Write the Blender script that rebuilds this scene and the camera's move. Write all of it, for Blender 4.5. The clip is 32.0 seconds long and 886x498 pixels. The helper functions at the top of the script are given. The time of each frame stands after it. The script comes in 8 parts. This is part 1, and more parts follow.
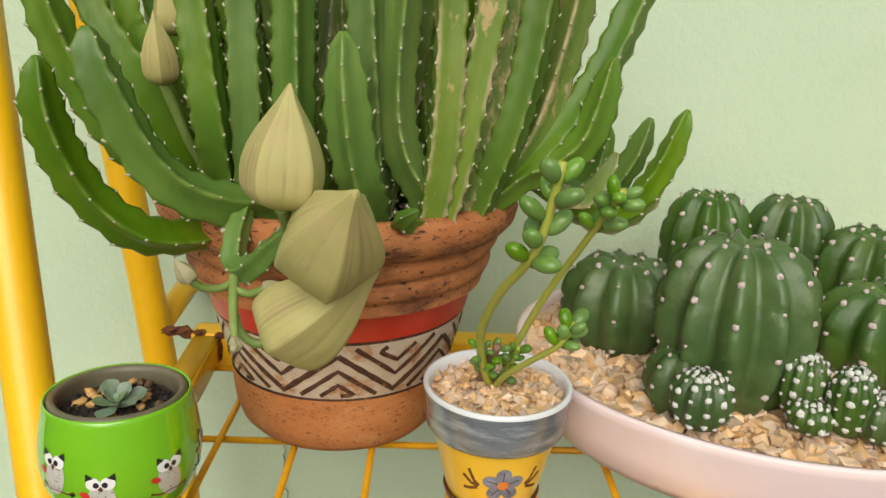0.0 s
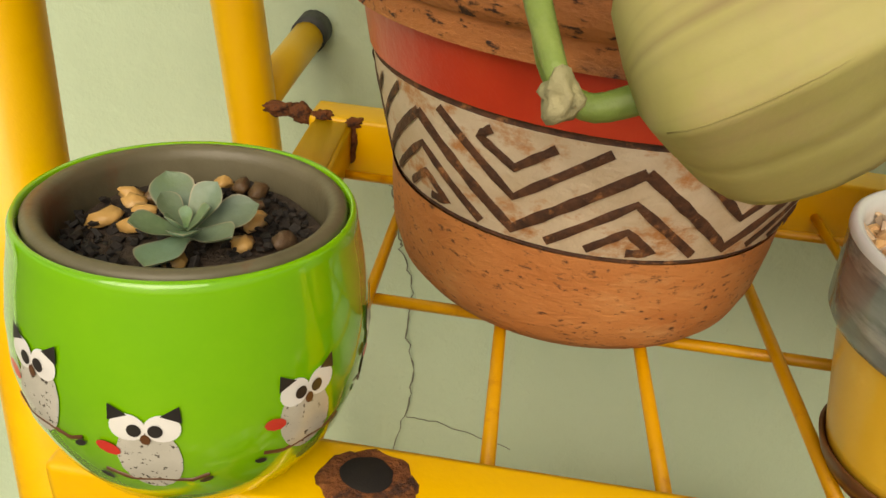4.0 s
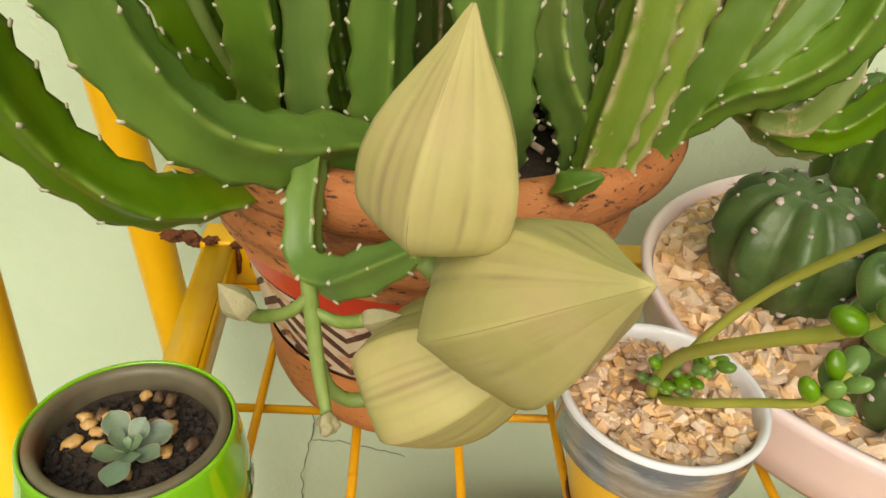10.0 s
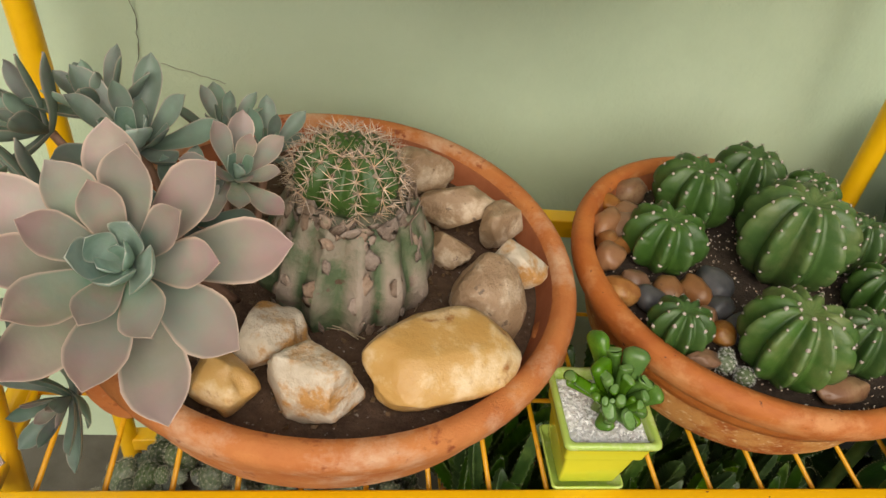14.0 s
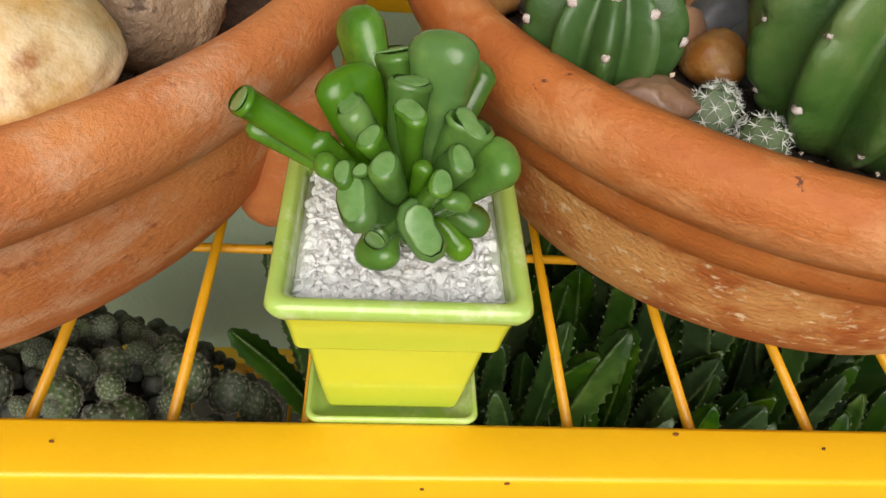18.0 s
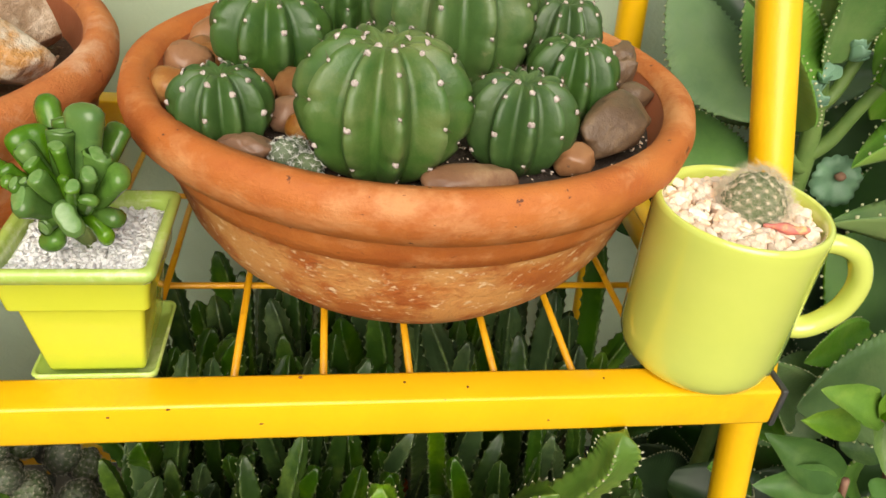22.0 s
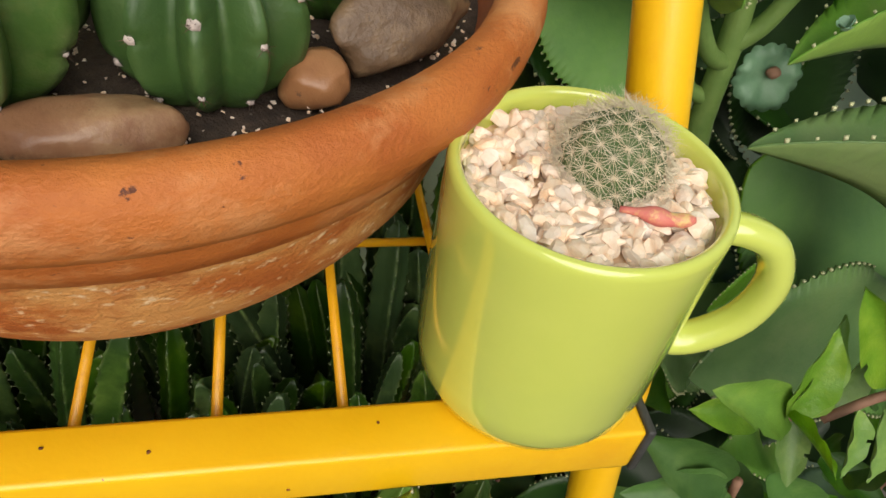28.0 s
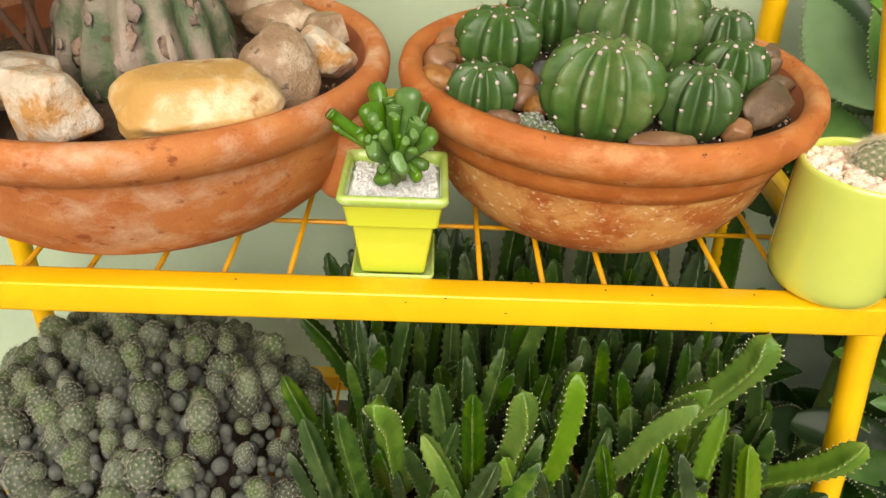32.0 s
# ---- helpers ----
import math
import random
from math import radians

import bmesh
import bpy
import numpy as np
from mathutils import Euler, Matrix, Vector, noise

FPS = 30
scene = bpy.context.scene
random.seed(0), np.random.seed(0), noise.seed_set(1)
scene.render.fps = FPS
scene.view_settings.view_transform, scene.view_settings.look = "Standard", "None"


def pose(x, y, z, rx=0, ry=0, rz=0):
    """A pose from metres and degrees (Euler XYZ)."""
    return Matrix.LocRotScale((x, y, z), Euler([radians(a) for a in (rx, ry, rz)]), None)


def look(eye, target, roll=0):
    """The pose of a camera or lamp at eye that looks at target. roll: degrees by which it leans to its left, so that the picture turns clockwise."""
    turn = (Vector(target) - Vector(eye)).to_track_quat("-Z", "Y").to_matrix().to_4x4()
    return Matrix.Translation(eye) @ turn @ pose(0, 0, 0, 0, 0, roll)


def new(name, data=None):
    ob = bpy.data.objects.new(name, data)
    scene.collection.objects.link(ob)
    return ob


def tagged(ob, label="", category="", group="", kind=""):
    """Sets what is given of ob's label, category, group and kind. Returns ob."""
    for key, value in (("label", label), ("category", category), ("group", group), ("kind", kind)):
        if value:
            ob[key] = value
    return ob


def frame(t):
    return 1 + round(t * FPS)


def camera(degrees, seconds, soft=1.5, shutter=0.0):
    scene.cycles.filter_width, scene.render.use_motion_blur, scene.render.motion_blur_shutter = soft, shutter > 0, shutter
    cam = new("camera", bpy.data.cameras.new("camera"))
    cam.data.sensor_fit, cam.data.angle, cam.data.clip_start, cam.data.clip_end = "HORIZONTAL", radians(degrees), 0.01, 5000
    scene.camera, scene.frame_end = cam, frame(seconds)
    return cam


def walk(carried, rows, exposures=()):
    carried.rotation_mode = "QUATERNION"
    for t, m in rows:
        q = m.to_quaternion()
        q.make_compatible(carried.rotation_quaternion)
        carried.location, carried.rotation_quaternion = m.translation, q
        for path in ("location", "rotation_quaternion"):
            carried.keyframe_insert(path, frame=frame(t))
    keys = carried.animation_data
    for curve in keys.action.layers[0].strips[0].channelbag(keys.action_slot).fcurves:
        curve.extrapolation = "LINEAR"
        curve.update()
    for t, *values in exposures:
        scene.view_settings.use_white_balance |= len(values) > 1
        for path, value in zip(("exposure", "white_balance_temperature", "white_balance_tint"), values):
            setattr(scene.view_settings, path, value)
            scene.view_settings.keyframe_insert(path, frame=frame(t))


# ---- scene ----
EXPOSURES = [(0.0, -0.19, 6100, 10.0), (1.0, -0.22, 6900, 10.0), (2.0, -0.38, 7100, 10.0), (3.0, -0.28, 7200, 10.0), (7.0, -0.19, 7200, 10.0), (9.0, -0.05, 6900, 10.0), (10.0, -0.03, 6700, 10.0), (11.0, 0.04, 6600, 10.0), (11.5, -0.2, 6750, 10.0), (12.0, -0.33, 6900, 10.0), (13.0, -0.49, 7000, 10.0), (13.5, -0.31, 6700, 10.0), (14.5, -0.2, 6300, 10.0), (16.0, 0.02, 5700, 10.0), (17.0, 0.09, 5700, 10.0), (18.0, -0.02, 6000, 10.0), (19.0, 0.18, 5750, 10.0), (20.0, 0.09, 6250, 10.0), (21.0, 0.22, 6200, 10.0), (22.0, 0.22, 6350, 10.0), (23.0, 0.05, 6500, 10.0), (24.0, 0.05, 6400, 10.0), (25.0, -0.2, 6050, 10.0), (26.5, -0.2, 6050, 10.0), (28.0, -0.2, 6150, 10.0), (29.0, -0.16, 6100, 10.0), (30.0, 0.08, 6200, 10.0), (32.0, 0.21, 6500, 10.0)]
cam = camera(61.3, 32.0)
# seconds, metres x y z, degrees of turn x y z
PATH = [
    (0.0, 0.0016, 0.0012, 1.0902, 72.57, -2.30, -0.32),
    (0.5, -0.0294, -0.0120, 1.0809, 71.20, -2.59, 0.40),
    (1.0, -0.0463, 0.0021, 1.0618, 70.06, -2.01, -1.57),
    (1.5, -0.0672, 0.0276, 1.0434, 69.31, -3.17, -5.98),
    (2.0, -0.0627, 0.0909, 1.0375, 67.12, -4.38, 0.20),
    (2.5, -0.0692, 0.1389, 1.0175, 64.10, -4.28, 4.04),
    (3.0, -0.0722, 0.1561, 1.0077, 61.79, -3.84, 5.88),
    (3.5, -0.0734, 0.1667, 0.9970, 60.48, -4.69, 6.56),
    (5.5, -0.0812, 0.1814, 1.0071, 52.86, -6.01, 7.19),
    (6.0, -0.0827, 0.1828, 1.0154, 50.40, -7.12, 6.51),
    (6.5, -0.0884, 0.1871, 1.0168, 47.14, -7.73, 4.51),
    (7.0, -0.0887, 0.1824, 1.0242, 46.53, -7.75, 4.01),
    (7.5, -0.0880, 0.1793, 1.0276, 46.49, -7.81, 3.69),
    (8.0, -0.0751, 0.1748, 1.0431, 49.28, -6.36, 3.18),
    (8.5, -0.0682, 0.1680, 1.0568, 50.89, -6.07, 1.72),
    (9.0, -0.0589, 0.1593, 1.0721, 52.44, -5.50, 0.50),
    (9.5, -0.0552, 0.1520, 1.0870, 54.72, -4.77, -0.49),
    (10.0, -0.0569, 0.1363, 1.0974, 56.74, -4.57, -1.54),
    (10.5, -0.0602, 0.1075, 1.1077, 58.57, -4.62, -3.10),
    (11.0, -0.0631, 0.0752, 1.1085, 59.38, -4.02, -3.92),
    (11.5, -0.0620, 0.0323, 1.1085, 60.37, -3.30, -5.44),
    (12.0, -0.0507, -0.0176, 1.0711, 57.20, -4.64, -6.63),
    (12.5, -0.0441, -0.0503, 1.0355, 53.28, -3.72, -5.93),
    (13.0, -0.0164, -0.0649, 1.0117, 50.83, -5.86, -7.37),
    (13.5, 0.0227, -0.0885, 0.9893, 48.78, -8.09, -5.73),
    (15.5, 0.1705, -0.0898, 0.9177, 49.44, -7.78, -4.43),
    (16.0, 0.2065, -0.0173, 0.8483, 46.33, -8.97, -4.98),
    (16.5, 0.2385, 0.0018, 0.7959, 46.74, -7.91, -1.41),
    (17.0, 0.2512, 0.0159, 0.7605, 48.02, -4.66, 0.97),
    (17.5, 0.2531, 0.0428, 0.7266, 46.41, -4.49, -1.14),
    (18.0, 0.2544, 0.0596, 0.7180, 44.98, -4.92, -2.01),
    (18.5, 0.2543, 0.0688, 0.7101, 45.33, -4.73, -2.29),
    (19.0, 0.2590, 0.0621, 0.7041, 48.58, -4.27, -1.91),
    (19.5, 0.2631, 0.0353, 0.6942, 52.14, -4.80, -0.33),
    (20.0, 0.2616, 0.0108, 0.6977, 54.45, -4.49, -0.09),
    (20.5, 0.2520, -0.0107, 0.7034, 55.15, -5.49, -2.21),
    (21.0, 0.2477, -0.0412, 0.7258, 56.21, -5.41, -4.66),
    (21.5, 0.2784, -0.0621, 0.7440, 56.41, -6.01, -6.20),
    (22.0, 0.3643, -0.0760, 0.7600, 56.39, -5.18, -7.06),
    (22.5, 0.4349, -0.0776, 0.7667, 56.11, -5.83, -6.72),
    (23.0, 0.4633, -0.0715, 0.7639, 55.56, -6.11, -5.45),
    (23.5, 0.4726, -0.0651, 0.7575, 54.76, -8.60, -5.71),
    (24.0, 0.4731, -0.0051, 0.7329, 49.36, -9.26, -8.93),
    (24.5, 0.4751, 0.0537, 0.6964, 44.45, -7.76, -12.23),
    (25.0, 0.4823, 0.0863, 0.6776, 44.21, -7.51, -12.97),
    (25.5, 0.4826, 0.1076, 0.6640, 44.06, -7.96, -14.27),
    (27.5, 0.4659, 0.0585, 0.7167, 45.34, -7.90, -10.67),
    (28.0, 0.4674, 0.0528, 0.7196, 45.39, -8.02, -10.08),
    (28.5, 0.4697, 0.0491, 0.7269, 45.87, -8.01, -9.49),
    (29.0, 0.4653, 0.0427, 0.7326, 46.32, -7.75, -9.14),
    (29.5, 0.4554, 0.0211, 0.7466, 48.14, -8.57, -7.67),
    (30.0, 0.4414, -0.0179, 0.7751, 51.31, -8.97, -4.40),
    (30.5, 0.4239, -0.0814, 0.7919, 52.77, -9.74, -1.39),
    (31.0, 0.3736, -0.1336, 0.7967, 54.03, -5.71, 1.30),
    (31.5, 0.3103, -0.1760, 0.7986, 54.60, -4.98, 1.69),
    (32.0, 0.2812, -0.2112, 0.8019, 56.21, -2.37, -0.09),
]
walk(cam, [(t, pose(x, y, z, rx, ry, rz)) for t, x, y, z, rx, ry, rz in PATH], EXPOSURES)

# ---- light ----
world = bpy.data.worlds.new("sky")
scene.world = world
world.use_nodes = True
wn = world.node_tree.nodes
sky = wn.new("ShaderNodeTexSky")
sky.sky_type = 'NISHITA'
sky.sun_disc = False
SUN_EL, SUN_AZ = 39.0, 186.0
sky.sun_elevation = radians(SUN_EL)
sky.sun_rotation = radians(SUN_AZ)
sky.air_density, sky.dust_density, sky.ozone_density = 1.0, 4.0, 0.6
world.node_tree.links.new(sky.outputs[0], wn["Background"].inputs[0])
wn["Background"].inputs[1].default_value = 0.085
sun = new("sun", bpy.data.lights.new("sun", 'SUN'))
sun.data.energy = 3.0
sun.data.angle = radians(60)
sun.data.color = (1.0, 0.93, 0.80)
a_, e_ = radians(SUN_AZ), radians(SUN_EL)
sun.matrix_world = look((math.sin(a_) * math.cos(e_) * 5, math.cos(a_) * math.cos(e_) * 5, math.sin(e_) * 5), (0, 0, 0))


# ---- materials ----
def material(name, c1, c2, scale=60.0, rough=0.5, bump=0.15, bscale=300.0, spec=0.5, coat=0.0, c3=None, scale3=12.0, lim=(0.52, 0.66),
             rand=0.0, island=False, sss=0.0, stretch=(1, 1, 1), rough2=None, c4=None, scale4=90.0, lim4=(0.66, 0.72), metal=0.0, bdist=0.002, lines=0.0, own=False):
    """Two tones mixed by fine noise, stains of c3 and specks of c4 by coarser noise, fine relief, and a tone of its own for each piece."""
    m = bpy.data.materials.new(name)
    m.use_nodes = True
    t = m.node_tree
    n, lk = t.nodes, t.links.new
    b = n["Principled BSDF"]
    co = n.new("ShaderNodeTexCoord")
    mp = n.new("ShaderNodeMapping")
    mp.inputs["Scale"].default_value = stretch
    lk(co.outputs["Object"], mp.inputs[0])

    if own:
        shift = ramp_to(n, lk, n.new("ShaderNodeObjectInfo").outputs["Random"], 0.0, 40.0)

    def noise_tex(s, detail=5.0, r=0.6):
        x = n.new("ShaderNodeTexNoise")
        x.inputs["Scale"].default_value, x.inputs["Detail"].default_value, x.inputs["Roughness"].default_value = s, detail, r
        lk(mp.outputs[0], x.inputs["Vector"])
        if own:
            x.noise_dimensions = '4D'
            lk(shift, x.inputs["W"])
        return x

    def mix(f, a, c):
        x = n.new("ShaderNodeMix")
        x.data_type = 'RGBA'
        if isinstance(f, float):
            x.inputs[0].default_value = f
        else:
            lk(f, x.inputs[0])
        for s, v in ((6, a), (7, c)):
            if isinstance(v, tuple):
                x.inputs[s].default_value = (*v, 1)
            else:
                lk(v, x.inputs[s])
        return x.outputs[2]

    def ramp(f, lo, hi):
        x = n.new("ShaderNodeMapRange")
        x.inputs[1].default_value, x.inputs[2].default_value = lo, hi
        lk(f, x.inputs[0])
        return x.outputs[0]

    col = mix(ramp(noise_tex(scale).outputs[0], 0.32, 0.68), c1, c2)
    if c3:
        f3 = ramp(noise_tex(scale3, 8.0, 0.68).outputs[0], *lim)
        col = mix(f3, col, c3)
    if c4:
        f4 = ramp(noise_tex(scale4, 6.0, 0.6).outputs[0], *lim4)
        col = mix(f4, col, c4)
    if rand:
        if island:
            src = n.new("ShaderNodeNewGeometry").outputs["Random Per Island"]
        else:
            src = n.new("ShaderNodeObjectInfo").outputs["Random"]
        hs = n.new("ShaderNodeHueSaturation")
        lk(ramp_to(n, lk, src, 1 - rand, 1 + rand), hs.inputs["Value"])
        ml = n.new("ShaderNodeMath")
        ml.operation = 'MULTIPLY'
        ml.inputs[1].default_value = 7.31
        lk(src, ml.inputs[0])
        fr = n.new("ShaderNodeMath")
        fr.operation = 'FRACT'
        lk(ml.outputs[0], fr.inputs[0])
        lk(ramp_to(n, lk, fr.outputs[0], 1 - rand * 0.9, 1 + rand * 0.6), hs.inputs["Saturation"])
        lk(col, hs.inputs["Color"])
        col = hs.outputs[0]
    lk(col, b.inputs["Base Color"])
    b.inputs["Roughness"].default_value = rough
    if rough2 is not None:
        lk(ramp_to(n, lk, noise_tex(scale * 0.5).outputs[0], rough, rough2), b.inputs["Roughness"])
    b.inputs["Specular IOR Level"].default_value = spec
    b.inputs["Metallic"].default_value = metal
    b.inputs["Coat Weight"].default_value = coat
    b.inputs["Coat Roughness"].default_value = 0.06
    if sss:
        b.inputs["Subsurface Weight"].default_value = sss
        b.inputs["Subsurface Radius"].default_value = (0.003, 0.004, 0.001)
        b.inputs["Subsurface Scale"].default_value = 1.0
    if bump:
        bp = n.new("ShaderNodeBump")
        bp.inputs["Strength"].default_value, bp.inputs["Distance"].default_value = bump, bdist
        hgt = noise_tex(bscale, 4.0, 0.65).outputs[0]
        if lines:
            mp2 = n.new("ShaderNodeMapping")
            mp2.inputs["Scale"].default_value = (6, 6, 260)
            lk(co.outputs["Object"], mp2.inputs[0])
            ln = n.new("ShaderNodeTexNoise")
            ln.inputs["Scale"].default_value, ln.inputs["Detail"].default_value = 1.0, 4.0
            lk(mp2.outputs[0], ln.inputs["Vector"])
            ad = n.new("ShaderNodeMath")
            ad.operation = 'MULTIPLY_ADD'
            ad.inputs[1].default_value = lines
            lk(ln.outputs[0], ad.inputs[0])
            lk(hgt, ad.inputs[2])
            hgt = ad.outputs[0]
        lk(hgt, bp.inputs["Height"])
        lk(bp.outputs[0], b.inputs["Normal"])
    return m


def ramp_to(n, lk, src, lo, hi):
    x = n.new("ShaderNodeMapRange")
    x.inputs[3].default_value, x.inputs[4].default_value = lo, hi
    lk(src, x.inputs[0])
    return x.outputs[0]


WALL = material("pale_green_plaster", (0.535, 0.665, 0.455), (0.575, 0.695, 0.49), 6.0, 0.70, 0.60, 150.0, c3=(0.48, 0.60, 0.41), scale3=2.2, lim=(0.5, 0.75),
                c4=(0.36, 0.38, 0.28), scale4=60.0, lim4=(0.775, 0.79), bdist=0.002)
CRACK = material("crack_shadow", (0.16, 0.17, 0.12), (0.22, 0.23, 0.16), 90.0, 0.9)
FLOOR = material("cement_floor", (0.085, 0.075, 0.06), (0.13, 0.115, 0.095), 20.0, 0.85, 0.3, 200.0, c3=(0.06, 0.052, 0.042), scale3=3.0)
YELLOW = material("yellow_enamel", (0.90, 0.50, 0.002), (0.95, 0.55, 0.003), 18.0, 0.36, 0.12, 150.0, coat=0.2, c3=(0.84, 0.42, 0.003), scale3=11.0, lim=(0.55, 0.74),
                  c4=(0.26, 0.08, 0.012), scale4=120.0, lim4=(0.745, 0.76))
# the stand's yellow, darkened to orange so the rods carry their shade
ROD = material("shaded_yellow_wire_paint", (0.70, 0.33, 0.003), (0.78, 0.39, 0.004), 40.0, 0.35, 0.2, 200.0, c3=(0.52, 0.20, 0.006), scale3=60.0, lim=(0.55, 0.7))
DRYPAINT = material("scraped_primer", (0.62, 0.50, 0.26), (0.74, 0.64, 0.42), 300.0, 0.7, 0.3)
RUST = material("rust", (0.16, 0.048, 0.014), (0.30, 0.10, 0.026), 260.0, 0.9, 0.9, 500.0, c3=(0.06, 0.022, 0.012), scale3=160.0, lim=(0.5, 0.6))
DARKHOLE = material("hollow", (0.006, 0.004, 0.003), (0.012, 0.008, 0.006), 90.0, 0.9)
PLUG = material("black_plastic_plug", (0.035, 0.035, 0.032), (0.06, 0.06, 0.055), 120.0, 0.55, 0.3)
TERRA = material("terracotta", (0.40, 0.098, 0.014), (0.55, 0.175, 0.032), 30.0, 0.62, 0.45, 520.0, c3=(0.62, 0.27, 0.095), scale3=26.0, lim=(0.50, 0.66),
                 c4=(0.13, 0.036, 0.012), scale4=165.0, lim4=(0.655, 0.69), lines=0.40, stretch=(1, 1, 1.3))
TERRA_PALE = material("limed_terracotta", (0.47, 0.135, 0.030), (0.60, 0.225, 0.062), 26.0, 0.75, 0.5, 480.0, c3=(0.66, 0.39, 0.23), scale3=17.0, lim=(0.49, 0.64),
                      c4=(0.30, 0.072, 0.018), scale4=75.0, lim4=(0.60, 0.69), stretch=(1, 1, 1.4), lines=0.25)
TERRA_CHALK = material("chalky_terracotta", (0.37, 0.092, 0.012), (0.51, 0.17, 0.030), 42.0, 0.72, 0.7, 420.0, c3=(0.60, 0.29, 0.085), scale3=20.0, lim=(0.46, 0.57),
                       c4=(0.78, 0.56, 0.33), scale4=190.0, lim4=(0.575, 0.68), stretch=(1, 1, 1.25), lines=0.5)
# darker, redder clay for the bowls' inner walls
TERRA_INSIDE = material("inner_terracotta", (0.34, 0.10, 0.035), (0.42, 0.135, 0.05), 60.0, 0.8, 0.4, 260.0, c3=(0.22, 0.07, 0.03), scale3=15.0)
TERRA_POT = material("painted_pot_clay", (0.47, 0.165, 0.042), (0.56, 0.225, 0.068), 40.0, 0.7, 0.4, 260.0, c3=(0.61, 0.31, 0.12), scale3=18.0, lim=(0.55, 0.7),
                     c4=(0.12, 0.045, 0.018), scale4=330.0, lim4=(0.575, 0.68), stretch=(1, 1, 2.0))
TERRA_STAIN = material("weathered_pot_collar", (0.42, 0.145, 0.04), (0.54, 0.215, 0.066), 40.0, 0.75, 0.6, 240.0, c3=(0.15, 0.055, 0.022), scale3=24.0, lim=(0.50, 0.66),
                       c4=(0.045, 0.018, 0.010), scale4=240.0, lim4=(0.57, 0.66), stretch=(1, 1, 2.2))
POT_RED = material("pot_red_paint", (0.50, 0.035, 0.015), (0.60, 0.05, 0.02), 50.0, 0.38, 0.2, 220.0, coat=0.15, c4=(0.55, 0.22, 0.09), scale4=130.0, lim4=(0.72, 0.75))
POT_CREAM = material("pot_cream_paint", (0.55, 0.43, 0.29), (0.67, 0.56, 0.42), 60.0, 0.62, 0.4, 300.0, c3=(0.47, 0.21, 0.075), scale3=55.0, lim=(0.53, 0.63), stretch=(1, 1, 1.3))
POT_GROOVE = material("pot_dark_groove", (0.035, 0.014, 0.007), (0.12, 0.045, 0.018), 240.0, 0.75, 0.5, 400.0, c3=(0.36, 0.15, 0.05), scale3=150.0, lim=(0.56, 0.68))
GREENGLAZE = material("green_glaze", (0.17, 0.48, 0.004), (0.21, 0.53, 0.006), 20.0, 0.10, 0.02, 60.0, coat=1.0, c3=(0.25, 0.57, 0.01), scale3=16.0, lim=(0.45, 0.8))
OLIVE_LINER = material("olive_liner", (0.12, 0.105, 0.060), (0.16, 0.14, 0.085), 70.0, 0.42, 0.15, 200.0, c3=(0.17, 0.08, 0.04), scale3=30.0)
LIMEGLAZE = material("lime_glaze", (0.60, 0.67, 0.115), (0.64, 0.70, 0.135), 14.0, 0.12, 0.015, 50.0, coat=1.0, c3=(0.55, 0.64, 0.12), scale3=12.0, lim=(0.4, 0.8))
LIMEGLAZE2 = material("yellow_lime_glaze", (0.62, 0.66, 0.035), (0.67, 0.70, 0.05), 14.0, 0.14, 0.03, 60.0, coat=0.4, c3=(0.50, 0.62, 0.05), scale3=9.0, lim=(0.5, 0.8))
LIMERIM = material("thin_glaze_rim", (0.46, 0.62, 0.13), (0.40, 0.56, 0.10), 60.0, 0.12, 0.05, 90.0, coat=0.4, c3=(0.62, 0.72, 0.30), scale3=60.0)
POTYELLOW = material("pot_yellow_glaze", (0.78, 0.47, 0.03), (0.84, 0.55, 0.05), 25.0, 0.28, 0.08, 120.0, coat=0.2, c3=(0.86, 0.62, 0.12), scale3=20.0)
POTGREY = material("pot_grey_brushwork", (0.10, 0.12, 0.13), (0.24, 0.27, 0.29), 30.0, 0.2, 0.06, 120.0, coat=0.4, stretch=(1, 1, 5), c3=(0.36, 0.39, 0.41), scale3=26.0)
POTWHITE = material("white_glaze", (0.72, 0.74, 0.74), (0.80, 0.81, 0.80), 40.0, 0.2, 0.05, 120.0, coat=0.3)
PINK = material("pink_plastic", (0.83, 0.66, 0.64), (0.87, 0.72, 0.69), 20.0, 0.32, 0.06, 150.0, c3=(0.89, 0.79, 0.78), scale3=8.0, sss=0.1)
WHITEPAINT = material("white_print", (0.80, 0.79, 0.74), (0.86, 0.85, 0.80), 90.0, 0.25, 0.0, coat=0.4)
OWLGREY = material("print_stone_grey", (0.52, 0.50, 0.42), (0.60, 0.58, 0.49), 200.0, 0.25, 0.0, coat=0.4, c4=(0.10, 0.09, 0.07), scale4=800.0, lim4=(0.60, 0.63))
BLACKPRINT = material("black_print", (0.015, 0.013, 0.012), (0.03, 0.026, 0.022), 90.0, 0.3, 0.0, coat=0.4)
REDPRINT = material("red_print", (0.62, 0.03, 0.02), (0.7, 0.05, 0.03), 90.0, 0.3, 0.0, coat=0.4)
BROWNPRINT = material("brown_brushwork", (0.09, 0.035, 0.012), (0.15, 0.06, 0.018), 120.0, 0.35, 0.0, coat=0.2)
BLUEPRINT = material("slate_blue_petal_paint", (0.10, 0.12, 0.19), (0.24, 0.27, 0.36), 160.0, 0.3, 0.0, coat=0.2)
ORANGEPRINT = material("orange_dot_paint", (0.60, 0.17, 0.03), (0.66, 0.24, 0.05), 160.0, 0.4, 0.0)
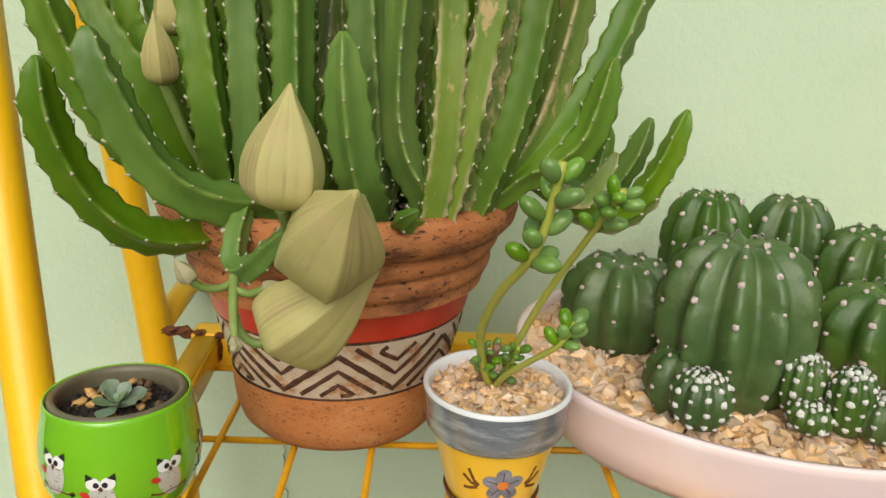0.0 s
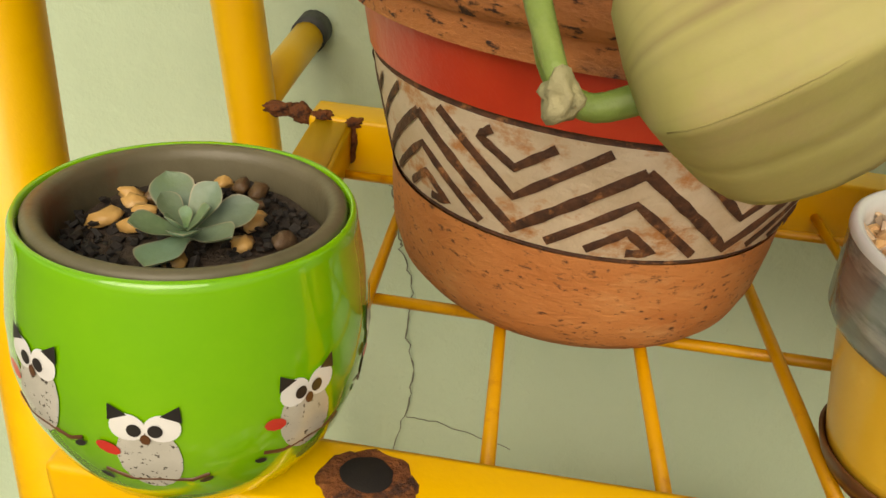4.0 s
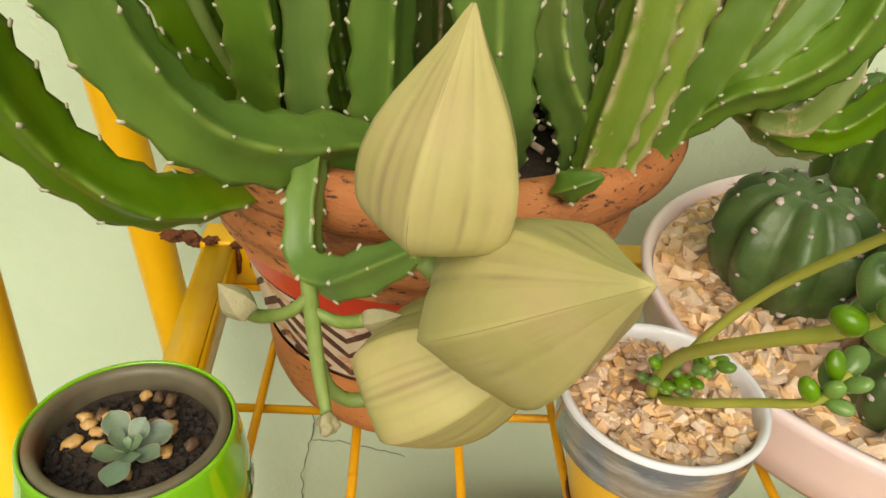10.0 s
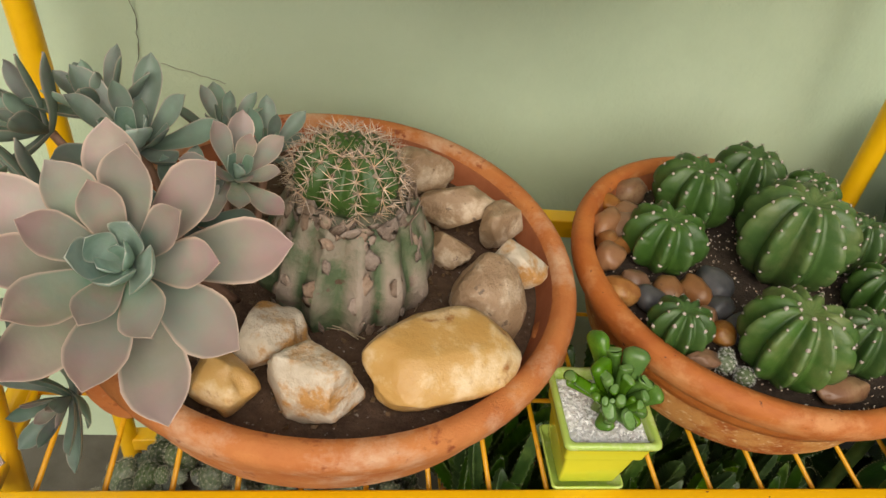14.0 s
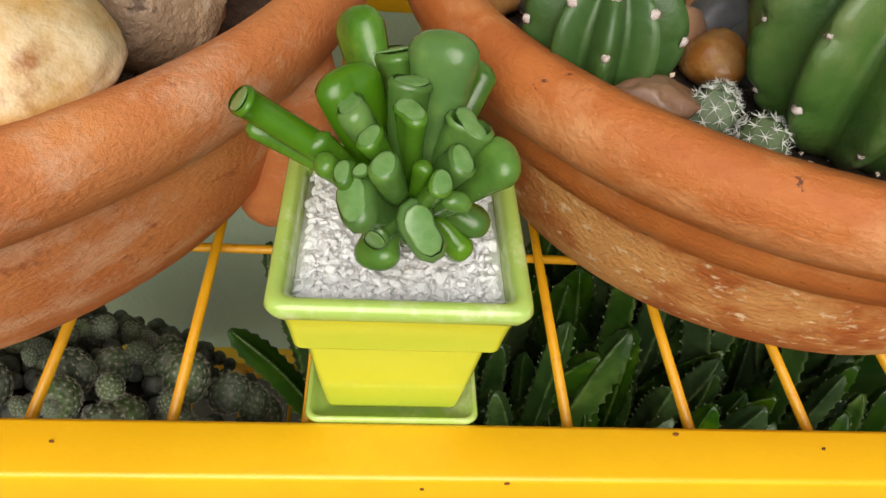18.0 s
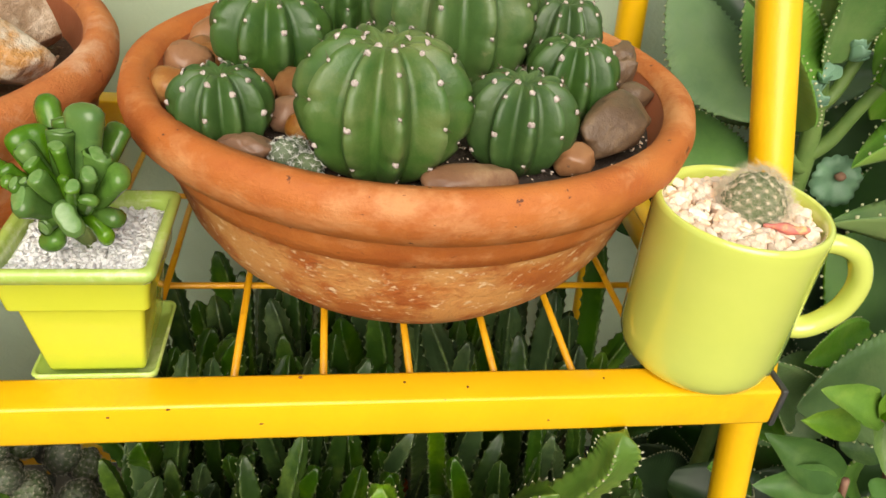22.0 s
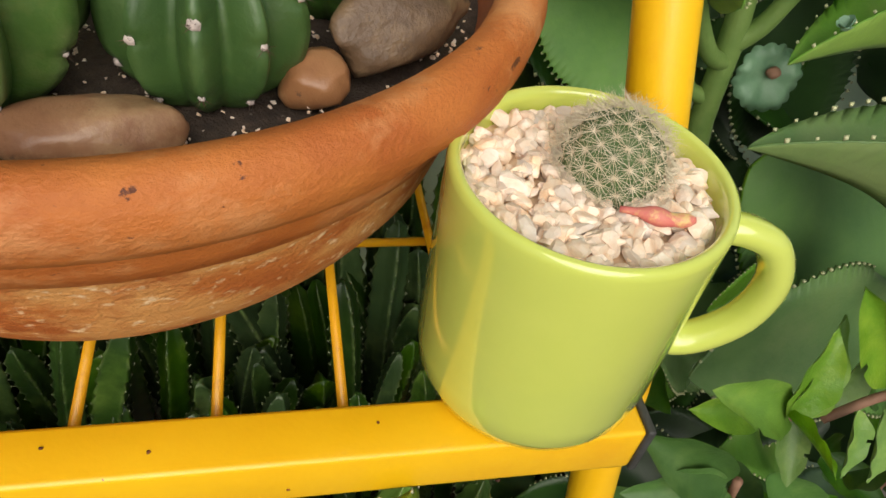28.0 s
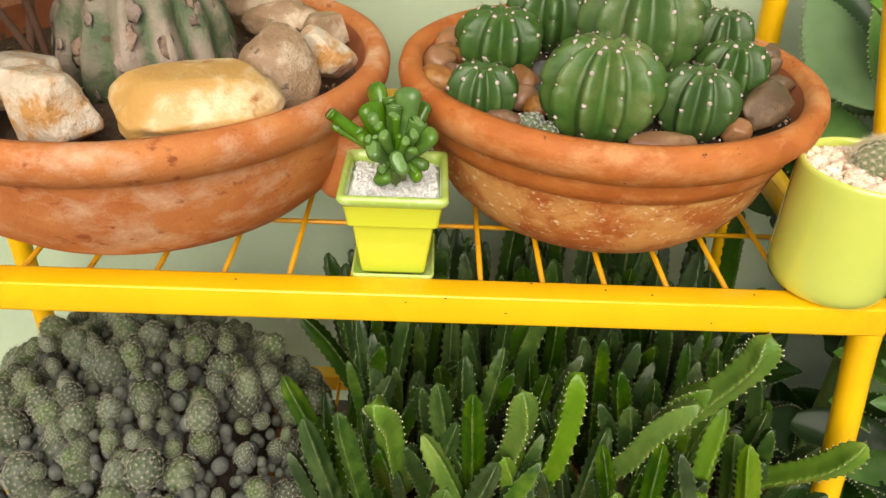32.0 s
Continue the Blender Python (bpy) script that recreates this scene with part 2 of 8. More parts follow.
SOIL = material("potting_soil", (0.035, 0.024, 0.016), (0.075, 0.05, 0.034), 220.0, 0.95, 0.9, 500.0, c4=(0.20, 0.17, 0.13), scale4=330.0, lim4=(0.66, 0.70))
DRYSOIL = material("dry_soil", (0.070, 0.038, 0.022), (0.125, 0.074, 0.044), 200.0, 0.95, 0.9, 420.0, c4=(0.34, 0.29, 0.23), scale4=300.0, lim4=(0.64, 0.69))


# ---- shapes ----
def thing(name, place, label, category, group="", turn=0.0):
    ob = new(name)
    ob.empty_display_size = 0.01
    ob.matrix_basis = pose(*place, 0, 0, turn)
    return tagged(ob, label, category, group)


def part(name, bm, mat, parent=None, label="", smooth=True, m=None):
    me = bpy.data.meshes.new(name)
    if isinstance(bm, tuple):
        me.from_pydata(bm[0], [], bm[1])
    else:
        bmesh.ops.recalc_face_normals(bm, faces=bm.faces[:])
        bm.to_mesh(me)
        bm.free()
    if smooth:
        me.polygons.foreach_set("use_smooth", [True] * len(me.polygons))
    me.materials.append(mat)
    ob = new(name, me)
    ob.parent = parent
    if m is not None:
        ob.matrix_basis = m
    return tagged(ob, label)


def share(name, me, parent, m, label=""):
    ob = new(name, me)
    ob.parent = parent
    ob.matrix_basis = m
    return tagged(ob, label)


def lathe(prof, seg=48, sx=1.0, sy=1.0, wob=0.0, seed=0):
    """A turned form from (radius, height) pairs; wob: unevenness in metres."""
    bm = bmesh.new()
    rings = []
    for r, z in prof:
        if r <= 1e-6:
            rings.append([bm.verts.new((0, 0, z))])
            continue
        ring = []
        for i in range(seg):
            a = 2 * math.pi * i / seg
            d = wob * noise.noise(Vector((math.cos(a) * 1.6 + seed, math.sin(a) * 1.6, z * 14))) if wob else 0
            ring.append(bm.verts.new(((r + d) * sx * math.cos(a), (r + d) * sy * math.sin(a), z + d * 0.4)))
        rings.append(ring)
    for p, q in zip(rings, rings[1:]):
        for i in range(seg):
            j = (i + 1) % seg
            if len(p) == 1 and len(q) == 1:
                continue
            if len(p) == 1:
                bm.faces.new((p[0], q[i], q[j]))
            elif len(q) == 1:
                bm.faces.new((p[i], p[j], q[0]))
            else:
                bm.faces.new((p[i], p[j], q[j], q[i]))
    return bm


def smooth_line(pts, n):
    """n+1 points on a Catmull-Rom curve through pts."""
    p = [Vector(q) for q in pts]
    p = [2 * p[0] - p[1]] + p + [2 * p[-1] - p[-2]]
    k, out = len(p) - 3, []
    for i in range(n + 1):
        u = i / n * k
        s = min(int(u), k - 1)
        t = u - s
        a, b, c, d = p[s:s + 4]
        out.append(0.5 * (2 * b + (c - a) * t + (2 * a - 5 * b + 4 * c - d) * t * t + (3 * b - a - 3 * c + d) * t ** 3))
    return out


def frames_along(pts):
    out, up = [], Vector((0.13, 0.31, 1)).normalized()
    for i, p in enumerate(pts):
        d = (pts[min(i + 1, len(pts) - 1)] - pts[max(i - 1, 0)]).normalized()
        x = up.cross(d)
        if x.length < 1e-3:
            x = Vector((1, 0, 0)).cross(d)
        x.normalize()
        y = d.cross(x)
        up = y
        out.append((p, x, y, d))
    return out


def tube(pts, radius, seg=12, caps=True, section=None, bm=None):
    """A swept form. radius: a number or one for each point; section(angle, u): a factor on the radius."""
    bm = bm or bmesh.new()
    fr = frames_along([Vector(p) for p in pts])
    n = len(fr)
    rings = []
    for i, (p, x, y, d) in enumerate(fr):
        r = radius[i] if isinstance(radius, (list, tuple)) else radius
        ring = []
        for k in range(seg):
            a = 2 * math.pi * k / seg
            f = section(a, i / (n - 1)) if section else 1
            ring.append(bm.verts.new(p + (x * math.cos(a) + y * math.sin(a)) * r * f))
        rings.append(ring)
    for p, q in zip(rings, rings[1:]):
        for k in range(seg):
            j = (k + 1) % seg
            bm.faces.new((p[k], p[j], q[j], q[k]))
    if caps:
        bm.faces.new(rings[0][::-1])
        bm.faces.new(rings[-1])
    return bm


def box(x0, x1, y0, y1, z0, z1, bevel=0.0, bm=None, seg=2):
    own = bm is None
    bm = bm or bmesh.new()
    v = [bm.verts.new((x, y, z)) for x in (x0, x1) for y in (y0, y1) for z in (z0, z1)]
    fs = [bm.faces.new([v[i] for i in f]) for f in ((0, 1, 3, 2), (4, 6, 7, 5), (0, 4, 5, 1), (2, 3, 7, 6), (0, 2, 6, 4), (1, 5, 7, 3))]
    if bevel:
        bmesh.ops.bevel(bm, geom=list({e for f in fs for e in f.edges}), offset=bevel, segments=seg, affect='EDGES', profile=0.6)
    return bm


def pebble_form(size, seed, sub=3, rough=0.22, flat=0.0, freq=1.3):
    bm = bmesh.new()
    bmesh.ops.create_icosphere(bm, subdivisions=sub, radius=1.0)
    off = Vector((seed * 3.7, seed * 1.9, seed * 5.3))
    rnd_ = random.Random(seed * 7.1)
    planes = []
    while flat and len(planes) < 9:
        d = Vector((rnd_.gauss(0, 1), rnd_.gauss(0, 1), rnd_.gauss(0, 1))).normalized()
        if all(d.dot(p[0]) < 0.45 for p in planes) or rnd_.random() < 0.05:
            planes.append((d, rnd_.uniform(0.62, 0.82)))
    for v in bm.verts:
        q = v.co.copy()
        k = 1 + rough * noise.noise(q * freq + off) + rough * 0.35 * noise.noise(q * freq * 3 + off) + rough * 0.12 * noise.noise(q * freq * 9 + off)
        q *= k
        for nrm, lim in planes:
            over = q.dot(nrm) - lim
            if over > 0:
                q -= nrm * over * flat
        v.co = Vector((q.x * size[0], q.y * size[1], q.z * size[2]))
    return bm

# ---- wall and floor ----
WALL_Y = 0.580
wall_bm = bmesh.new()
NX, NZ = 60, 40
grid = [[wall_bm.verts.new((-1.6 + 4.0 * i / NX, WALL_Y + 0.002 * noise.noise(Vector((i * 0.35, j * 0.35, 2))), 0.0 + 2.4 * j / NZ)) for j in range(NZ + 1)] for i in range(NX + 1)]
for i in range(NX):
    for j in range(NZ):
        wall_bm.faces.new((grid[i][j], grid[i + 1][j], grid[i + 1][j + 1], grid[i][j + 1]))
box(-1.6, 2.4, WALL_Y + 0.01, WALL_Y + 0.15, 0.0, 2.4, bm=wall_bm)
wall = tagged(part("wall_north", wall_bm, WALL), "pale green painted plaster wall with fine texture and hairline cracks", "wall", kind="structure")
floor = tagged(part("floor", box(-30, 30, -30, WALL_Y + 0.1, -0.05, 0.0), FLOOR, smooth=False), "grey cement floor below the plant stand", "floor", kind="structure")


def crack(pts, w, seed):
    rnd = random.Random(seed)
    vs, fs = [], []
    line = []
    for (x0, z0), (x1, z1) in zip(pts, pts[1:]):
        n = 7
        for k in range(n):
            t = k / n
            line.append((x0 + (x1 - x0) * t + rnd.uniform(-1, 1) * 0.0016, z0 + (z1 - z0) * t + rnd.uniform(-1, 1) * 0.0008))
    line.append(pts[-1])
    for k, (x, z) in enumerate(line):
        d = w * rnd.uniform(0.25, 1.0) * (0.4 if k in (0, len(line) - 1) else 1)
        vs += [(x - d, WALL_Y - 0.0026, z - d * 0.5), (x, WALL_Y - 0.0034, z), (x + d, WALL_Y - 0.0026, z + d * 0.5)]
    for k in range(len(line) - 1):
        fs += [(3 * k, 3 * k + 1, 3 * k + 4, 3 * k + 3), (3 * k + 1, 3 * k + 2, 3 * k + 5, 3 * k + 4)]
    return part("crack", (vs, fs), CRACK, wall, "hairline crack in the plaster")


crack([(-0.139, 0.800), (-0.1372, 0.792), (-0.131, 0.765), (-0.1297, 0.751), (-0.1195, 0.724), (-0.1214, 0.686), (-0.1142, 0.650), (-0.1178, 0.610), (-0.126, 0.567), (-0.1270, 0.524), (-0.124, 0.50)], 0.0007, 1)
crack([(-0.1178, 0.610), (-0.095, 0.609), (-0.062, 0.601), (-0.038, 0.593)], 0.0002, 2)

# ---- plant stand ----
stand = thing("plant_stand", (0, 0, 0), "rusting yellow tubular steel plant stand with wire shelves", "plant stand")
TR = 0.0112


def post(pts, label=""):
    return part("post", tube(smooth_line(pts, 40), TR, 20), YELLOW, stand, label)


FL = [(-0.250, 0.432, 1.22), (-0.2028, 0.350, 1.0), (-0.1725, 0.2979, 0.86), (-0.156, 0.272, 0.785), (-0.150, 0.258, 0.73), (-0.148, 0.248, 0.66), (-0.148, 0.225, 0.50), (-0.152, 0.215, 0.30), (-0.160, 0.205, 0.0)]
post(FL)
FR = [(0.530, 0.470, 1.2), (0.562, 0.363, 0.90), (0.596, 0.2566, 0.60), (0.6065, 0.217, 0.49), (0.6085, 0.209, 0.44), (0.628, 0.203, 0.30), (0.66, 0.196, 0.0)]
post(FR)
BL = [(-0.236, 0.500, 1.22), (-0.1900, 0.490, 0.86), (-0.166, 0.484, 0.55), (-0.166, 0.480, 0.30), (-0.16, 0.478, 0.0)]
post(BL)
BR = [(0.545, 0.480, 1.2), (0.598, 0.4882, 0.60), (0.64, 0.492, 0.0)]
post(BR)


for x, y, z, w in ((-0.1570, 0.2480, 0.7625, 0.0032), (-0.1500, 0.2475, 0.7640, 0.0014), (-0.1440, 0.2500, 0.7655, 0.0020)):
    part("paint_chip", pebble_form((w * 0.8, 0.0018, 0.0009), z * 1000 + x * 77, 2, 0.7), DRYPAINT, stand, "scraped pale spot in the paint", m=pose(x, y, z, 0, 0, 20))


def shelf(x0, x1, y0, y1, z1, bar_y, rods, sides, back=(0.0, 0.0225), far_bar=0.10, drop=0.0107):
    """back: how far the rear beam's top lies above the front one's, and its height; drop: how far the rods lie below the top."""
    th, hh = 0.0195, 0.0225
    part("front_beam", box(x0, x1, y0, y0 + th, z1 - hh, z1, 0.0018), YELLOW, stand)
    zb, zr = z1 + back[0], z1 - drop
    part("back_beam", box(x0, x1, y1, y1 + th, zb - back[1], zb, 0.0018), YELLOW, stand)
    for xa, xb in sides:
        d = 0.0085
        bm = bmesh.new()
        vs = [bm.verts.new(p) for p in ((xa - d, y0 + th, z1 - hh + 0.001), (xa + d, y0 + th, z1 - hh + 0.001), (xa + d, y0 + th, z1 - 0.001), (xa - d, y0 + th, z1 - 0.001),
                                        (xb - d, y1, zb - hh + 0.001), (xb + d, y1, zb - hh + 0.001), (xb + d, y1, zb - 0.001), (xb - d, y1, zb - 0.001))]
        for f in ((0, 1, 2, 3), (7, 6, 5, 4), (0, 4, 5, 1), (1, 5, 6, 2), (2, 6, 7, 3), (3, 7, 4, 0)):
            bm.faces.new([vs[i] for i in f])
        bmesh.ops.bevel(bm, geom=bm.edges[:], offset=0.0015, segments=2, affect='EDGES')
        part("side_beam", bm, YELLOW, stand)
    for yb in (bar_y, bar_y + far_bar):
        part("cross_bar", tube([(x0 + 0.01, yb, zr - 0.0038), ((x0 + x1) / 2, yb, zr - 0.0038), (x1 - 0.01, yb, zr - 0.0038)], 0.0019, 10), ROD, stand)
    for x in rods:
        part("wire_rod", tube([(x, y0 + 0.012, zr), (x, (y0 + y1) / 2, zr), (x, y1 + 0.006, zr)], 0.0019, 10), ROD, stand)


shelf(-0.158, 0.560, 0.2715, 0.466, 0.8755, 0.3685, [-0.110 + 0.0419 * i for i in range(16)], [(-0.1405, -0.1475), (0.55, 0.55)], (0.0030, 0.0270), 0.086, 0.0129)
shelf(-0.160, 0.588, 0.1680, 0.495, 0.5120, 0.276, [-0.116 + 0.0431 * i for i in range(3)] + [0.013, 0.056, 0.101, 0.146, 0.190, 0.233, 0.276, 0.320, 0.3625, 0.405, 0.448, 0.489, 0.532], [(-0.150, -0.14), (0.576, 0.585)])
shelf(-0.165, 0.640, 0.1680, 0.470, 0.1500, 0.276, [-0.12 + 0.043 * i for i in range(17)], [(-0.155, -0.11), (0.63, 0.63)])
part("end_plug", box(0.5882, 0.5912, 0.1675, 0.1880, 0.4880, 0.5125, 0.001), PLUG, stand, "black plastic tube plug")
part("wall_spacer", tube([(-0.1905, 0.487, 0.868), (-0.188, 0.53, 0.876), (-0.1852, 0.566, 0.8832)], 0.0085, 16), YELLOW, stand)
part("spacer_cap", tube([(-0.1855, 0.5630, 0.8826), (-0.1847, 0.5760, 0.8850)], 0.0096, 16), PLUG, stand, "black rubber cap against the wall")




def patch(name, cx, y, z, rx, rz, mat, seed, face="front", label="", wild=0.6):
    """A flat scab of irregular outline on a beam's front or top face."""
    rnd = random.Random(seed)
    n = 28
    vs = []
    ph = [rnd.uniform(0, 6.28) for _ in range(3)]
    for lift, k in ((0.0, 1.0), (0.00045, 0.86)):
        for i in range(n):
            a = 2 * math.pi * i / n
            f = k * (0.92 + wild * (0.14 * math.sin(2 * a + ph[0]) + 0.12 * math.sin(3 * a + ph[1]) + 0.08 * math.sin(7 * a + ph[2]) + 0.12 * rnd.random()))
            u, v = cx + rx * f * math.cos(a), rz * f * math.sin(a)
            vs.append((u, y - lift, z + v) if face == "front" else (u, y + v, z + lift))
    fs = [(i, (i + 1) % n, n + (i + 1) % n, n + i) for i in range(n)] + [tuple(range(n, 2 * n))]
    return part(name, (vs, fs), mat, stand, label)


BT, BF = 0.8756, 0.27145
patch("rust_patch", -0.0930, 0.2815, BT, 0.0100, 0.0080, RUST, 3, "top", "flaking rust round a hole")
patch("rust_patch", -0.0905, BF, 0.8740, 0.0045, 0.0022, RUST, 4, label="flaking rust")
patch("rust_patch", -0.0875, 0.2800, BT + 0.0001, 0.0050, 0.0075, RUST, 11, "top")
patch("rust_patch", -0.0985, 0.2800, BT + 0.0002, 0.0045, 0.0075, RUST, 12, "top")
patch("hole", -0.0935, 0.2816, BT + 0.0007, 0.0062, 0.0050, DARKHOLE, 5, "top", "open hole into the tube", 0.25)
patch("rust_patch", -0.1545, BF, 0.8590, 0.0042, 0.0038, RUST, 6)
patch("rust_patch", 0.1630, BF, 0.8744, 0.0050, 0.0022, RUST, 7)
patch("rust_patch", 0.2110, BF, 0.8745, 0.0042, 0.0018, RUST, 8)
rnd = random.Random(21)
for x, z in ((-0.0847, 0.874), (-0.066, 0.8725), (-0.0585, 0.8733), (-0.0507, 0.8728), (0.0428, 0.8722), (0.0535, 0.8719), (-0.058, 0.8728), (0.012, 0.8640), (0.10, 0.8560), (0.118, 0.8555), (0.125, 0.8560), (0.18, 0.8550), (-0.12, 0.8545), (0.225, 0.8700), (0.27, 0.866)):
    patch("rust_spot", x, BF, z, rnd.uniform(0.0011, 0.0024), rnd.uniform(0.0006, 0.0011), RUST, rnd.random())
for k in range(12):
    patch("rust_spot", -0.010 + 0.0038 * k + rnd.uniform(-0.001, 0.001), BF, 0.8595 + rnd.uniform(-0.0014, 0.0012), rnd.uniform(0.0006, 0.0017), rnd.uniform(0.0003, 0.0008), TERRA if k % 4 else RUST, rnd.random())
for x, y in ((0.4003, 0.1800), (0.4985, 0.1800), (0.352, 0.1845), (0.43, 0.176), (0.16, 0.179)):
    patch("rust_spot", x, y, 0.5121, rnd.uniform(0.0005, 0.0010), rnd.uniform(0.0004, 0.0007), RUST, rnd.random(), "top")
for x, z in ((0.2955, 0.5105), (0.27, 0.5065), (0.335, 0.500), (0.47, 0.497), (0.54, 0.4895)):
    patch("rust_spot", x, 0.16795, z, rnd.uniform(0.0004, 0.0010), rnd.uniform(0.0003, 0.0005), RUST, rnd.random())
for x, y, z, size, turn in ((-0.1715, 0.4720, 0.8770, (0.0085, 0.0040, 0.0030), 12), (-0.1620, 0.4690, 0.8775, (0.0060, 0.0035, 0.0042), -15), (-0.1520, 0.4670, 0.8785, (0.0050, 0.0022, 0.0022), 0),
                            (-0.1385, 0.4655, 0.8775, (0.0035, 0.0018, 0.0028), 10), (-0.1385, 0.4655, 0.8680, (0.0022, 0.0014, 0.0090), 0)):
    part("rust_scab", pebble_form(size, z * 900 + x * 100, 3, 1.1, 0.5, 2.2), RUST, stand, "dark flaking rust scab", m=pose(x, y, z, 0, 0, turn))

# ---- painted pot on the top shelf ----
PPX, PPY, PPZ = -0.0478, 0.4030, 0.8645
pot = thing("flower_pot", (PPX, PPY, PPZ), "terracotta pot with carved cream zigzag band and red stripe", "flower pot")


def flare(prof):
    """The pot's turned profile: widened, with a low foot and a tall rim."""
    return [(r * 1.12 * (1 + 0.02 * max(0.0, z - 0.04) / 0.10), float(np.interp(z, (0.0, 0.0452, 0.0862, 0.134, 0.15), (0.0, 0.0363, 0.0710, 0.1295, 0.145)))) for r, z in prof]


WALLPROF = flare([(0.0, 0.0), (0.0435, 0.0), (0.0482, 0.0020), (0.0518, 0.0080), (0.0542, 0.0180), (0.0552, 0.031), (0.0557, 0.0445)])
BAND = flare([(0.0555, 0.0460), (0.0570, 0.054), (0.0588, 0.064), (0.0606, 0.0745), (0.0624, 0.0853)])
part("base", lathe(WALLPROF, 64, wob=0.0008), TERRA_POT, pot, "bare clay base with dark scorch marks")
part("carved_band", lathe(BAND, 64), POT_CREAM, pot, "cream painted band with carved zigzags")
part("groove", lathe(flare([(0.0550, 0.0443), (0.0543, 0.0451), (0.0556, 0.0461)]), 64), POT_GROOVE, pot)
part("groove", lathe(flare([(0.0624, 0.0853), (0.0616, 0.0862), (0.0630, 0.0872)]), 64), POT_GROOVE, pot)
part("red_band", lathe(flare([(0.0632, 0.0872), (0.0648, 0.095), (0.0668, 0.1035)]), 64), POT_RED, pot, "glossy red painted band")
part("groove", lathe(flare([(0.0668, 0.1035), (0.0660, 0.1042), (0.0682, 0.1052)]), 64), POT_GROOVE, pot)
part("collar", lathe(flare([(0.0682, 0.1052), (0.0722, 0.106), (0.0736, 0.1095), (0.0728, 0.113), (0.0712, 0.1142), (0.0744, 0.1155), (0.0765, 0.119), (0.0758, 0.1225), (0.0742, 0.1240)]), 64, wob=0.0008), TERRA_STAIN, pot, "ridged clay collar with dark weathering")
part("rim", lathe(flare([(0.0742, 0.1240), (0.0800, 0.125), (0.0838, 0.129), (0.0850, 0.134), (0.0838, 0.139), (0.0800, 0.1420), (0.0752, 0.1415), (0.0725, 0.138), (0.0710, 0.12), (0.0700, 0.10)]), 64, wob=0.001), TERRA_STAIN, pot, "thick rounded clay rim")
part("soil", lathe(flare([(0.0, 0.131), (0.04, 0.129), (0.0725, 0.126)]), 40, wob=0.002), SOIL, pot)


def on_pot(u, v):
    """A place on the carved band: u in metres round it, v from 0 at its foot to 1."""
    z = BAND[0][1] + v * (BAND[-1][1] - BAND[0][1])
    prof = BAND
    r = float(np.interp(z, [p[1] for p in prof], [p[0] for p in prof]))
    a = u / 0.0595
    return Vector(((r + 0.0003) * math.sin(a), -(r + 0.0003) * math.cos(a), z))


def stroke(line, w, h, mat, parent, fn, name="groove", n_per=4):
    """A raised or cut line of width w on a surface fn(u, v)."""
    pts = []
    for (a, b), (c, d) in zip(line, line[1:]):
        for k in range(n_per):
            pts.append((a + (c - a) * k / n_per, b + (d - b) * k / n_per))
    pts.append(line[-1])
    q = [fn(*p) for p in pts]
    vs, fs = [], []
    for i, p in enumerate(q):
        d = (q[min(i + 1, len(q) - 1)] - q[max(i - 1, 0)]).normalized()
        nrm = Vector((p.x, p.y, 0)).normalized()
        s = d.cross(nrm).normalized() * w * 0.5 * (1 + 0.12 * math.sin(i * 2.7))
        vs += [p - s, p - s * 0.45 + nrm * h, p + s * 0.45 + nrm * h, p + s]
    for i in range(len(q) - 1):
        for k in range(3):
            fs.append((4 * i + k, 4 * i + k + 1, 4 * i + k + 5, 4 * i + k + 4))
    return part(name, ([tuple(v) for v in vs], fs), mat, parent)


PER = 2 * math.pi * 0.0595 / 7
for k in range(7):
    u0 = k * PER - 0.0480
    stroke([(u0, 0.82), (u0 + PER * 0.5, 0.10), (u0 + PER, 0.82)], 0.0030, 0.0002, POT_GROOVE, pot, on_pot, n_per=8)
    stroke([(u0 - PER * 0.34, 0.06), (u0, 0.54), (u0 + PER * 0.34, 0.06)], 0.0024, 0.0002, POT_GROOVE, pot, on_pot)
    stroke([(u0 - PER * 0.16, 0.06), (u0, 0.28), (u0 + PER * 0.14, 0.08), (u0 + PER * 0.02, 0.07)], 0.0023, 0.0002, POT_GROOVE, pot, on_pot)
    stroke([(u0 + PER * 0.14, 0.94), (u0 + PER * 0.5, 0.40), (u0 + PER * 0.86, 0.94)], 0.0024, 0.0002, POT_GROOVE, pot, on_pot)
    stroke([(u0 + PER * 0.40, 0.93), (u0 + PER * 0.34, 0.84), (u0 + PER * 0.5, 0.66), (u0 + PER * 0.66, 0.90)], 0.0023, 0.0002, POT_GROOVE, pot, on_pot)

# ---- small green pot printed with owls ----
OX, OY, OZ = -0.1296, 0.2868, 0.8757
owlpot = thing("planter", (OX, OY, OZ), "glossy bright green glazed pot printed with small owls", "flower pot")
owlpot.matrix_basis = pose(OX, OY, OZ, -3.0)
OPROF = [(0.0, 0.0), (0.017, 0.0), (0.0203, 0.0012), (0.0254, 0.006), (0.0294, 0.013), (0.0321, 0.021), (0.0331, 0.029), (0.0327, 0.038), (0.0315, 0.046), (0.0302, 0.0525), (0.0299, 0.0545), (0.0293, 0.0555), (0.0286, 0.0550), (0.0284, 0.053), (0.0282, 0.04), (0.026, 0.012), (0.0, 0.010)]
part("body", lathe(OPROF, 72), GREENGLAZE, owlpot)
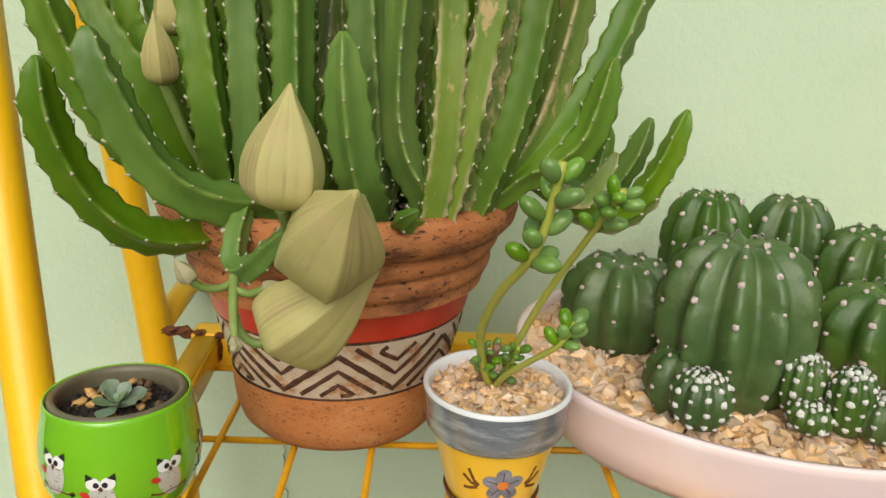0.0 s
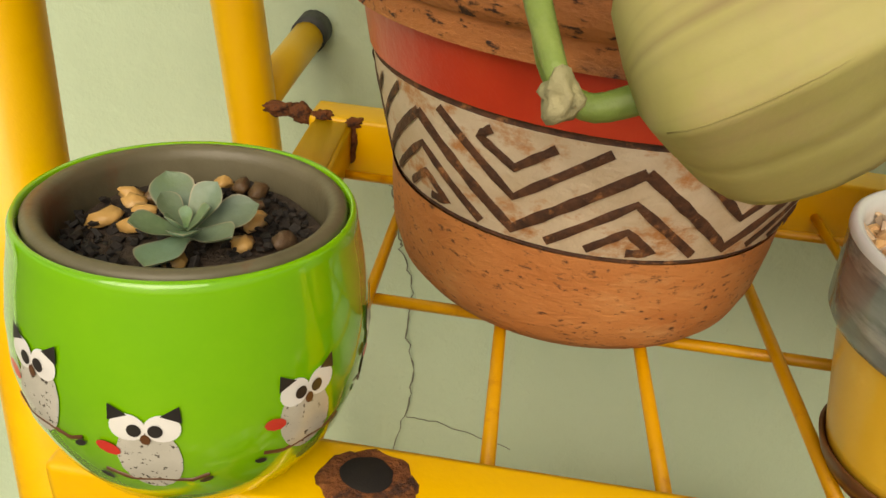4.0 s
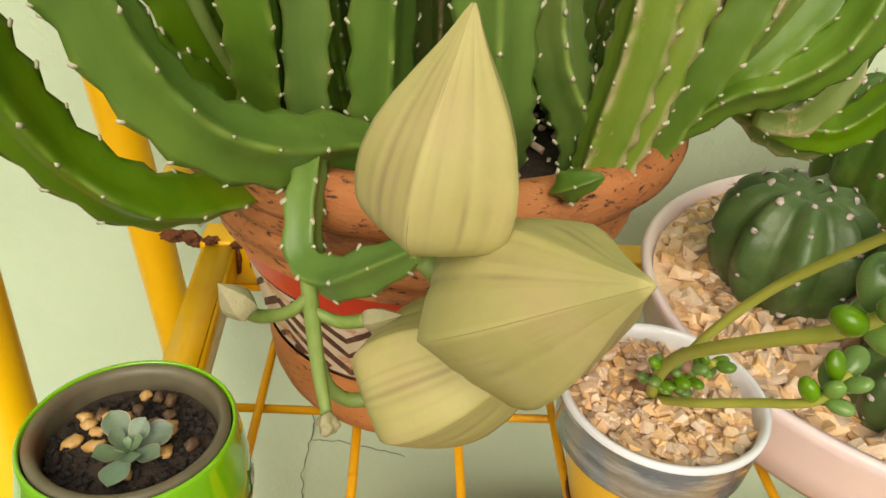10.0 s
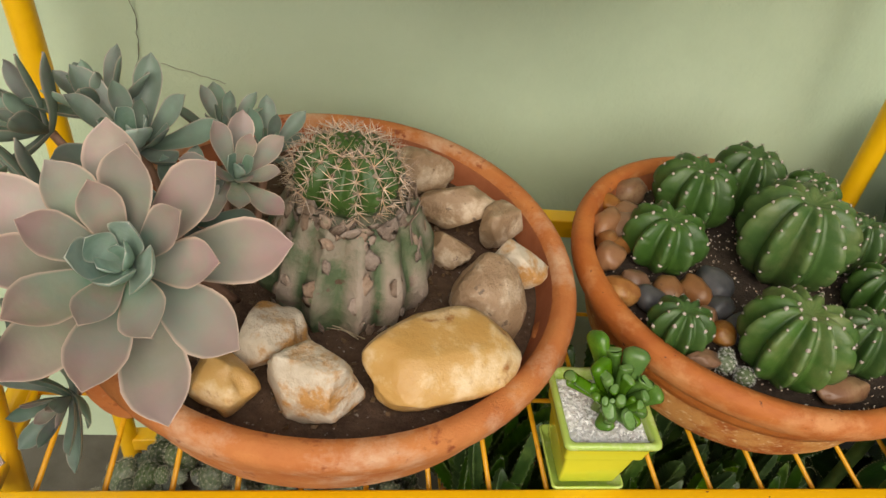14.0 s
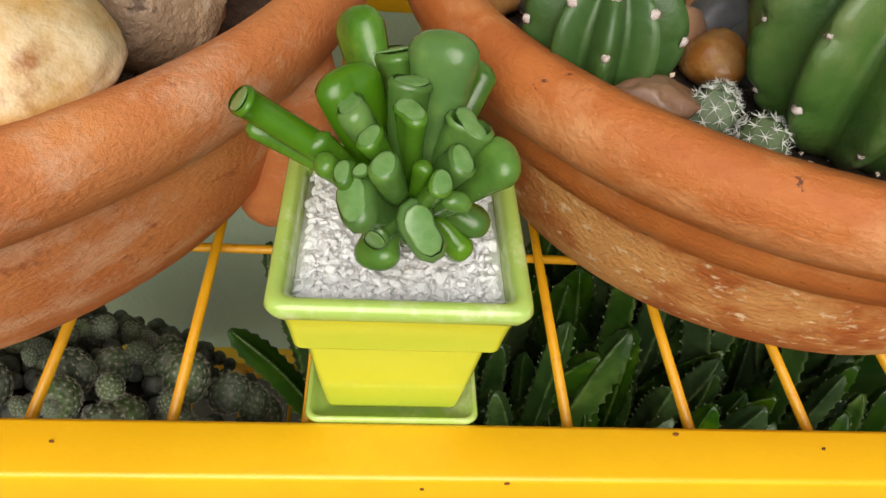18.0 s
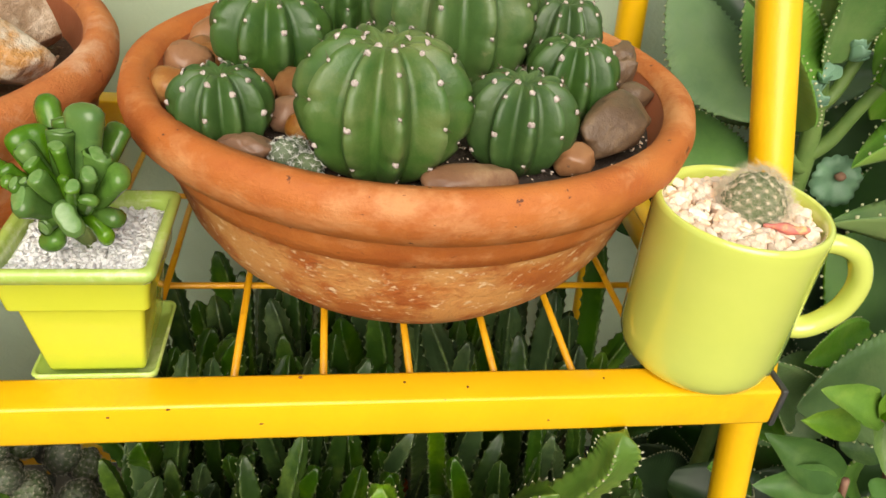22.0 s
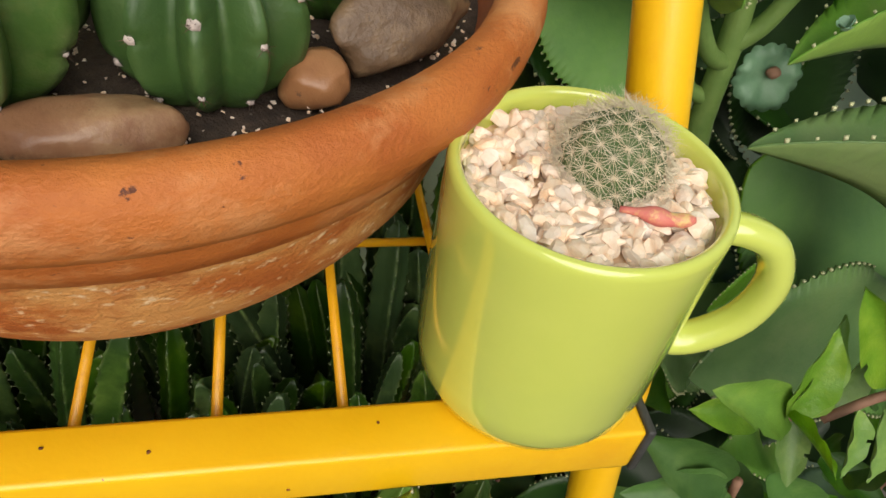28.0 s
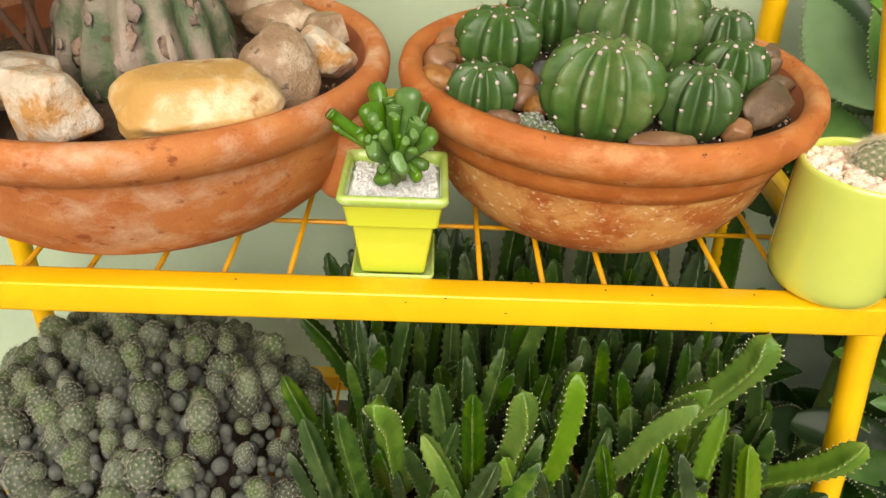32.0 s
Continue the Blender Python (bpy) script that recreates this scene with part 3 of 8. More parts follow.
liner = part("inner_pot", lathe([(0.0270, 0.030), (0.0281, 0.0525), (0.0280, 0.0550), (0.0270, 0.0558), (0.0256, 0.0556), (0.0247, 0.0548), (0.0243, 0.053), (0.0240, 0.044), (0.0236, 0.03)], 56), OLIVE_LINER, owlpot, "olive brown plastic inner pot")
part("soil", lathe([(0.0, 0.0492), (0.013, 0.0488), (0.0238, 0.0480)], 40, wob=0.0014, seed=3), SOIL, owlpot)


def on_lathe(prof, a0):
    zs = [p[1] for p in prof]
    rs = [p[0] for p in prof]

    def fn(du, z):
        r = float(np.interp(z, zs, rs)) + 0.00015
        a = a0 + du / r
        return Vector((r * math.sin(a), -r * math.cos(a), z))
    return fn


def decal(name, outline, fn, mat, parent, lift=0.0001, label=""):
    """A thin printed patch: outline of (u, z) pairs laid on the surface fn."""
    cu = sum(p[0] for p in outline) / len(outline)
    cz = sum(p[1] for p in outline) / len(outline)
    vs, fs = [], []
    for f in (1.0, 0.66, 0.33):
        for u, z in outline:
            p = fn(cu + (u - cu) * f, cz + (z - cz) * f)
            nrm = Vector((p.x, p.y, 0)).normalized()
            vs.append(tuple(p + nrm * lift))
    p = fn(cu, cz)
    vs.append(tuple(p + Vector((p.x, p.y, 0)).normalized() * lift))
    n = len(outline)
    for r in range(2):
        for i in range(n):
            j = (i + 1) % n
            fs.append((r * n + i, r * n + j, (r + 1) * n + j, (r + 1) * n + i))
    for i in range(n):
        fs.append((2 * n + i, 2 * n + (i + 1) % n, 3 * n))
    return part(name, (vs, fs), mat, parent, label)


def oval(u, z, a, b, tilt=0.0, n=18):
    c, s = math.cos(radians(tilt)), math.sin(radians(tilt))
    return [(u + a * math.cos(t) * c - b * math.sin(t) * s, z + a * math.cos(t) * s + b * math.sin(t) * c) for t in (2 * math.pi * i / n for i in range(n))]


OUT = OPROF[:10]
Q = 1.38
for a0, zc, tl in ((-27, 0.0345, -14), (8, 0.0270, 2), (55, 0.0290, 18), (100, 0.030, 0), (150, 0.034, 0), (200, 0.028, 0), (255, 0.033, 0)):
    fn = on_lathe(OUT, radians(a0))
    def owl(u, dz, a=0.0, b=0.0, tilt=0.0, n=18):
        return oval(u * Q, zc + dz * Q, a * Q, b * Q, tilt, n)
    decal("owl_body", owl(0, -0.0026, 0.0038, 0.0060, tl), fn, OWLGREY, owlpot, 0.00012, "speckled stone-grey printed bird shape")
    for s in (-1, 1):
        decal("owl_eye", owl(s * 0.0020, 0.0026, 0.0021, 0.0020, s * 10), fn, WHITEPAINT, owlpot, 0.00026)
        decal("owl_pupil", owl(s * 0.0012, 0.0023, 0.00085, 0.0009), fn, BLACKPRINT, owlpot, 0.0004)
        decal("owl_ear", [(s * 0.0018 * Q, zc + 0.0044 * Q), (s * 0.0042 * Q, zc + 0.0034 * Q), (s * 0.0040 * Q, zc + 0.0058 * Q)], fn, BLACKPRINT, owlpot, 0.00032)
    decal("owl_beak", owl(0, 0.0010, 0.0006, 0.0008), fn, BROWNPRINT, owlpot, 0.0004)
    decal("red_flower", owl(-0.0047, -0.0012, 0.0016, 0.0010, -25, 9), fn, REDPRINT, owlpot, 0.0003)
    stroke([(-0.0082, zc - 0.0080), (-0.004, zc - 0.0098), (0.001, zc - 0.0092), (0.0060, zc - 0.0100), (0.0090, zc - 0.0086)], 0.0008, 0.0002, BROWNPRINT, owlpot, fn, "twig")
    for s in (-1, 1):
        decal("leaf_print", owl(s * 0.0060, -0.0072, 0.0010, 0.0005, s * 30, 8), fn, BLACKPRINT, owlpot, 0.0003)

# ---- small yellow painted pot ----
YX, YY, YZ = 0.0357, 0.3177, 0.8668
ypot = thing("planter", (YX, YY, YZ), "small yellow clay pot with grey collar and painted blue flower", "flower pot")
part("saucer", lathe([(0.0, -0.0023), (0.0200, -0.0023), (0.0222, 0.001), (0.0236, 0.0050), (0.0230, 0.0055), (0.0220, 0.004), (0.0, 0.003)], 48), BROWNPRINT, ypot, "brown clay saucer")
YPROF = [(0.0, 0.0035), (0.0200, 0.0035), (0.0218, 0.0045), (0.0228, 0.008), (0.0262, 0.022), (0.0290, 0.034), (0.0298, 0.0385)]
part("body", lathe(YPROF, 64), POTYELLOW, ypot)
part("collar", lathe([(0.0298, 0.0383), (0.0322, 0.0388), (0.0332, 0.0405), (0.0346, 0.0570), (0.0350, 0.0588)], 64), POTGREY, ypot, "grey brushed collar")
part("rim", lathe([(0.0350, 0.0588), (0.0350, 0.0603), (0.0340, 0.0610), (0.0326, 0.0604), (0.0318, 0.0575), (0.0308, 0.045)], 64), POTWHITE, ypot, "white glazed rim")
fn = on_lathe(YPROF[2:], radians(6))
for k in range(5):
    t = radians(90 + 72 * k)
    decal("petal", oval(0.0056 * math.cos(t), 0.0212 + 0.0056 * math.sin(t), 0.0042, 0.0036, 90 + 72 * k, 14), fn, BLUEPRINT, ypot, 0.00015)
    stroke([(0.0026 * math.cos(t), 0.0212 + 0.0026 * math.sin(t)), (0.0078 * math.cos(t), 0.0212 + 0.0078 * math.sin(t))], 0.0007, 0.0003, BLACKPRINT, ypot, fn, "petal_vein")
decal("flower_centre", oval(0, 0.0212, 0.0026, 0.0026), fn, ORANGEPRINT, ypot, 0.0005)
for s in (-1, 1):
    for pts in (((0.0085, 0.0200), (0.0110, 0.0225), (0.0140, 0.0290)), ((0.0085, 0.0195), (0.0120, 0.0205), (0.0165, 0.0245)), ((0.0090, 0.0185), (0.0125, 0.0170), (0.0155, 0.0165))):
        stroke([(s * (u + 0.0025), z) for u, z in pts], 0.0015, 0.0002, BROWNPRINT, ypot, fn, "brush_leaf")

# ---- pink oval planter ----
PX, PY, PZ = 0.2000, 0.3910, 0.8757
planter = thing("planter", (PX, PY, PZ), "shallow oval pink plastic planter full of ball cacti", "planter")
K, KX = 0.812, 0.955
part("bowl", lathe([(0.0, 0.0), (0.130, 0.0), (0.1385, 0.002), (0.1455, 0.009), (0.1505, 0.022), (0.1528, 0.036), (0.1545, 0.0405), (0.1530, 0.0418), (0.1500, 0.0415), (0.1485, 0.036), (0.140, 0.02), (0.12, 0.012)], 96, KX, K), PINK, planter)
part("soil", lathe([(0.0, 0.033), (0.08, 0.032), (0.1470, 0.0315)], 64, KX, K, wob=0.002), DRYSOIL, planter)

# ---- big clay bowl (mixed succulents) ----
AX, AY, AZ = 0.071, 0.322, 0.5052
bowl_a = thing("clay_bowl", (AX, AY, AZ), "wide limed terracotta bowl with side lugs holding succulents and stones", "bowl")
part("shell", lathe([(0.0, 0.0), (0.098, 0.0), (0.112, 0.003), (0.131, 0.014), (0.147, 0.029), (0.158, 0.046), (0.1645, 0.066), (0.1680, 0.084)], 96, wob=0.0022, seed=5), TERRA_PALE, bowl_a)
part("rim", lathe([(0.1680, 0.084), (0.1745, 0.088), (0.1800, 0.096), (0.1812, 0.104), (0.1785, 0.1105), (0.1725, 0.1135), (0.1660, 0.112), (0.1625, 0.106)], 96, wob=0.0018, seed=8), TERRA_PALE, bowl_a, "thick rolled clay rim")
part("inside", lathe([(0.1625, 0.106), (0.157, 0.09), (0.150, 0.075)], 96, wob=0.0015, seed=8), TERRA_INSIDE, bowl_a)
part("soil", lathe([(0.0, 0.094), (0.08, 0.092), (0.1555, 0.086)], 64, wob=0.004, seed=2), DRYSOIL, bowl_a)
for sx, a in ((1, -22), (-1, -148)):
    ca, sa = math.cos(radians(a)), math.sin(radians(a))
    bm = tube(smooth_line([(ca * q, sa * q, z) for q, z in ((0.166, 0.094), (0.170, 0.070), (0.164, 0.047), (0.155, 0.031), (0.1515, 0.0245))], 12),
              [0.0125, 0.0130, 0.0132, 0.0133, 0.0134, 0.0134, 0.0133, 0.0131, 0.0127, 0.0118, 0.0100, 0.0070, 0.0025], 16)
    part("lug", bm, TERRA_PALE, bowl_a, "applied clay lug")

# ---- second clay bowl (ribbed cacti) ----
BX, BY, BZ = 0.4115, 0.3235, 0.5052
bowl_b = thing("clay_bowl", (BX, BY, BZ), "weathered terracotta bowl with chalky stains holding ribbed cacti", "bowl")
part("shell", lathe([(0.0, 0.0), (0.080, 0.0), (0.090, 0.002), (0.104, 0.010), (0.117, 0.023), (0.126, 0.038), (0.1310, 0.054), (0.1330, 0.062), (0.1350, 0.067), (0.1400, 0.080)], 96, wob=0.0014, seed=1), TERRA_CHALK, bowl_b)
part("band", lathe([(0.1320, 0.066), (0.1362, 0.0675), (0.1395, 0.075), (0.1420, 0.084)], 96, wob=0.001, seed=1), TERRA, bowl_b)
part("rim", lathe([(0.1400, 0.083), (0.1470, 0.086), (0.1535, 0.094), (0.1550, 0.102), (0.1528, 0.1095), (0.1475, 0.1125), (0.1410, 0.1110), (0.1375, 0.105)], 96, wob=0.0012, seed=4), TERRA, bowl_b, "thick rolled clay rim")
part("inside", lathe([(0.1375, 0.105), (0.133, 0.09), (0.128, 0.08)], 96), TERRA_INSIDE, bowl_b)
part("soil", lathe([(0.0, 0.096), (0.08, 0.094), (0.1345, 0.089)], 64, wob=0.004, seed=6), SOIL, bowl_b)

# ---- square lime pot ----
SX, SY, SZ = 0.2605, 0.2145, 0.5052
sq = thing("planter", (SX, SY, SZ), "square yellow-green glazed pot on a matching saucer", "flower pot")


def square_lathe(prof, bevel=0.16, seg=6, cap=True):
    """A square turned form: half widths and heights, with rounded corners."""
    ring = []
    for q in range(4):
        for k in range(seg + 1):
            a = math.pi / 2 * (q + k / seg)
            cx, cy = ((1, 1), (-1, 1), (-1, -1), (1, -1))[q]
            ring.append((cx * (1 - bevel) + bevel * math.cos(a), cy * (1 - bevel) + bevel * math.sin(a)))
    bm = bmesh.new()
    rows = [[bm.verts.new((x * r, y * r, z)) for x, y in ring] for r, z in prof]
    n = len(ring)
    for p, q in zip(rows, rows[1:]):
        for i in range(n):
            bm.faces.new((p[i], p[(i + 1) % n], q[(i + 1) % n], q[i]))
    if cap:
        bm.faces.new(rows[0][::-1])
    return bm, rows


part("saucer", square_lathe([(0.0230, 0.0), (0.0255, 0.0015), (0.0274, 0.0075), (0.0268, 0.0088), (0.0256, 0.008), (0.0247, 0.004), (0.01, 0.0035)], 0.14)[0], LIMERIM, sq, "thinly glazed square saucer")
part("body", square_lathe([(0.0185, 0.0045), (0.0208, 0.006), (0.0212, 0.0075), (0.0235, 0.025), (0.0258, 0.0445), (0.0260, 0.0458), (0.0261, 0.0460), (0.0284, 0.0461), (0.0288, 0.0463), (0.0289, 0.0467), (0.02895, 0.0472), (0.0290, 0.0478), (0.0296, 0.053), (0.0306, 0.0590), (0.0314, 0.0618)], 0.10)[0], LIMEGLAZE2, sq)
part("rim", square_lathe([(0.0314, 0.0618), (0.0338, 0.0645), (0.0346, 0.0672), (0.0338, 0.0695), (0.0315, 0.0700), (0.0296, 0.0686), (0.0288, 0.064), (0.0280, 0.0520)], 0.13, cap=False)[0], LIMERIM, sq, "rim with thin pale glaze")

# ---- lime mug ----
MX, MY, MZ = 0.5530, 0.2000, 0.5120
mug = thing("mug", (MX, MY, MZ), "glossy lime green ceramic mug used as a cactus pot", "mug", turn=0)
part("body", lathe([(0.0, 0.0), (0.030, 0.0), (0.0335, 0.0006), (0.0372, 0.0040), (0.0392, 0.0095), (0.0400, 0.018), (0.0404, 0.080), (0.0405, 0.0855), (0.0400, 0.0878), (0.0386, 0.0886), (0.0370, 0.0876), (0.0364, 0.085), (0.0362, 0.05)], 80), LIMEGLAZE, mug)
HA = radians(-14)
hx, hy = math.cos(HA), math.sin(HA)
hp = [(hx * r, hy * r, z) for r, z in ((0.0385, 0.0735), (0.0470, 0.0745), (0.0580, 0.0700), (0.0645, 0.0560), (0.0625, 0.0400), (0.0540, 0.0285), (0.0455, 0.0240), (0.0385, 0.0250))]
part("handle", tube(smooth_line(hp, 28), 0.0047, 16, section=lambda a, u: 1.0 + 0.25 * abs(math.cos(a))), LIMEGLAZE, mug)

# ---- plant and stone materials ----
STEM = material("stapelia_stem", (0.070, 0.160, 0.007), (0.125, 0.235, 0.012), 42.0, 0.42, 0.15, 160.0, c3=(0.20, 0.275, 0.028), scale3=24.0, lim=(0.50, 0.70), rand=0.18, sss=0.08, stretch=(1, 1, 0.45), own=True)
STEM_DRY = material("scarred_stem", (0.10, 0.175, 0.016), (0.16, 0.225, 0.026), 50.0, 0.55, 0.3, 200.0, c3=(0.40, 0.31, 0.13), scale3=80.0, lim=(0.56, 0.62), rand=0.12, stretch=(1, 1, 0.5), own=True)
# dark stem skin; shade under the middle shelf is put into its colour
STEM_LOW = material("dark_shaded_stem", (0.015, 0.044, 0.004), (0.034, 0.080, 0.007), 48.0, 0.38, 0.15, 160.0, c3=(0.105, 0.175, 0.020), scale3=26.0, lim=(0.5, 0.72), rand=0.30, sss=0.04, own=True)
WOODRUN = material("corky_old_stem", (0.42, 0.28, 0.19), (0.55, 0.41, 0.30), 120.0, 0.8, 0.6, 260.0, c3=(0.22, 0.13, 0.08), scale3=60.0, lim=(0.55, 0.66))
TOOTH = material("stem_teeth", (0.40, 0.40, 0.24), (0.55, 0.52, 0.36), 300.0, 0.7, 0.0)
# teeth darkened along with the shaded stems
TOOTH_LOW = material("shaded_stem_teeth", (0.19, 0.22, 0.11), (0.28, 0.30, 0.17), 300.0, 0.7, 0.0)
BUD = material("balloon_bud_skin", (0.40, 0.365, 0.115), (0.48, 0.435, 0.165), 70.0, 0.62, 0.05, 420.0, c3=(0.46, 0.35, 0.16), scale3=40.0, lim=(0.5, 0.72), sss=0.12, own=True)
BUDVEIN = material("bud_seam", (0.30, 0.26, 0.085), (0.38, 0.33, 0.12), 150.0, 0.7, 0.1)
STALK = material("green_stalk", (0.17, 0.26, 0.05), (0.25, 0.33, 0.085), 90.0, 0.5, 0.25, 260.0, sss=0.15)
CACTUS = material("dark_cactus_skin", (0.028, 0.074, 0.011), (0.050, 0.110, 0.017), 55.0, 0.42, 0.35, 110.0, c3=(0.090, 0.155, 0.034), scale3=30.0, lim=(0.52, 0.74), rand=0.12, sss=0.04, c4=(0.17, 0.19, 0.09), scale4=110.0, lim4=(0.69, 0.74), own=True)
CACTUS_MID = material("green_cactus_skin", (0.040, 0.094, 0.012), (0.074, 0.142, 0.020), 50.0, 0.40, 0.4, 110.0, c3=(0.130, 0.185, 0.042), scale3=28.0, lim=(0.50, 0.70), rand=0.16, sss=0.04, c4=(0.20, 0.22, 0.10), scale4=100.0, lim4=(0.68, 0.73), own=True)
CACTUS_OLD = material("mottled_cactus_skin", (0.044, 0.110, 0.018), (0.080, 0.158, 0.028), 50.0, 0.42, 0.4, 110.0, c3=(0.155, 0.20, 0.060), scale3=26.0, lim=(0.48, 0.68), rand=0.10, c4=(0.26, 0.25, 0.12), scale4=80.0, lim4=(0.66, 0.74), own=True)
AREOLE = material("white_wool", (0.42, 0.34, 0.30), (0.66, 0.58, 0.52), 600.0, 0.95, 0.3, 900.0)
SPINE = material("tan_spine", (0.62, 0.52, 0.36), (0.76, 0.68, 0.52), 200.0, 0.6, 0.0)
SPINE_DARK = material("dark_spine", (0.09, 0.055, 0.035), (0.18, 0.11, 0.07), 200.0, 0.6, 0.0)
SPINE_PALE = material("grey_spine", (0.42, 0.39, 0.28), (0.54, 0.51, 0.40), 200.0, 0.8, 0.0)
SPINE_RED = material("reddish_spine", (0.50, 0.33, 0.22), (0.66, 0.52, 0.38), 200.0, 0.6, 0.0, island=True, rand=0.35)
SPINE_WHITE = material("white_spine", (0.58, 0.58, 0.52), (0.70, 0.70, 0.64), 200.0, 0.8, 0.0)
CORK = material("corky_cactus_base", (0.20, 0.145, 0.10), (0.38, 0.31, 0.24), 110.0, 0.85, 1.0, 260.0, c3=(0.075, 0.115, 0.045), scale3=30.0, lim=(0.52, 0.60), c4=(0.16, 0.07, 0.04), scale4=90.0, lim4=(0.57, 0.64), bdist=0.004)
MAM = material("grey_green_pincushion", (0.060, 0.096, 0.032), (0.098, 0.134, 0.054), 3.0, 0.75, 0.6, 12.0, c3=(0.21, 0.215, 0.17), scale3=2.4, lim=(0.45, 0.66), rand=0.40, own=True)
MAM_YOUNG = material("young_pincushion_heads", (0.075, 0.085, 0.062), (0.14, 0.145, 0.122), 260.0, 0.8, 0.8, 700.0, rand=0.35, island=True)
MUGCACTUS = material("mug_cactus_skin", (0.075, 0.135, 0.040), (0.12, 0.19, 0.065), 130.0, 0.7, 0.3, 500.0)
BARK = material("peeling_cactus_bark", (0.24, 0.165, 0.115), (0.38, 0.29, 0.225), 120.0, 0.85, 1.0, 300.0, c3=(0.12, 0.07, 0.045), scale3=70.0, lim=(0.55, 0.66), c4=(0.09, 0.12, 0.05), scale4=60.0, lim4=(0.60, 0.66), rand=0.25, own=True)
OLDBASE = material("old_cactus_skin", (0.075, 0.115, 0.050), (0.125, 0.155, 0.080), 60.0, 0.6, 1.0, 130.0, c3=(0.22, 0.19, 0.13), scale3=30.0, lim=(0.5, 0.62), c4=(0.10, 0.05, 0.03), scale4=80.0, lim4=(0.62, 0.68))
JADEWINDOW = material("pale_leaf_window", (0.12, 0.245, 0.055), (0.19, 0.32, 0.10), 300.0, 0.15, 0.1, sss=0.1)
JADE = material("glossy_jade_leaf", (0.050, 0.130, 0.014), (0.090, 0.190, 0.022), 45.0, 0.20, 0.1, 260.0, c3=(0.14, 0.27, 0.030), scale3=40.0, lim=(0.5, 0.72), rand=0.18, sss=0.1, c4=(0.36, 0.46, 0.24), scale4=420.0, lim4=(0.71, 0.74), own=True)
BEAD = material("sedum_bead_leaf", (0.10, 0.235, 0.022), (0.15, 0.30, 0.035), 60.0, 0.22, 0.05, 200.0, c3=(0.27, 0.32, 0.06), scale3=60.0, lim=(0.5, 0.75), rand=0.2, sss=0.2, own=True)
SEDUMSTEM = material("yellow_green_stem", (0.36, 0.40, 0.05), (0.44, 0.44, 0.08), 60.0, 0.45, 0.15, 200.0, sss=0.15)
WOODSTEM = material("brown_stem", (0.21, 0.11, 0.065), (0.29, 0.16, 0.10), 70.0, 0.75, 0.4)
KAL = material("kalanchoe_leaf", (0.080, 0.210, 0.022), (0.130, 0.285, 0.032), 5.0, 0.42, 0.25, 26.0, spec=0.3, c3=(0.17, 0.28, 0.050), scale3=2.4, lim=(0.48, 0.70), rand=0.28, sss=0.06, own=True)
KAL_UNDER = material("pale_leaf_underside", (0.175, 0.30, 0.055), (0.235, 0.37, 0.070), 5.0, 0.5, 0.25, 26.0, spec=0.3, c3=(0.23, 0.32, 0.075), scale3=2.4, lim=(0.48, 0.70), rand=0.22, sss=0.06, own=True)
KALSTEM = material("thick_green_stem", (0.095, 0.17, 0.035), (0.145, 0.225, 0.055), 70.0, 0.5, 0.3, 200.0)
KALEDGE = material("pale_leaf_teeth", (0.42, 0.44, 0.23), (0.54, 0.54, 0.32), 200.0, 0.5, 0.1)
PLANTLET = material("blue_green_plantlet", (0.14, 0.27, 0.17), (0.22, 0.36, 0.24), 200.0, 0.5, 0.1)
SHOOT = material("scalloped_shoot", (0.11, 0.22, 0.12), (0.16, 0.28, 0.16), 90.0, 0.5, 0.2)
KAL_BLUE = material("blue_green_leaf_underside", (0.105, 0.205, 0.070), (0.150, 0.270, 0.085), 5.0, 0.55, 0.2, 26.0, spec=0.25, c3=(0.15, 0.25, 0.10), scale3=2.4, lim=(0.48, 0.70), rand=0.18, sss=0.05, own=True)
BUSH = material("glossy_bush_leaf", (0.085, 0.205, 0.007), (0.140, 0.280, 0.010), 4.0, 0.36, 0.35, 9.0, spec=0.3, c3=(0.21, 0.33, 0.020), scale3=2.5, lim=(0.5, 0.72), rand=0.26, sss=0.06, own=True)
# darker leaf skin for the shrub's lower and scattered leaves
BUSH_DARK = material("darker_bush_leaf", (0.030, 0.098, 0.006), (0.052, 0.140, 0.009), 4.0, 0.40, 0.25, 9.0, spec=0.3, c3=(0.09, 0.18, 0.020), scale3=2.5, lim=(0.5, 0.72), rand=0.26, sss=0.05, own=True)
# kalanchoe leaf darkened to put shade behind and below the bright leaves
SHADELEAF = material("shade_darkened_leaf", (0.018, 0.055, 0.009), (0.034, 0.090, 0.014), 4.0, 0.42, 0.15, 20.0, rand=0.35, own=True)
STONE_OCHRE = material("ochre_river_stone", (0.51, 0.28, 0.072), (0.63, 0.40, 0.145), 24.0, 0.38, 0.35, 90.0, c3=(0.74, 0.57, 0.34), scale3=26.0, lim=(0.50, 0.64), c4=(0.36, 0.15, 0.04), scale4=40.0, lim4=(0.62, 0.70), bdist=0.004)
STONE_WHITE = material("stained_quartz_stone", (0.52, 0.43, 0.31), (0.70, 0.62, 0.50), 55.0, 0.6, 0.6, 110.0, c3=(0.47, 0.24, 0.07), scale3=38.0, lim=(0.47, 0.60), c4=(0.25, 0.15, 0.08), scale4=90.0, lim4=(0.64, 0.70), bdist=0.005)
STONE_GREY = material("grey_brown_stone", (0.25, 0.155, 0.085), (0.41, 0.28, 0.165), 34.0, 0.5, 0.7, 150.0, c3=(0.58, 0.46, 0.33), scale3=40.0, lim=(0.5, 0.64), c4=(0.14, 0.09, 0.055), scale4=120.0, lim4=(0.62, 0.68), bdist=0.004)
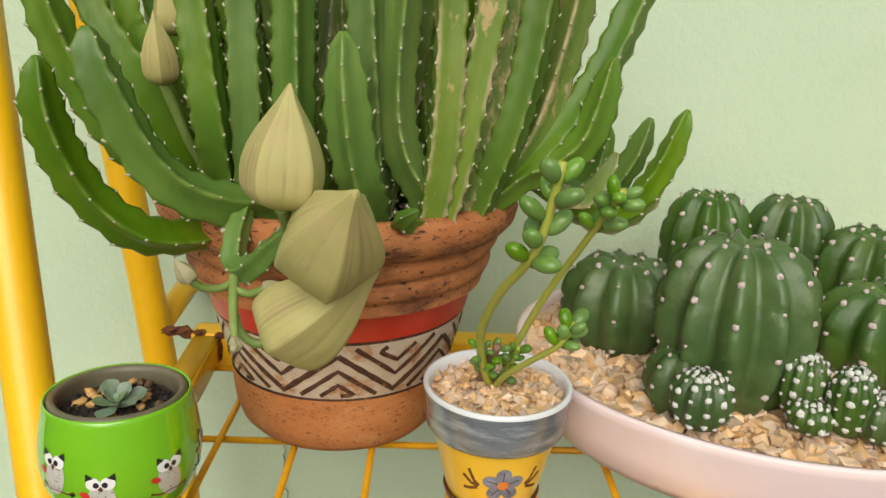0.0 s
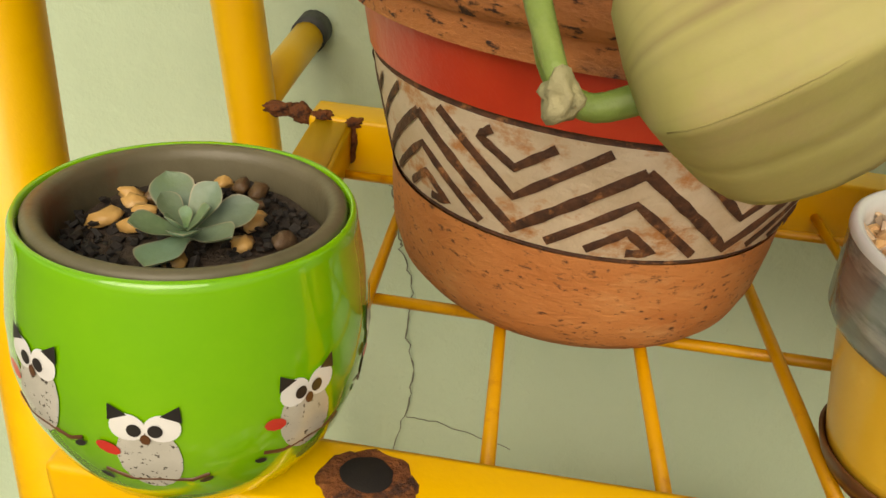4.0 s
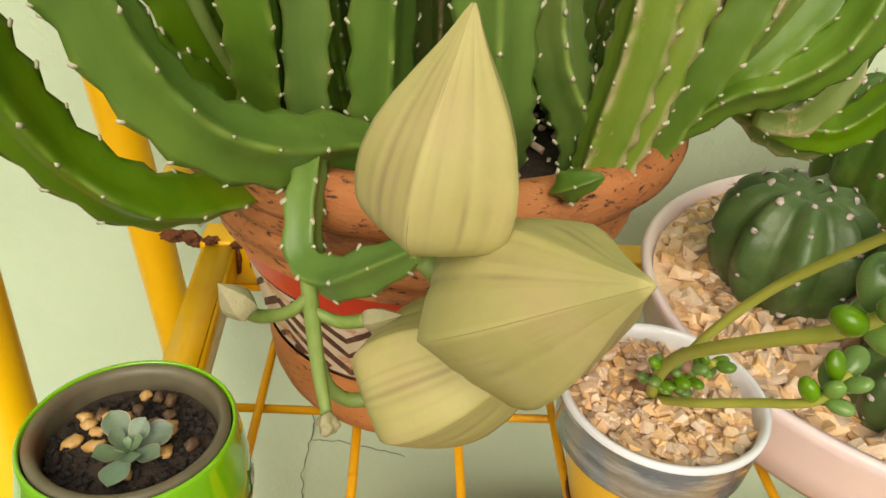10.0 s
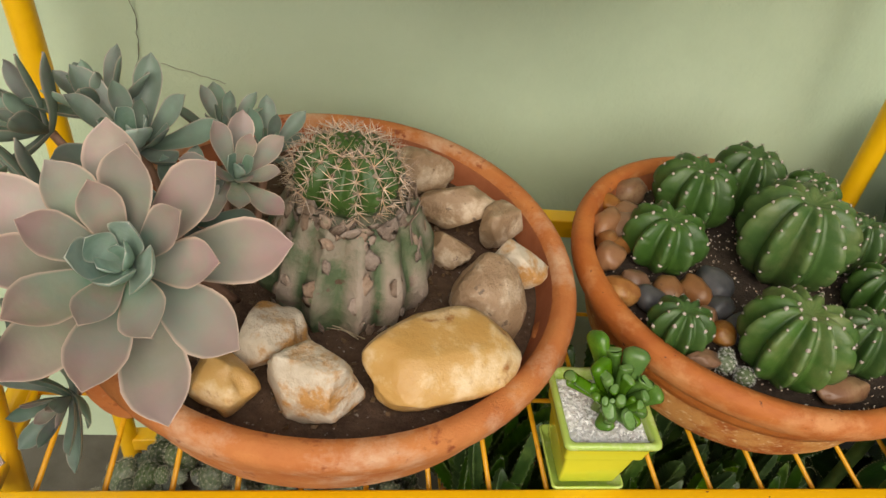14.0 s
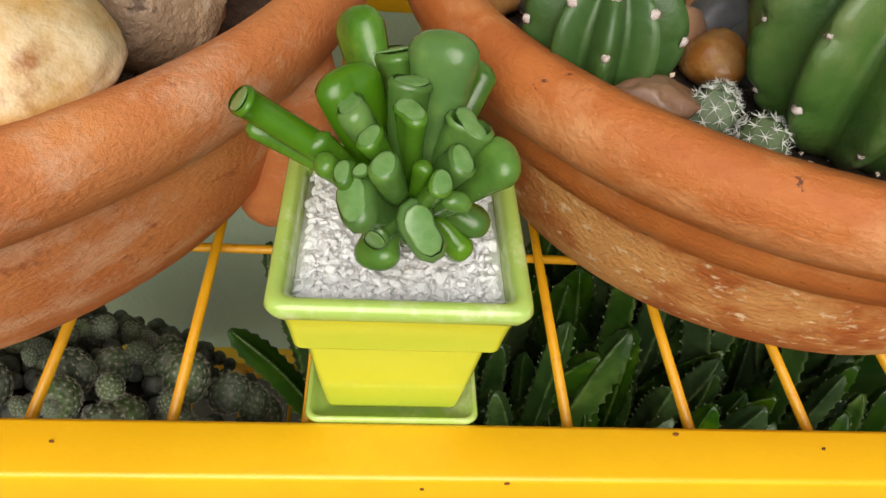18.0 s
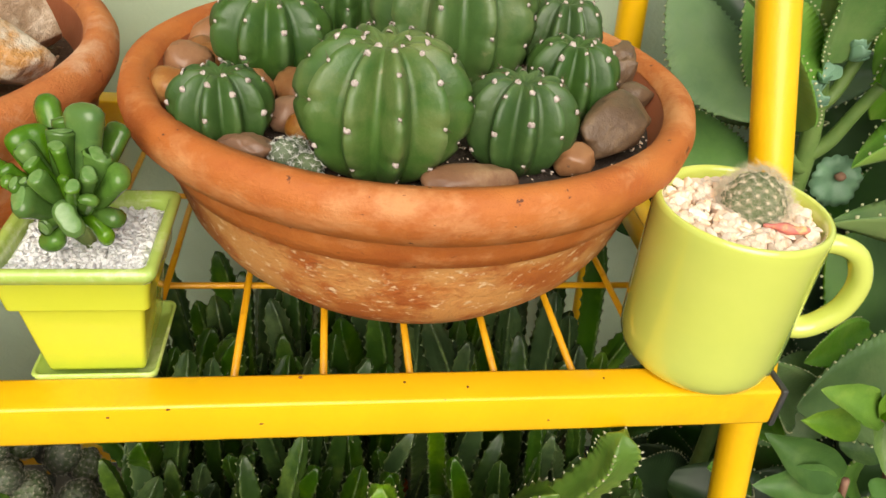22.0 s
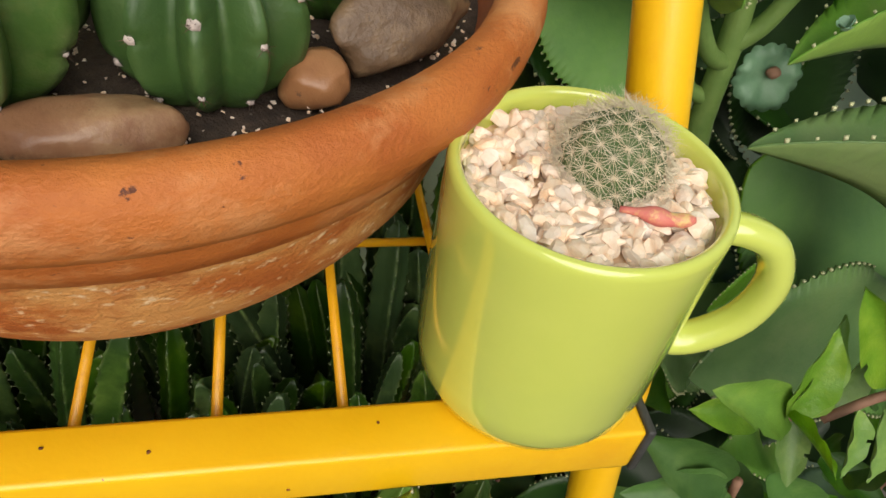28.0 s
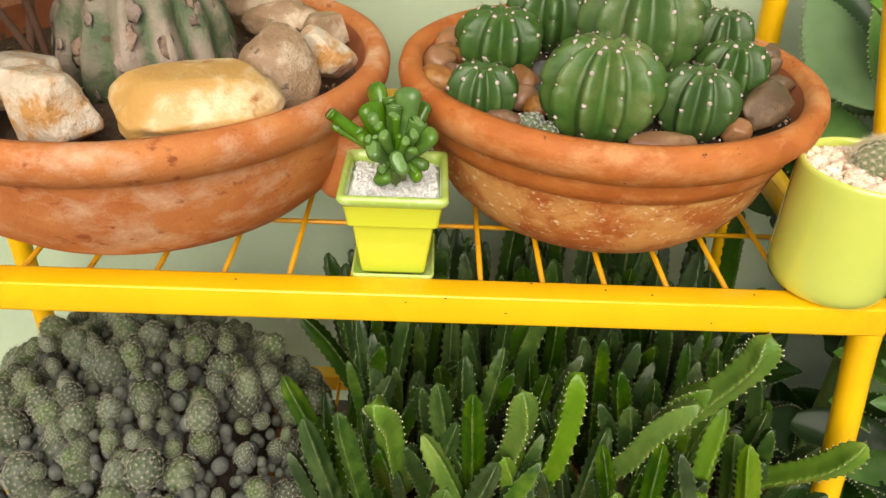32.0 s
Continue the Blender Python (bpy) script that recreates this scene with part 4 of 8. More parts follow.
STONE_BROWN = material("brown_pebble", (0.085, 0.048, 0.021), (0.165, 0.093, 0.040), 55.0, 0.48, 0.5, 260.0, c3=(0.25, 0.155, 0.070), scale3=32.0, lim=(0.52, 0.66), c4=(0.035, 0.025, 0.018), scale4=160.0, lim4=(0.62, 0.67), rand=0.14, own=True)
STONE_TAN = material("tan_pebble", (0.21, 0.085, 0.028), (0.31, 0.145, 0.052), 60.0, 0.38, 0.3, 180.0, c3=(0.43, 0.26, 0.105), scale3=36.0, lim=(0.54, 0.70), c4=(0.12, 0.06, 0.03), scale4=150.0, lim4=(0.63, 0.68), rand=0.22, own=True)
STONE_DARK = material("dark_slate_pebble", (0.06, 0.06, 0.065), (0.13, 0.125, 0.125), 60.0, 0.45, 0.25, 160.0, rand=0.2)
GRAVEL_TAN = material("tan_gravel", (0.60, 0.37, 0.18), (0.76, 0.56, 0.34), 160.0, 0.7, 0.45, 400.0, rand=0.34, island=True)
GRAVEL_PINK = material("pale_pinkish_gravel", (0.80, 0.57, 0.38), (0.89, 0.78, 0.64), 200.0, 0.7, 0.3, 500.0, rand=0.24, island=True)
GRAVEL_WHITE = material("white_gravel", (0.80, 0.79, 0.77), (0.88, 0.88, 0.87), 200.0, 0.6, 0.2, 500.0, rand=0.08, island=True)
GRAVEL_FINE = material("bark_and_charcoal", (0.008, 0.006, 0.005), (0.024, 0.017, 0.012), 200.0, 0.8, 0.4, 500.0, rand=0.5, island=True)
REDFRUIT = material("red_cactus_fruit", (0.58, 0.10, 0.12), (0.66, 0.22, 0.16), 160.0, 0.5, 0.1, 300.0, c3=(0.74, 0.50, 0.20), scale3=95.0, lim=(0.58, 0.66))
DRYTWIG = material("dry_straw", (0.34, 0.27, 0.17), (0.45, 0.37, 0.25), 200.0, 0.8, 0.0)
DRYBUD = material("withered_bud", (0.32, 0.30, 0.15), (0.42, 0.38, 0.21), 120.0, 0.75, 0.4, 300.0)


def edged(name, inner, inner2, tinge, edge, rough=0.45, teal=(0.20, 0.30, 0.22), blush=0.0):
    """A leaf skin whose margin is of another tone; the mesh carries how near each point is to the margin."""
    m = material(name, inner, inner2, 6.0, rough, 0.1, 14.0, c3=tinge, scale3=1.1, lim=(0.46, 0.66), rand=0.24, sss=0.05, own=True, c4=teal, scale4=0.9, lim4=(0.46, 0.66))
    n, lk = m.node_tree.nodes, m.node_tree.links
    b = n["Principled BSDF"]
    old = b.inputs["Base Color"].links[0].from_socket
    at = n.new("ShaderNodeAttribute")
    at.attribute_name = "edge"
    mr = n.new("ShaderNodeMapRange")
    mr.inputs[1].default_value, mr.inputs[2].default_value = 0.88, 1.0
    lk.new(at.outputs["Fac"], mr.inputs[0])
    # the blush deepens towards the leaf's point, in soft blotches
    tc = n.new("ShaderNodeTexCoord")
    sp = n.new("ShaderNodeSeparateXYZ")
    lk.new(tc.outputs["Object"], sp.inputs[0])
    ns = n.new("ShaderNodeTexNoise")
    ns.inputs["Scale"].default_value, ns.inputs["Detail"].default_value = 3.2, 3.0
    lk.new(tc.outputs["Object"], ns.inputs["Vector"])
    ad = n.new("ShaderNodeMath")
    ad.operation = 'MULTIPLY_ADD'
    lk.new(ns.outputs[0], ad.inputs[0])
    ad.inputs[1].default_value = 0.9
    lk.new(sp.outputs[1], ad.inputs[2])
    bl = n.new("ShaderNodeMapRange")
    bl.inputs[1].default_value, bl.inputs[2].default_value, bl.inputs[4].default_value = 0.75, 1.35, blush
    lk.new(ad.outputs[0], bl.inputs[0])
    bx = n.new("ShaderNodeMix")
    bx.data_type = 'RGBA'
    lk.new(bl.outputs[0], bx.inputs[0])
    lk.new(old, bx.inputs[6])
    bx.inputs[7].default_value = (*tinge, 1)
    mx = n.new("ShaderNodeMix")
    mx.data_type = 'RGBA'
    lk.new(mr.outputs[0], mx.inputs[0])
    lk.new(bx.outputs[2], mx.inputs[6])
    mx.inputs[7].default_value = (*edge, 1)
    lk.new(mx.outputs[2], b.inputs["Base Color"])
    return m


GHOST = edged("mauve_grey_rosette_leaf", (0.235, 0.31, 0.20), (0.32, 0.365, 0.25), (0.41, 0.235, 0.23), (0.66, 0.50, 0.39), teal=(0.23, 0.36, 0.28), blush=0.60)
GHOST_IN = edged("blue_green_rosette_leaf", (0.33, 0.48, 0.40), (0.42, 0.55, 0.46), (0.42, 0.46, 0.40), (0.68, 0.66, 0.56))
# slate leaf tone, darkened further as shade on the rear and lower rosettes
GHOST_DARK = edged("shaded_slate_rosette_leaf", (0.125, 0.185, 0.135), (0.175, 0.235, 0.185), (0.20, 0.17, 0.16), (0.42, 0.36, 0.29))
MINI = edged("grey_green_mini_leaf", (0.135, 0.215, 0.10), (0.19, 0.265, 0.135), (0.17, 0.23, 0.14), (0.33, 0.29, 0.19))


def ridged(m, colour, lo, hi, most=1.0, scale=90.0):
    """Tints a skin along its ridges, in broken patches; the mesh carries nearness to a ridge."""
    n, lk = m.node_tree.nodes, m.node_tree.links
    b = n["Principled BSDF"]
    old = b.inputs["Base Color"].links[0].from_socket
    at = n.new("ShaderNodeAttribute")
    at.attribute_name = "edge"
    mr = n.new("ShaderNodeMapRange")
    mr.inputs[1].default_value, mr.inputs[2].default_value = lo, hi
    lk.new(at.outputs["Fac"], mr.inputs[0])
    tc = n.new("ShaderNodeTexCoord")
    ns = n.new("ShaderNodeTexNoise")
    ns.inputs["Scale"].default_value, ns.inputs["Detail"].default_value = scale, 4.0
    lk.new(tc.outputs["Object"], ns.inputs["Vector"])
    m2 = n.new("ShaderNodeMapRange")
    m2.inputs[1].default_value, m2.inputs[2].default_value, m2.inputs[4].default_value = 0.40, 0.60, most
    lk.new(ns.outputs[0], m2.inputs[0])
    mu = n.new("ShaderNodeMath")
    mu.operation = 'MULTIPLY'
    lk.new(mr.outputs[0], mu.inputs[0])
    lk.new(m2.outputs[0], mu.inputs[1])
    mx = n.new("ShaderNodeMix")
    mx.data_type = 'RGBA'
    lk.new(mu.outputs[0], mx.inputs[0])
    lk.new(old, mx.inputs[6])
    mx.inputs[7].default_value = (*colour, 1)
    lk.new(mx.outputs[2], b.inputs["Base Color"])


def set_edge(me, values):
    at = me.attributes.new("edge", 'FLOAT', 'POINT')
    at.data.foreach_set("value", values)


ridged(STEM, (0.22, 0.29, 0.05), 0.80, 1.0, 0.7)
ridged(STEM_DRY, (0.46, 0.37, 0.20), 0.72, 1.0, 1.0)
ridged(STEM_LOW, (0.13, 0.18, 0.05), 0.80, 1.0, 0.7)
ridged(CACTUS, (0.085, 0.155, 0.045), 0.60, 1.0, 0.8, 70.0)
ridged(CACTUS_MID, (0.085, 0.155, 0.045), 0.60, 1.0, 0.8, 70.0)
ridged(CACTUS_OLD, (0.15, 0.21, 0.07), 0.60, 1.0, 0.8, 70.0)
ridged(OLDBASE, (0.36, 0.285, 0.225), 0.12, 0.50, 1.0, 22.0)
ridged(BUD, (0.255, 0.185, 0.085), 0.20, 0.8, 0.75, 45.0)


# ---- plant shapes ----
def stem_mesh(pts, r, seed=0, tip=True, tooth=0.0118, tr=0.0012):
    """A four-angled succulent stem with hollow faces and toothed ridges; mesh data, nearness to a ridge, and the pale teeth."""
    line = smooth_line(pts, 12)
    length = sum((a - b).length for a, b in zip(line, line[1:]))
    k = max(3, round(length / tooth))
    n = k * 4
    line = smooth_line(pts, n)
    rnd = random.Random(seed)
    vs, fs, ed, tv, tf = [], [], [], [], []
    steps = (-1.0, -0.55, -0.18, 0.0, 0.18, 0.55)
    seg = 24
    turn = rnd.uniform(0, 1.57)
    for i, (p, x, y, d) in enumerate(frames_along(line)):
        u = i / n
        f = 0.74 + 0.26 * min(1, u * 4)
        if tip:
            e = (1 - u) * length / (r * 3.4)
            f *= math.sqrt(max(0.03, 1 - (1 - min(1, e)) ** 2))
        rad = r * f * (1 + 0.05 * noise.noise(p * 60))
        for q in range(4):
            b = math.sin(math.pi * ((u * k + 0.5 * (q % 2)) % 1.0)) ** 2
            for s in steps:
                a = math.pi / 2 * q + s * math.pi / 4 + turn
                g = 1 - 0.41 * (1 - (1 - abs(s)) ** 1.75)
                if abs(s) < 0.1:
                    g *= 0.90 + 0.19 * b
                elif abs(s) < 0.3:
                    g *= 0.96 + 0.05 * b
                vs.append(p + (x * math.cos(a) + y * math.sin(a)) * rad * g)
                ed.append(1 - abs(s))
        if i and i < n:
            for q in range(4):
                ph = (i + 2 * (q % 2)) % 4
                if ph != 2 or rnd.random() < 0.06:
                    continue
                a = math.pi / 2 * q + turn
                out = x * math.cos(a) + y * math.sin(a)
                s = tr * rnd.uniform(0.65, 1.2) * (0.6 + 0.4 * f)
                c = p + out * (rad * 1.09 - s * 0.5)
                side = d.cross(out)
                b = len(tv)
                tv += [c + d * s * 1.2 + out * s * 0.7, c - d * s, c + side * s * 0.7, c - side * s * 0.7, c + out * s * 1.0 + d * s * 0.5, c - out * s]
                tf += [(b + 4, b + 0, b + 2), (b + 4, b + 2, b + 1), (b + 4, b + 1, b + 3), (b + 4, b + 3, b + 0), (b + 5, b + 2, b + 0), (b + 5, b + 1, b + 2), (b + 5, b + 3, b + 1), (b + 5, b + 0, b + 3)]
    for i in range(n):
        for j in range(seg):
            o = (j + 1) % seg
            fs.append((i * seg + j, i * seg + o, (i + 1) * seg + o, (i + 1) * seg + j))
    fs += [tuple(range(seg))[::-1], tuple(n * seg + j for j in range(seg))]
    return [tuple(v) for v in vs], fs, ed, ([tuple(v) for v in tv], tf)


def add_stem(plant, pts, r, seed=0, mat=STEM, tip=True):
    vs, fs, ed, teeth = stem_mesh(pts, r, seed, tip)
    s = part("stem", (vs, fs), mat, plant)
    set_edge(s.data, ed)
    if teeth[1]:
        tagged(part("toothed_edge", teeth, TOOTH, s, "pale teeth along the ridges"), kind="stuff")
    return s


def balloon_bud(base, tip, width, plant, roll=0.0, mat=BUD, ribs=5, name="flower_bud"):
    """A swollen five-angled bud from base to tip, finely striped lengthwise."""
    base, tip = Vector(base), Vector(tip)
    ax = tip - base
    L = ax.length
    z = ax.normalized()
    x = Vector((0.3, -1, 0.2)).cross(z).normalized()
    y = z.cross(x)
    seg, rows = ribs * 18, 24
    rnd_ = random.Random(round(width * 1e5))
    tone = [0.55 * rnd_.random() ** 1.6 for _ in range(seg)]
    vs, fs, ed = [], [], []

    def rad(u):
        return width * 0.5 * float(np.interp(u, (0, 0.05, 0.11, 0.18, 0.28, 0.38, 0.50, 0.62, 0.74, 0.84, 0.92, 0.97, 1.0), (0.30, 0.74, 0.90, 0.98, 1.0, 0.965, 0.855, 0.69, 0.475, 0.285, 0.155, 0.085, 0.03)))
    for i in range(rows + 1):
        u = i / rows
        rr = rad(u)
        for k in range(seg):
            w = (k / seg * ribs) % 1.0
            a = 2 * math.pi * k / seg + roll
            t = abs(w - 0.5) * 2
            f = 0.845 + 0.165 * t ** 2.4 - 0.020 * math.exp(-((w - 0.5) / 0.06) ** 2) + 0.012 * noise.noise(Vector((math.cos(a) * 2, math.sin(a) * 2, u * 3 + width * 900)))
            vs.append(tuple(base + z * L * u + (x * math.cos(a) + y * math.sin(a)) * rr * f))
            mid = 0.75 * math.exp(-((w - 0.5) / 0.05) ** 2)
            ed.append(min(1.0, max(tone[k], mid) * (0.4 + 0.6 * math.sin(math.pi * u) ** 0.5)))
    for i in range(rows):
        for k in range(seg):
            o = (k + 1) % seg
            fs.append((i * seg + k, i * seg + o, (i + 1) * seg + o, (i + 1) * seg + k))
    fs += [tuple(range(seg))[::-1], tuple(rows * seg + k for k in range(seg))]
    ob = part(name, (vs, fs), mat, plant, "swollen olive-beige balloon bud" if mat is BUD else "withered small bud")
    set_edge(ob.data, ed)
    if mat is BUD:
        for q in range(ribs):
            a = 2 * math.pi * q / ribs + roll
            pts = [base + z * L * i / rows + (x * math.cos(a) + y * math.sin(a)) * (rad(i / rows) * 1.008 - 0.00012) for i in range(2, rows + 1)]
            part("seam", tube(pts, 0.00012, 6), BUDVEIN, ob)
    return ob


def leaf_form(L=1.0, W=0.5, T=0.10, curl=0.12, tipk=1.0, cup=0.10, n=18, m=8, shape="spoon", wave=0.0, seed=0):
    """A fleshy leaf along +y from its base at 0, its face up; returns mesh data and nearness to the margin."""
    vs, fs, ed = [], [], []
    for side in (1, -1):
        for i in range(n + 1):
            u = i / n
            if shape == "spoon":
                w = W * 0.5 * float(np.interp(u, (0, 0.12, 0.3, 0.48, 0.62, 0.74, 0.84, 0.91, 0.955, 0.98, 1.0), (0.44, 0.44, 0.58, 0.82, 0.97, 1.0, 0.83, 0.56, 0.27, 0.11, 0.0)))
            else:
                w = W * 0.5 * math.sin(math.pi * min(1, u * 0.97 + 0.03) ** (0.8 * tipk)) ** 0.85
            w = max(w, W * 0.004)
            for k in range(m + 1):
                v = 2 * k / m - 1
                th = T * 0.5 * math.sqrt(max(0.0, 1 - v * v)) * (0.55 + 0.45 * math.sin(math.pi * min(1, u + 0.15)))
                z = L * curl * (u ** 2) + cup * w * v * v + (th if side > 0 else -th * 1.25) - T * 0.15 * (1 - v * v) * (side > 0)
                z += wave * math.sin(u * 17 + seed) * abs(v) ** 3
                vs.append((w * v, L * u, z))
                ed.append(max(abs(v), (u - 0.92) * 12 if u > 0.92 else 0))
    s = (n + 1) * (m + 1)
    for b, flip in ((0, False), (s, True)):
        for i in range(n):
            for k in range(m):
                a = b + i * (m + 1) + k
                q = (a, a + 1, a + m + 2, a + m + 1)
                fs.append(q[::-1] if flip else q)
    return vs, fs, ed


def leaf_mesh(name, mat, **kw):
    vs, fs, ed = leaf_form(**kw)
    me = bpy.data.meshes.new(name)
    me.from_pydata(vs, [], fs)
    at = me.attributes.new("edge", 'FLOAT', 'POINT')
    at.data.foreach_set("value", ed)
    me.polygons.foreach_set("use_smooth", [True] * len(me.polygons))
    me.materials.append(mat)
    return me


def rosette(name, place, normal, R, count, meshes, label, seed=0, open_=1.0, parent=None, category="succulent"):
    """Leaves in a spiral, upright in the middle and spread outside; each leaf is a part."""
    rnd = random.Random(seed)
    z = Vector(normal).normalized()
    ob = new(name)
    ob.empty_display_size = 0.01
    ob.matrix_basis = Matrix.Translation(place) @ z.to_track_quat('Z', 'Y').to_matrix().to_4x4()
    if parent is None:
        tagged(ob, label, category)
    else:
        ob.parent = parent
    for i in range(count):
        u = (i + 0.6) / count
        a = i * 137.508 + rnd.uniform(-6, 6)
        s = R * (0.16 + 0.84 * u ** 0.58) * rnd.uniform(0.93, 1.07)
        tilt = (78 - 68 * u ** 0.85) / open_ + rnd.uniform(-5, 5)
        me = meshes[0] if u > 0.30 else meshes[-1]
        m = Matrix.Rotation(radians(a), 4, 'Z') @ Matrix.Translation((0, R * 0.015, R * 0.16 * (1 - u))) @ Matrix.Rotation(radians(tilt), 4, 'X') @ Matrix.Rotation(radians(rnd.uniform(-8, 8)), 4, 'Y') @ Matrix.Scale(s, 4)
        share("leaf", me, ob, m)
    return ob


def ribbed_cactus(place, R, H, ribs, mat, label, seed=0, lean=(0, 0), areole=0.0017, gap=0.0085, depth=0.20, top=0.10, spines=3, category="cactus", wool=AREOLE, sub_=None):
    """A ribbed ball or short column with notched ridges and woolly areoles on them."""
    rnd = random.Random(seed)
    ob = sub_ or thing("cactus", (0, 0, 0), label, category)
    mt = pose(place[0], place[1], place[2], lean[0], lean[1], rnd.uniform(0, 360))
    if sub_ is None:
        ob.matrix_basis = mt
    per, rows = 8, 40
    seg = ribs * per
    skew = rnd.uniform(-0.25, 0.25)

    def prof(u):
        """Radius and height at u from 0 at the crown to 1 at the foot."""
        ph = u * math.pi * 0.90
        r = R * math.sin(ph) ** 0.72 if u > 0 else 0.0
        z = H * (0.5 + 0.5 * math.cos(ph)) ** 0.88
        z -= H * top * math.exp(-(r / (R * 0.30)) ** 2)
        return r, z

    def marks(off):
        out, s_, last, want = [], 0.0, prof(0.02), off
        for i in range(3, 120):
            u = i / 130
            p = prof(u)
            s_ += math.hypot(p[0] - last[0], p[1] - last[1])
            last = p
            if s_ >= want:
                out.append(u)
                want += gap * (0.50 + 0.50 * min(1, u * 2.4))
        return out
    both = [marks(gap * 0.25), marks(gap * 0.62)]

    def point(u, a, rib):
        r, z = prof(u)
        d = depth * min(1, r / (R * 0.26)) * (1 - 0.60 * u ** 1.3)
        w = (a * ribs / (2 * math.pi)) % 1.0
        t = min(w, 1 - w) * 2
        q = int(round(a * ribs / (2 * math.pi))) % ribs
        f = 1 - d * t ** 1.05 + 0.03 * noise.noise(Vector((math.cos(a), math.sin(a), u * 3 + seed)))
        if t < 0.6:
            near = min(abs(u - m_) for m_ in both[q % 2])
            f -= 0.060 * math.exp(-(near / 0.024) ** 2) * (1 - t / 0.6)
        aa = a + skew * u * 0.3
        return Vector((r * f * math.cos(aa), r * f * math.sin(aa), z - 0.03 * H * t * (1 - u))), 1 - t
    bm = bmesh.new()
    ed = [1.0]
    apex = bm.verts.new((0, 0, prof(0)[1]))
    prev = None
    for i in range(1, rows + 1):
        u = (i / rows) ** 0.9
        ring = []
        for k in range(seg):
            p, e = point(u, 2 * math.pi * k / seg, 0)
            ring.append(bm.verts.new(p))
            ed.append(e)
        for k in range(seg):
            j = (k + 1) % seg
            if prev:
                bm.faces.new((prev[k], prev[j], ring[j], ring[k]))
            else:
                bm.faces.new((apex, ring[j], ring[k]))
        prev = ring
    bm.faces.new(prev)
    set_edge(part("body", bm, mat, ob).data, ed)
    vs, fs = [], []
    sv, sf = [], []
    for q in range(ribs):
        for u in both[q % 2]:
            p = point(u, 2 * math.pi * q / ribs, 0)[0]
            a = 2 * math.pi * q / ribs + skew * u * 0.3
            out = Vector((math.cos(a), math.sin(a), (0.5 - u) * 1.8)).normalized()
            b = len(vs)
            t1 = out.orthogonal().normalized()
            t2 = out.cross(t1)
            w = areole * rnd.uniform(0.55, 1.25)
            c = p + out * w * 0.15
            for k in range(6):
                an = math.pi / 3 * k
                vs.append(c + (t1 * math.cos(an) + t2 * math.sin(an)) * w * rnd.uniform(0.8, 1.15) - out * w * 0.2)
            for k in range(6):
                an = math.pi / 3 * (k + 0.5)
                vs.append(c + (t1 * math.cos(an) + t2 * math.sin(an)) * w * 0.6 + out * w * rnd.uniform(0.3, 0.6))
            vs.append(c + out * w * 0.72)
            for k in range(6):
                j = (k + 1) % 6
                fs += [(b + k, b + j, b + 6 + k), (b + j, b + 6 + j, b + 6 + k), (b + 6 + k, b + 6 + j, b + 12)]
            for k in range(spines):
                d = (out * rnd.uniform(0.3, 1) + t1 * rnd.uniform(-1, 1) + t2 * rnd.uniform(-1, 1)).normalized()
                sd = d.orthogonal().normalized() * areole * 0.10
                b = len(sv)
                e = c + d * areole * rnd.uniform(1.5, 3.0)
                sv += [c - sd, c + sd, c + d.cross(sd), e]
                sf += [(b, b + 1, b + 3), (b + 1, b + 2, b + 3), (b + 2, b, b + 3)]
    tagged(part("wool", ([tuple(v) for v in vs], fs), wool, ob, "woolly white areoles on the ribs"), kind="stuff")
    if sf:
        tagged(part("spine_coat", ([tuple(v) for v in sv], sf), SPINE_DARK, ob, "short dark spines"), kind="stuff")
    return ob


def spiny_ball_meshes(R, H, tubercles, spines, length, mat_body, mat_spine, seed=0, thick=0.00012, bump=0.10):
    """A ball cactus with spirals of small warts; mesh data of its body and spines."""
    rnd = random.Random(seed)
    pts = []
    for i in range(tubercles):
        z = 1 - 1.75 * (i + 0.5) / tubercles
        a = i * 2.399963
        q = math.sqrt(max(0, 1 - z * z))
        pts.append(Vector((q * math.cos(a), q * math.sin(a), z)))
    P = np.array([tuple(p) for p in pts])
    bm = bmesh.new()
    bmesh.ops.create_icosphere(bm, subdivisions=4, radius=1.0)
    sp = 1.6 / math.sqrt(tubercles)
    for v in bm.verts:
        d = np.sqrt(((P - np.array(v.co)) ** 2).sum(1)).min()
        k = 1 + bump * max(0.0, 1 - (d / sp) ** 2)
        v.co = Vector((v.co.x * R * k, v.co.y * R * k, H * 0.5 + v.co.z * H * 0.5 * k))
    body = bpy.data.meshes.new("body")
    bm.to_mesh(body)
    bm.free()
    body.polygons.foreach_set("use_smooth", [True] * len(body.polygons))
    body.materials.append(mat_body)
    vs, fs = [], []
    for p in pts:
        out = p.normalized()
        c = Vector((p.x * R * (1 + bump), p.y * R * (1 + bump), H * 0.5 + p.z * H * 0.5 * (1 + bump)))
        t1 = out.orthogonal().normalized()
        t2 = out.cross(t1)
        for k in range(spines):
            an = 2 * math.pi * (k + rnd.random() * 0.6) / spines
            d = (out * rnd.uniform(0.25, 0.75) + t1 * math.cos(an) + t2 * math.sin(an)).normalized()
            sd = d.orthogonal().normalized() * thick
            e = c + d * length * rnd.uniform(0.7, 1.2)
            b = len(vs)
            vs += [tuple(c - sd), tuple(c + sd), tuple(c + d.cross(sd)), tuple(e)]
            fs += [(b, b + 1, b + 3), (b + 1, b + 2, b + 3), (b + 2, b, b + 3)]
    sm = bpy.data.meshes.new("spine_coat")
    sm.from_pydata(vs, [], fs)
    sm.materials.append(mat_spine)
    return body, sm


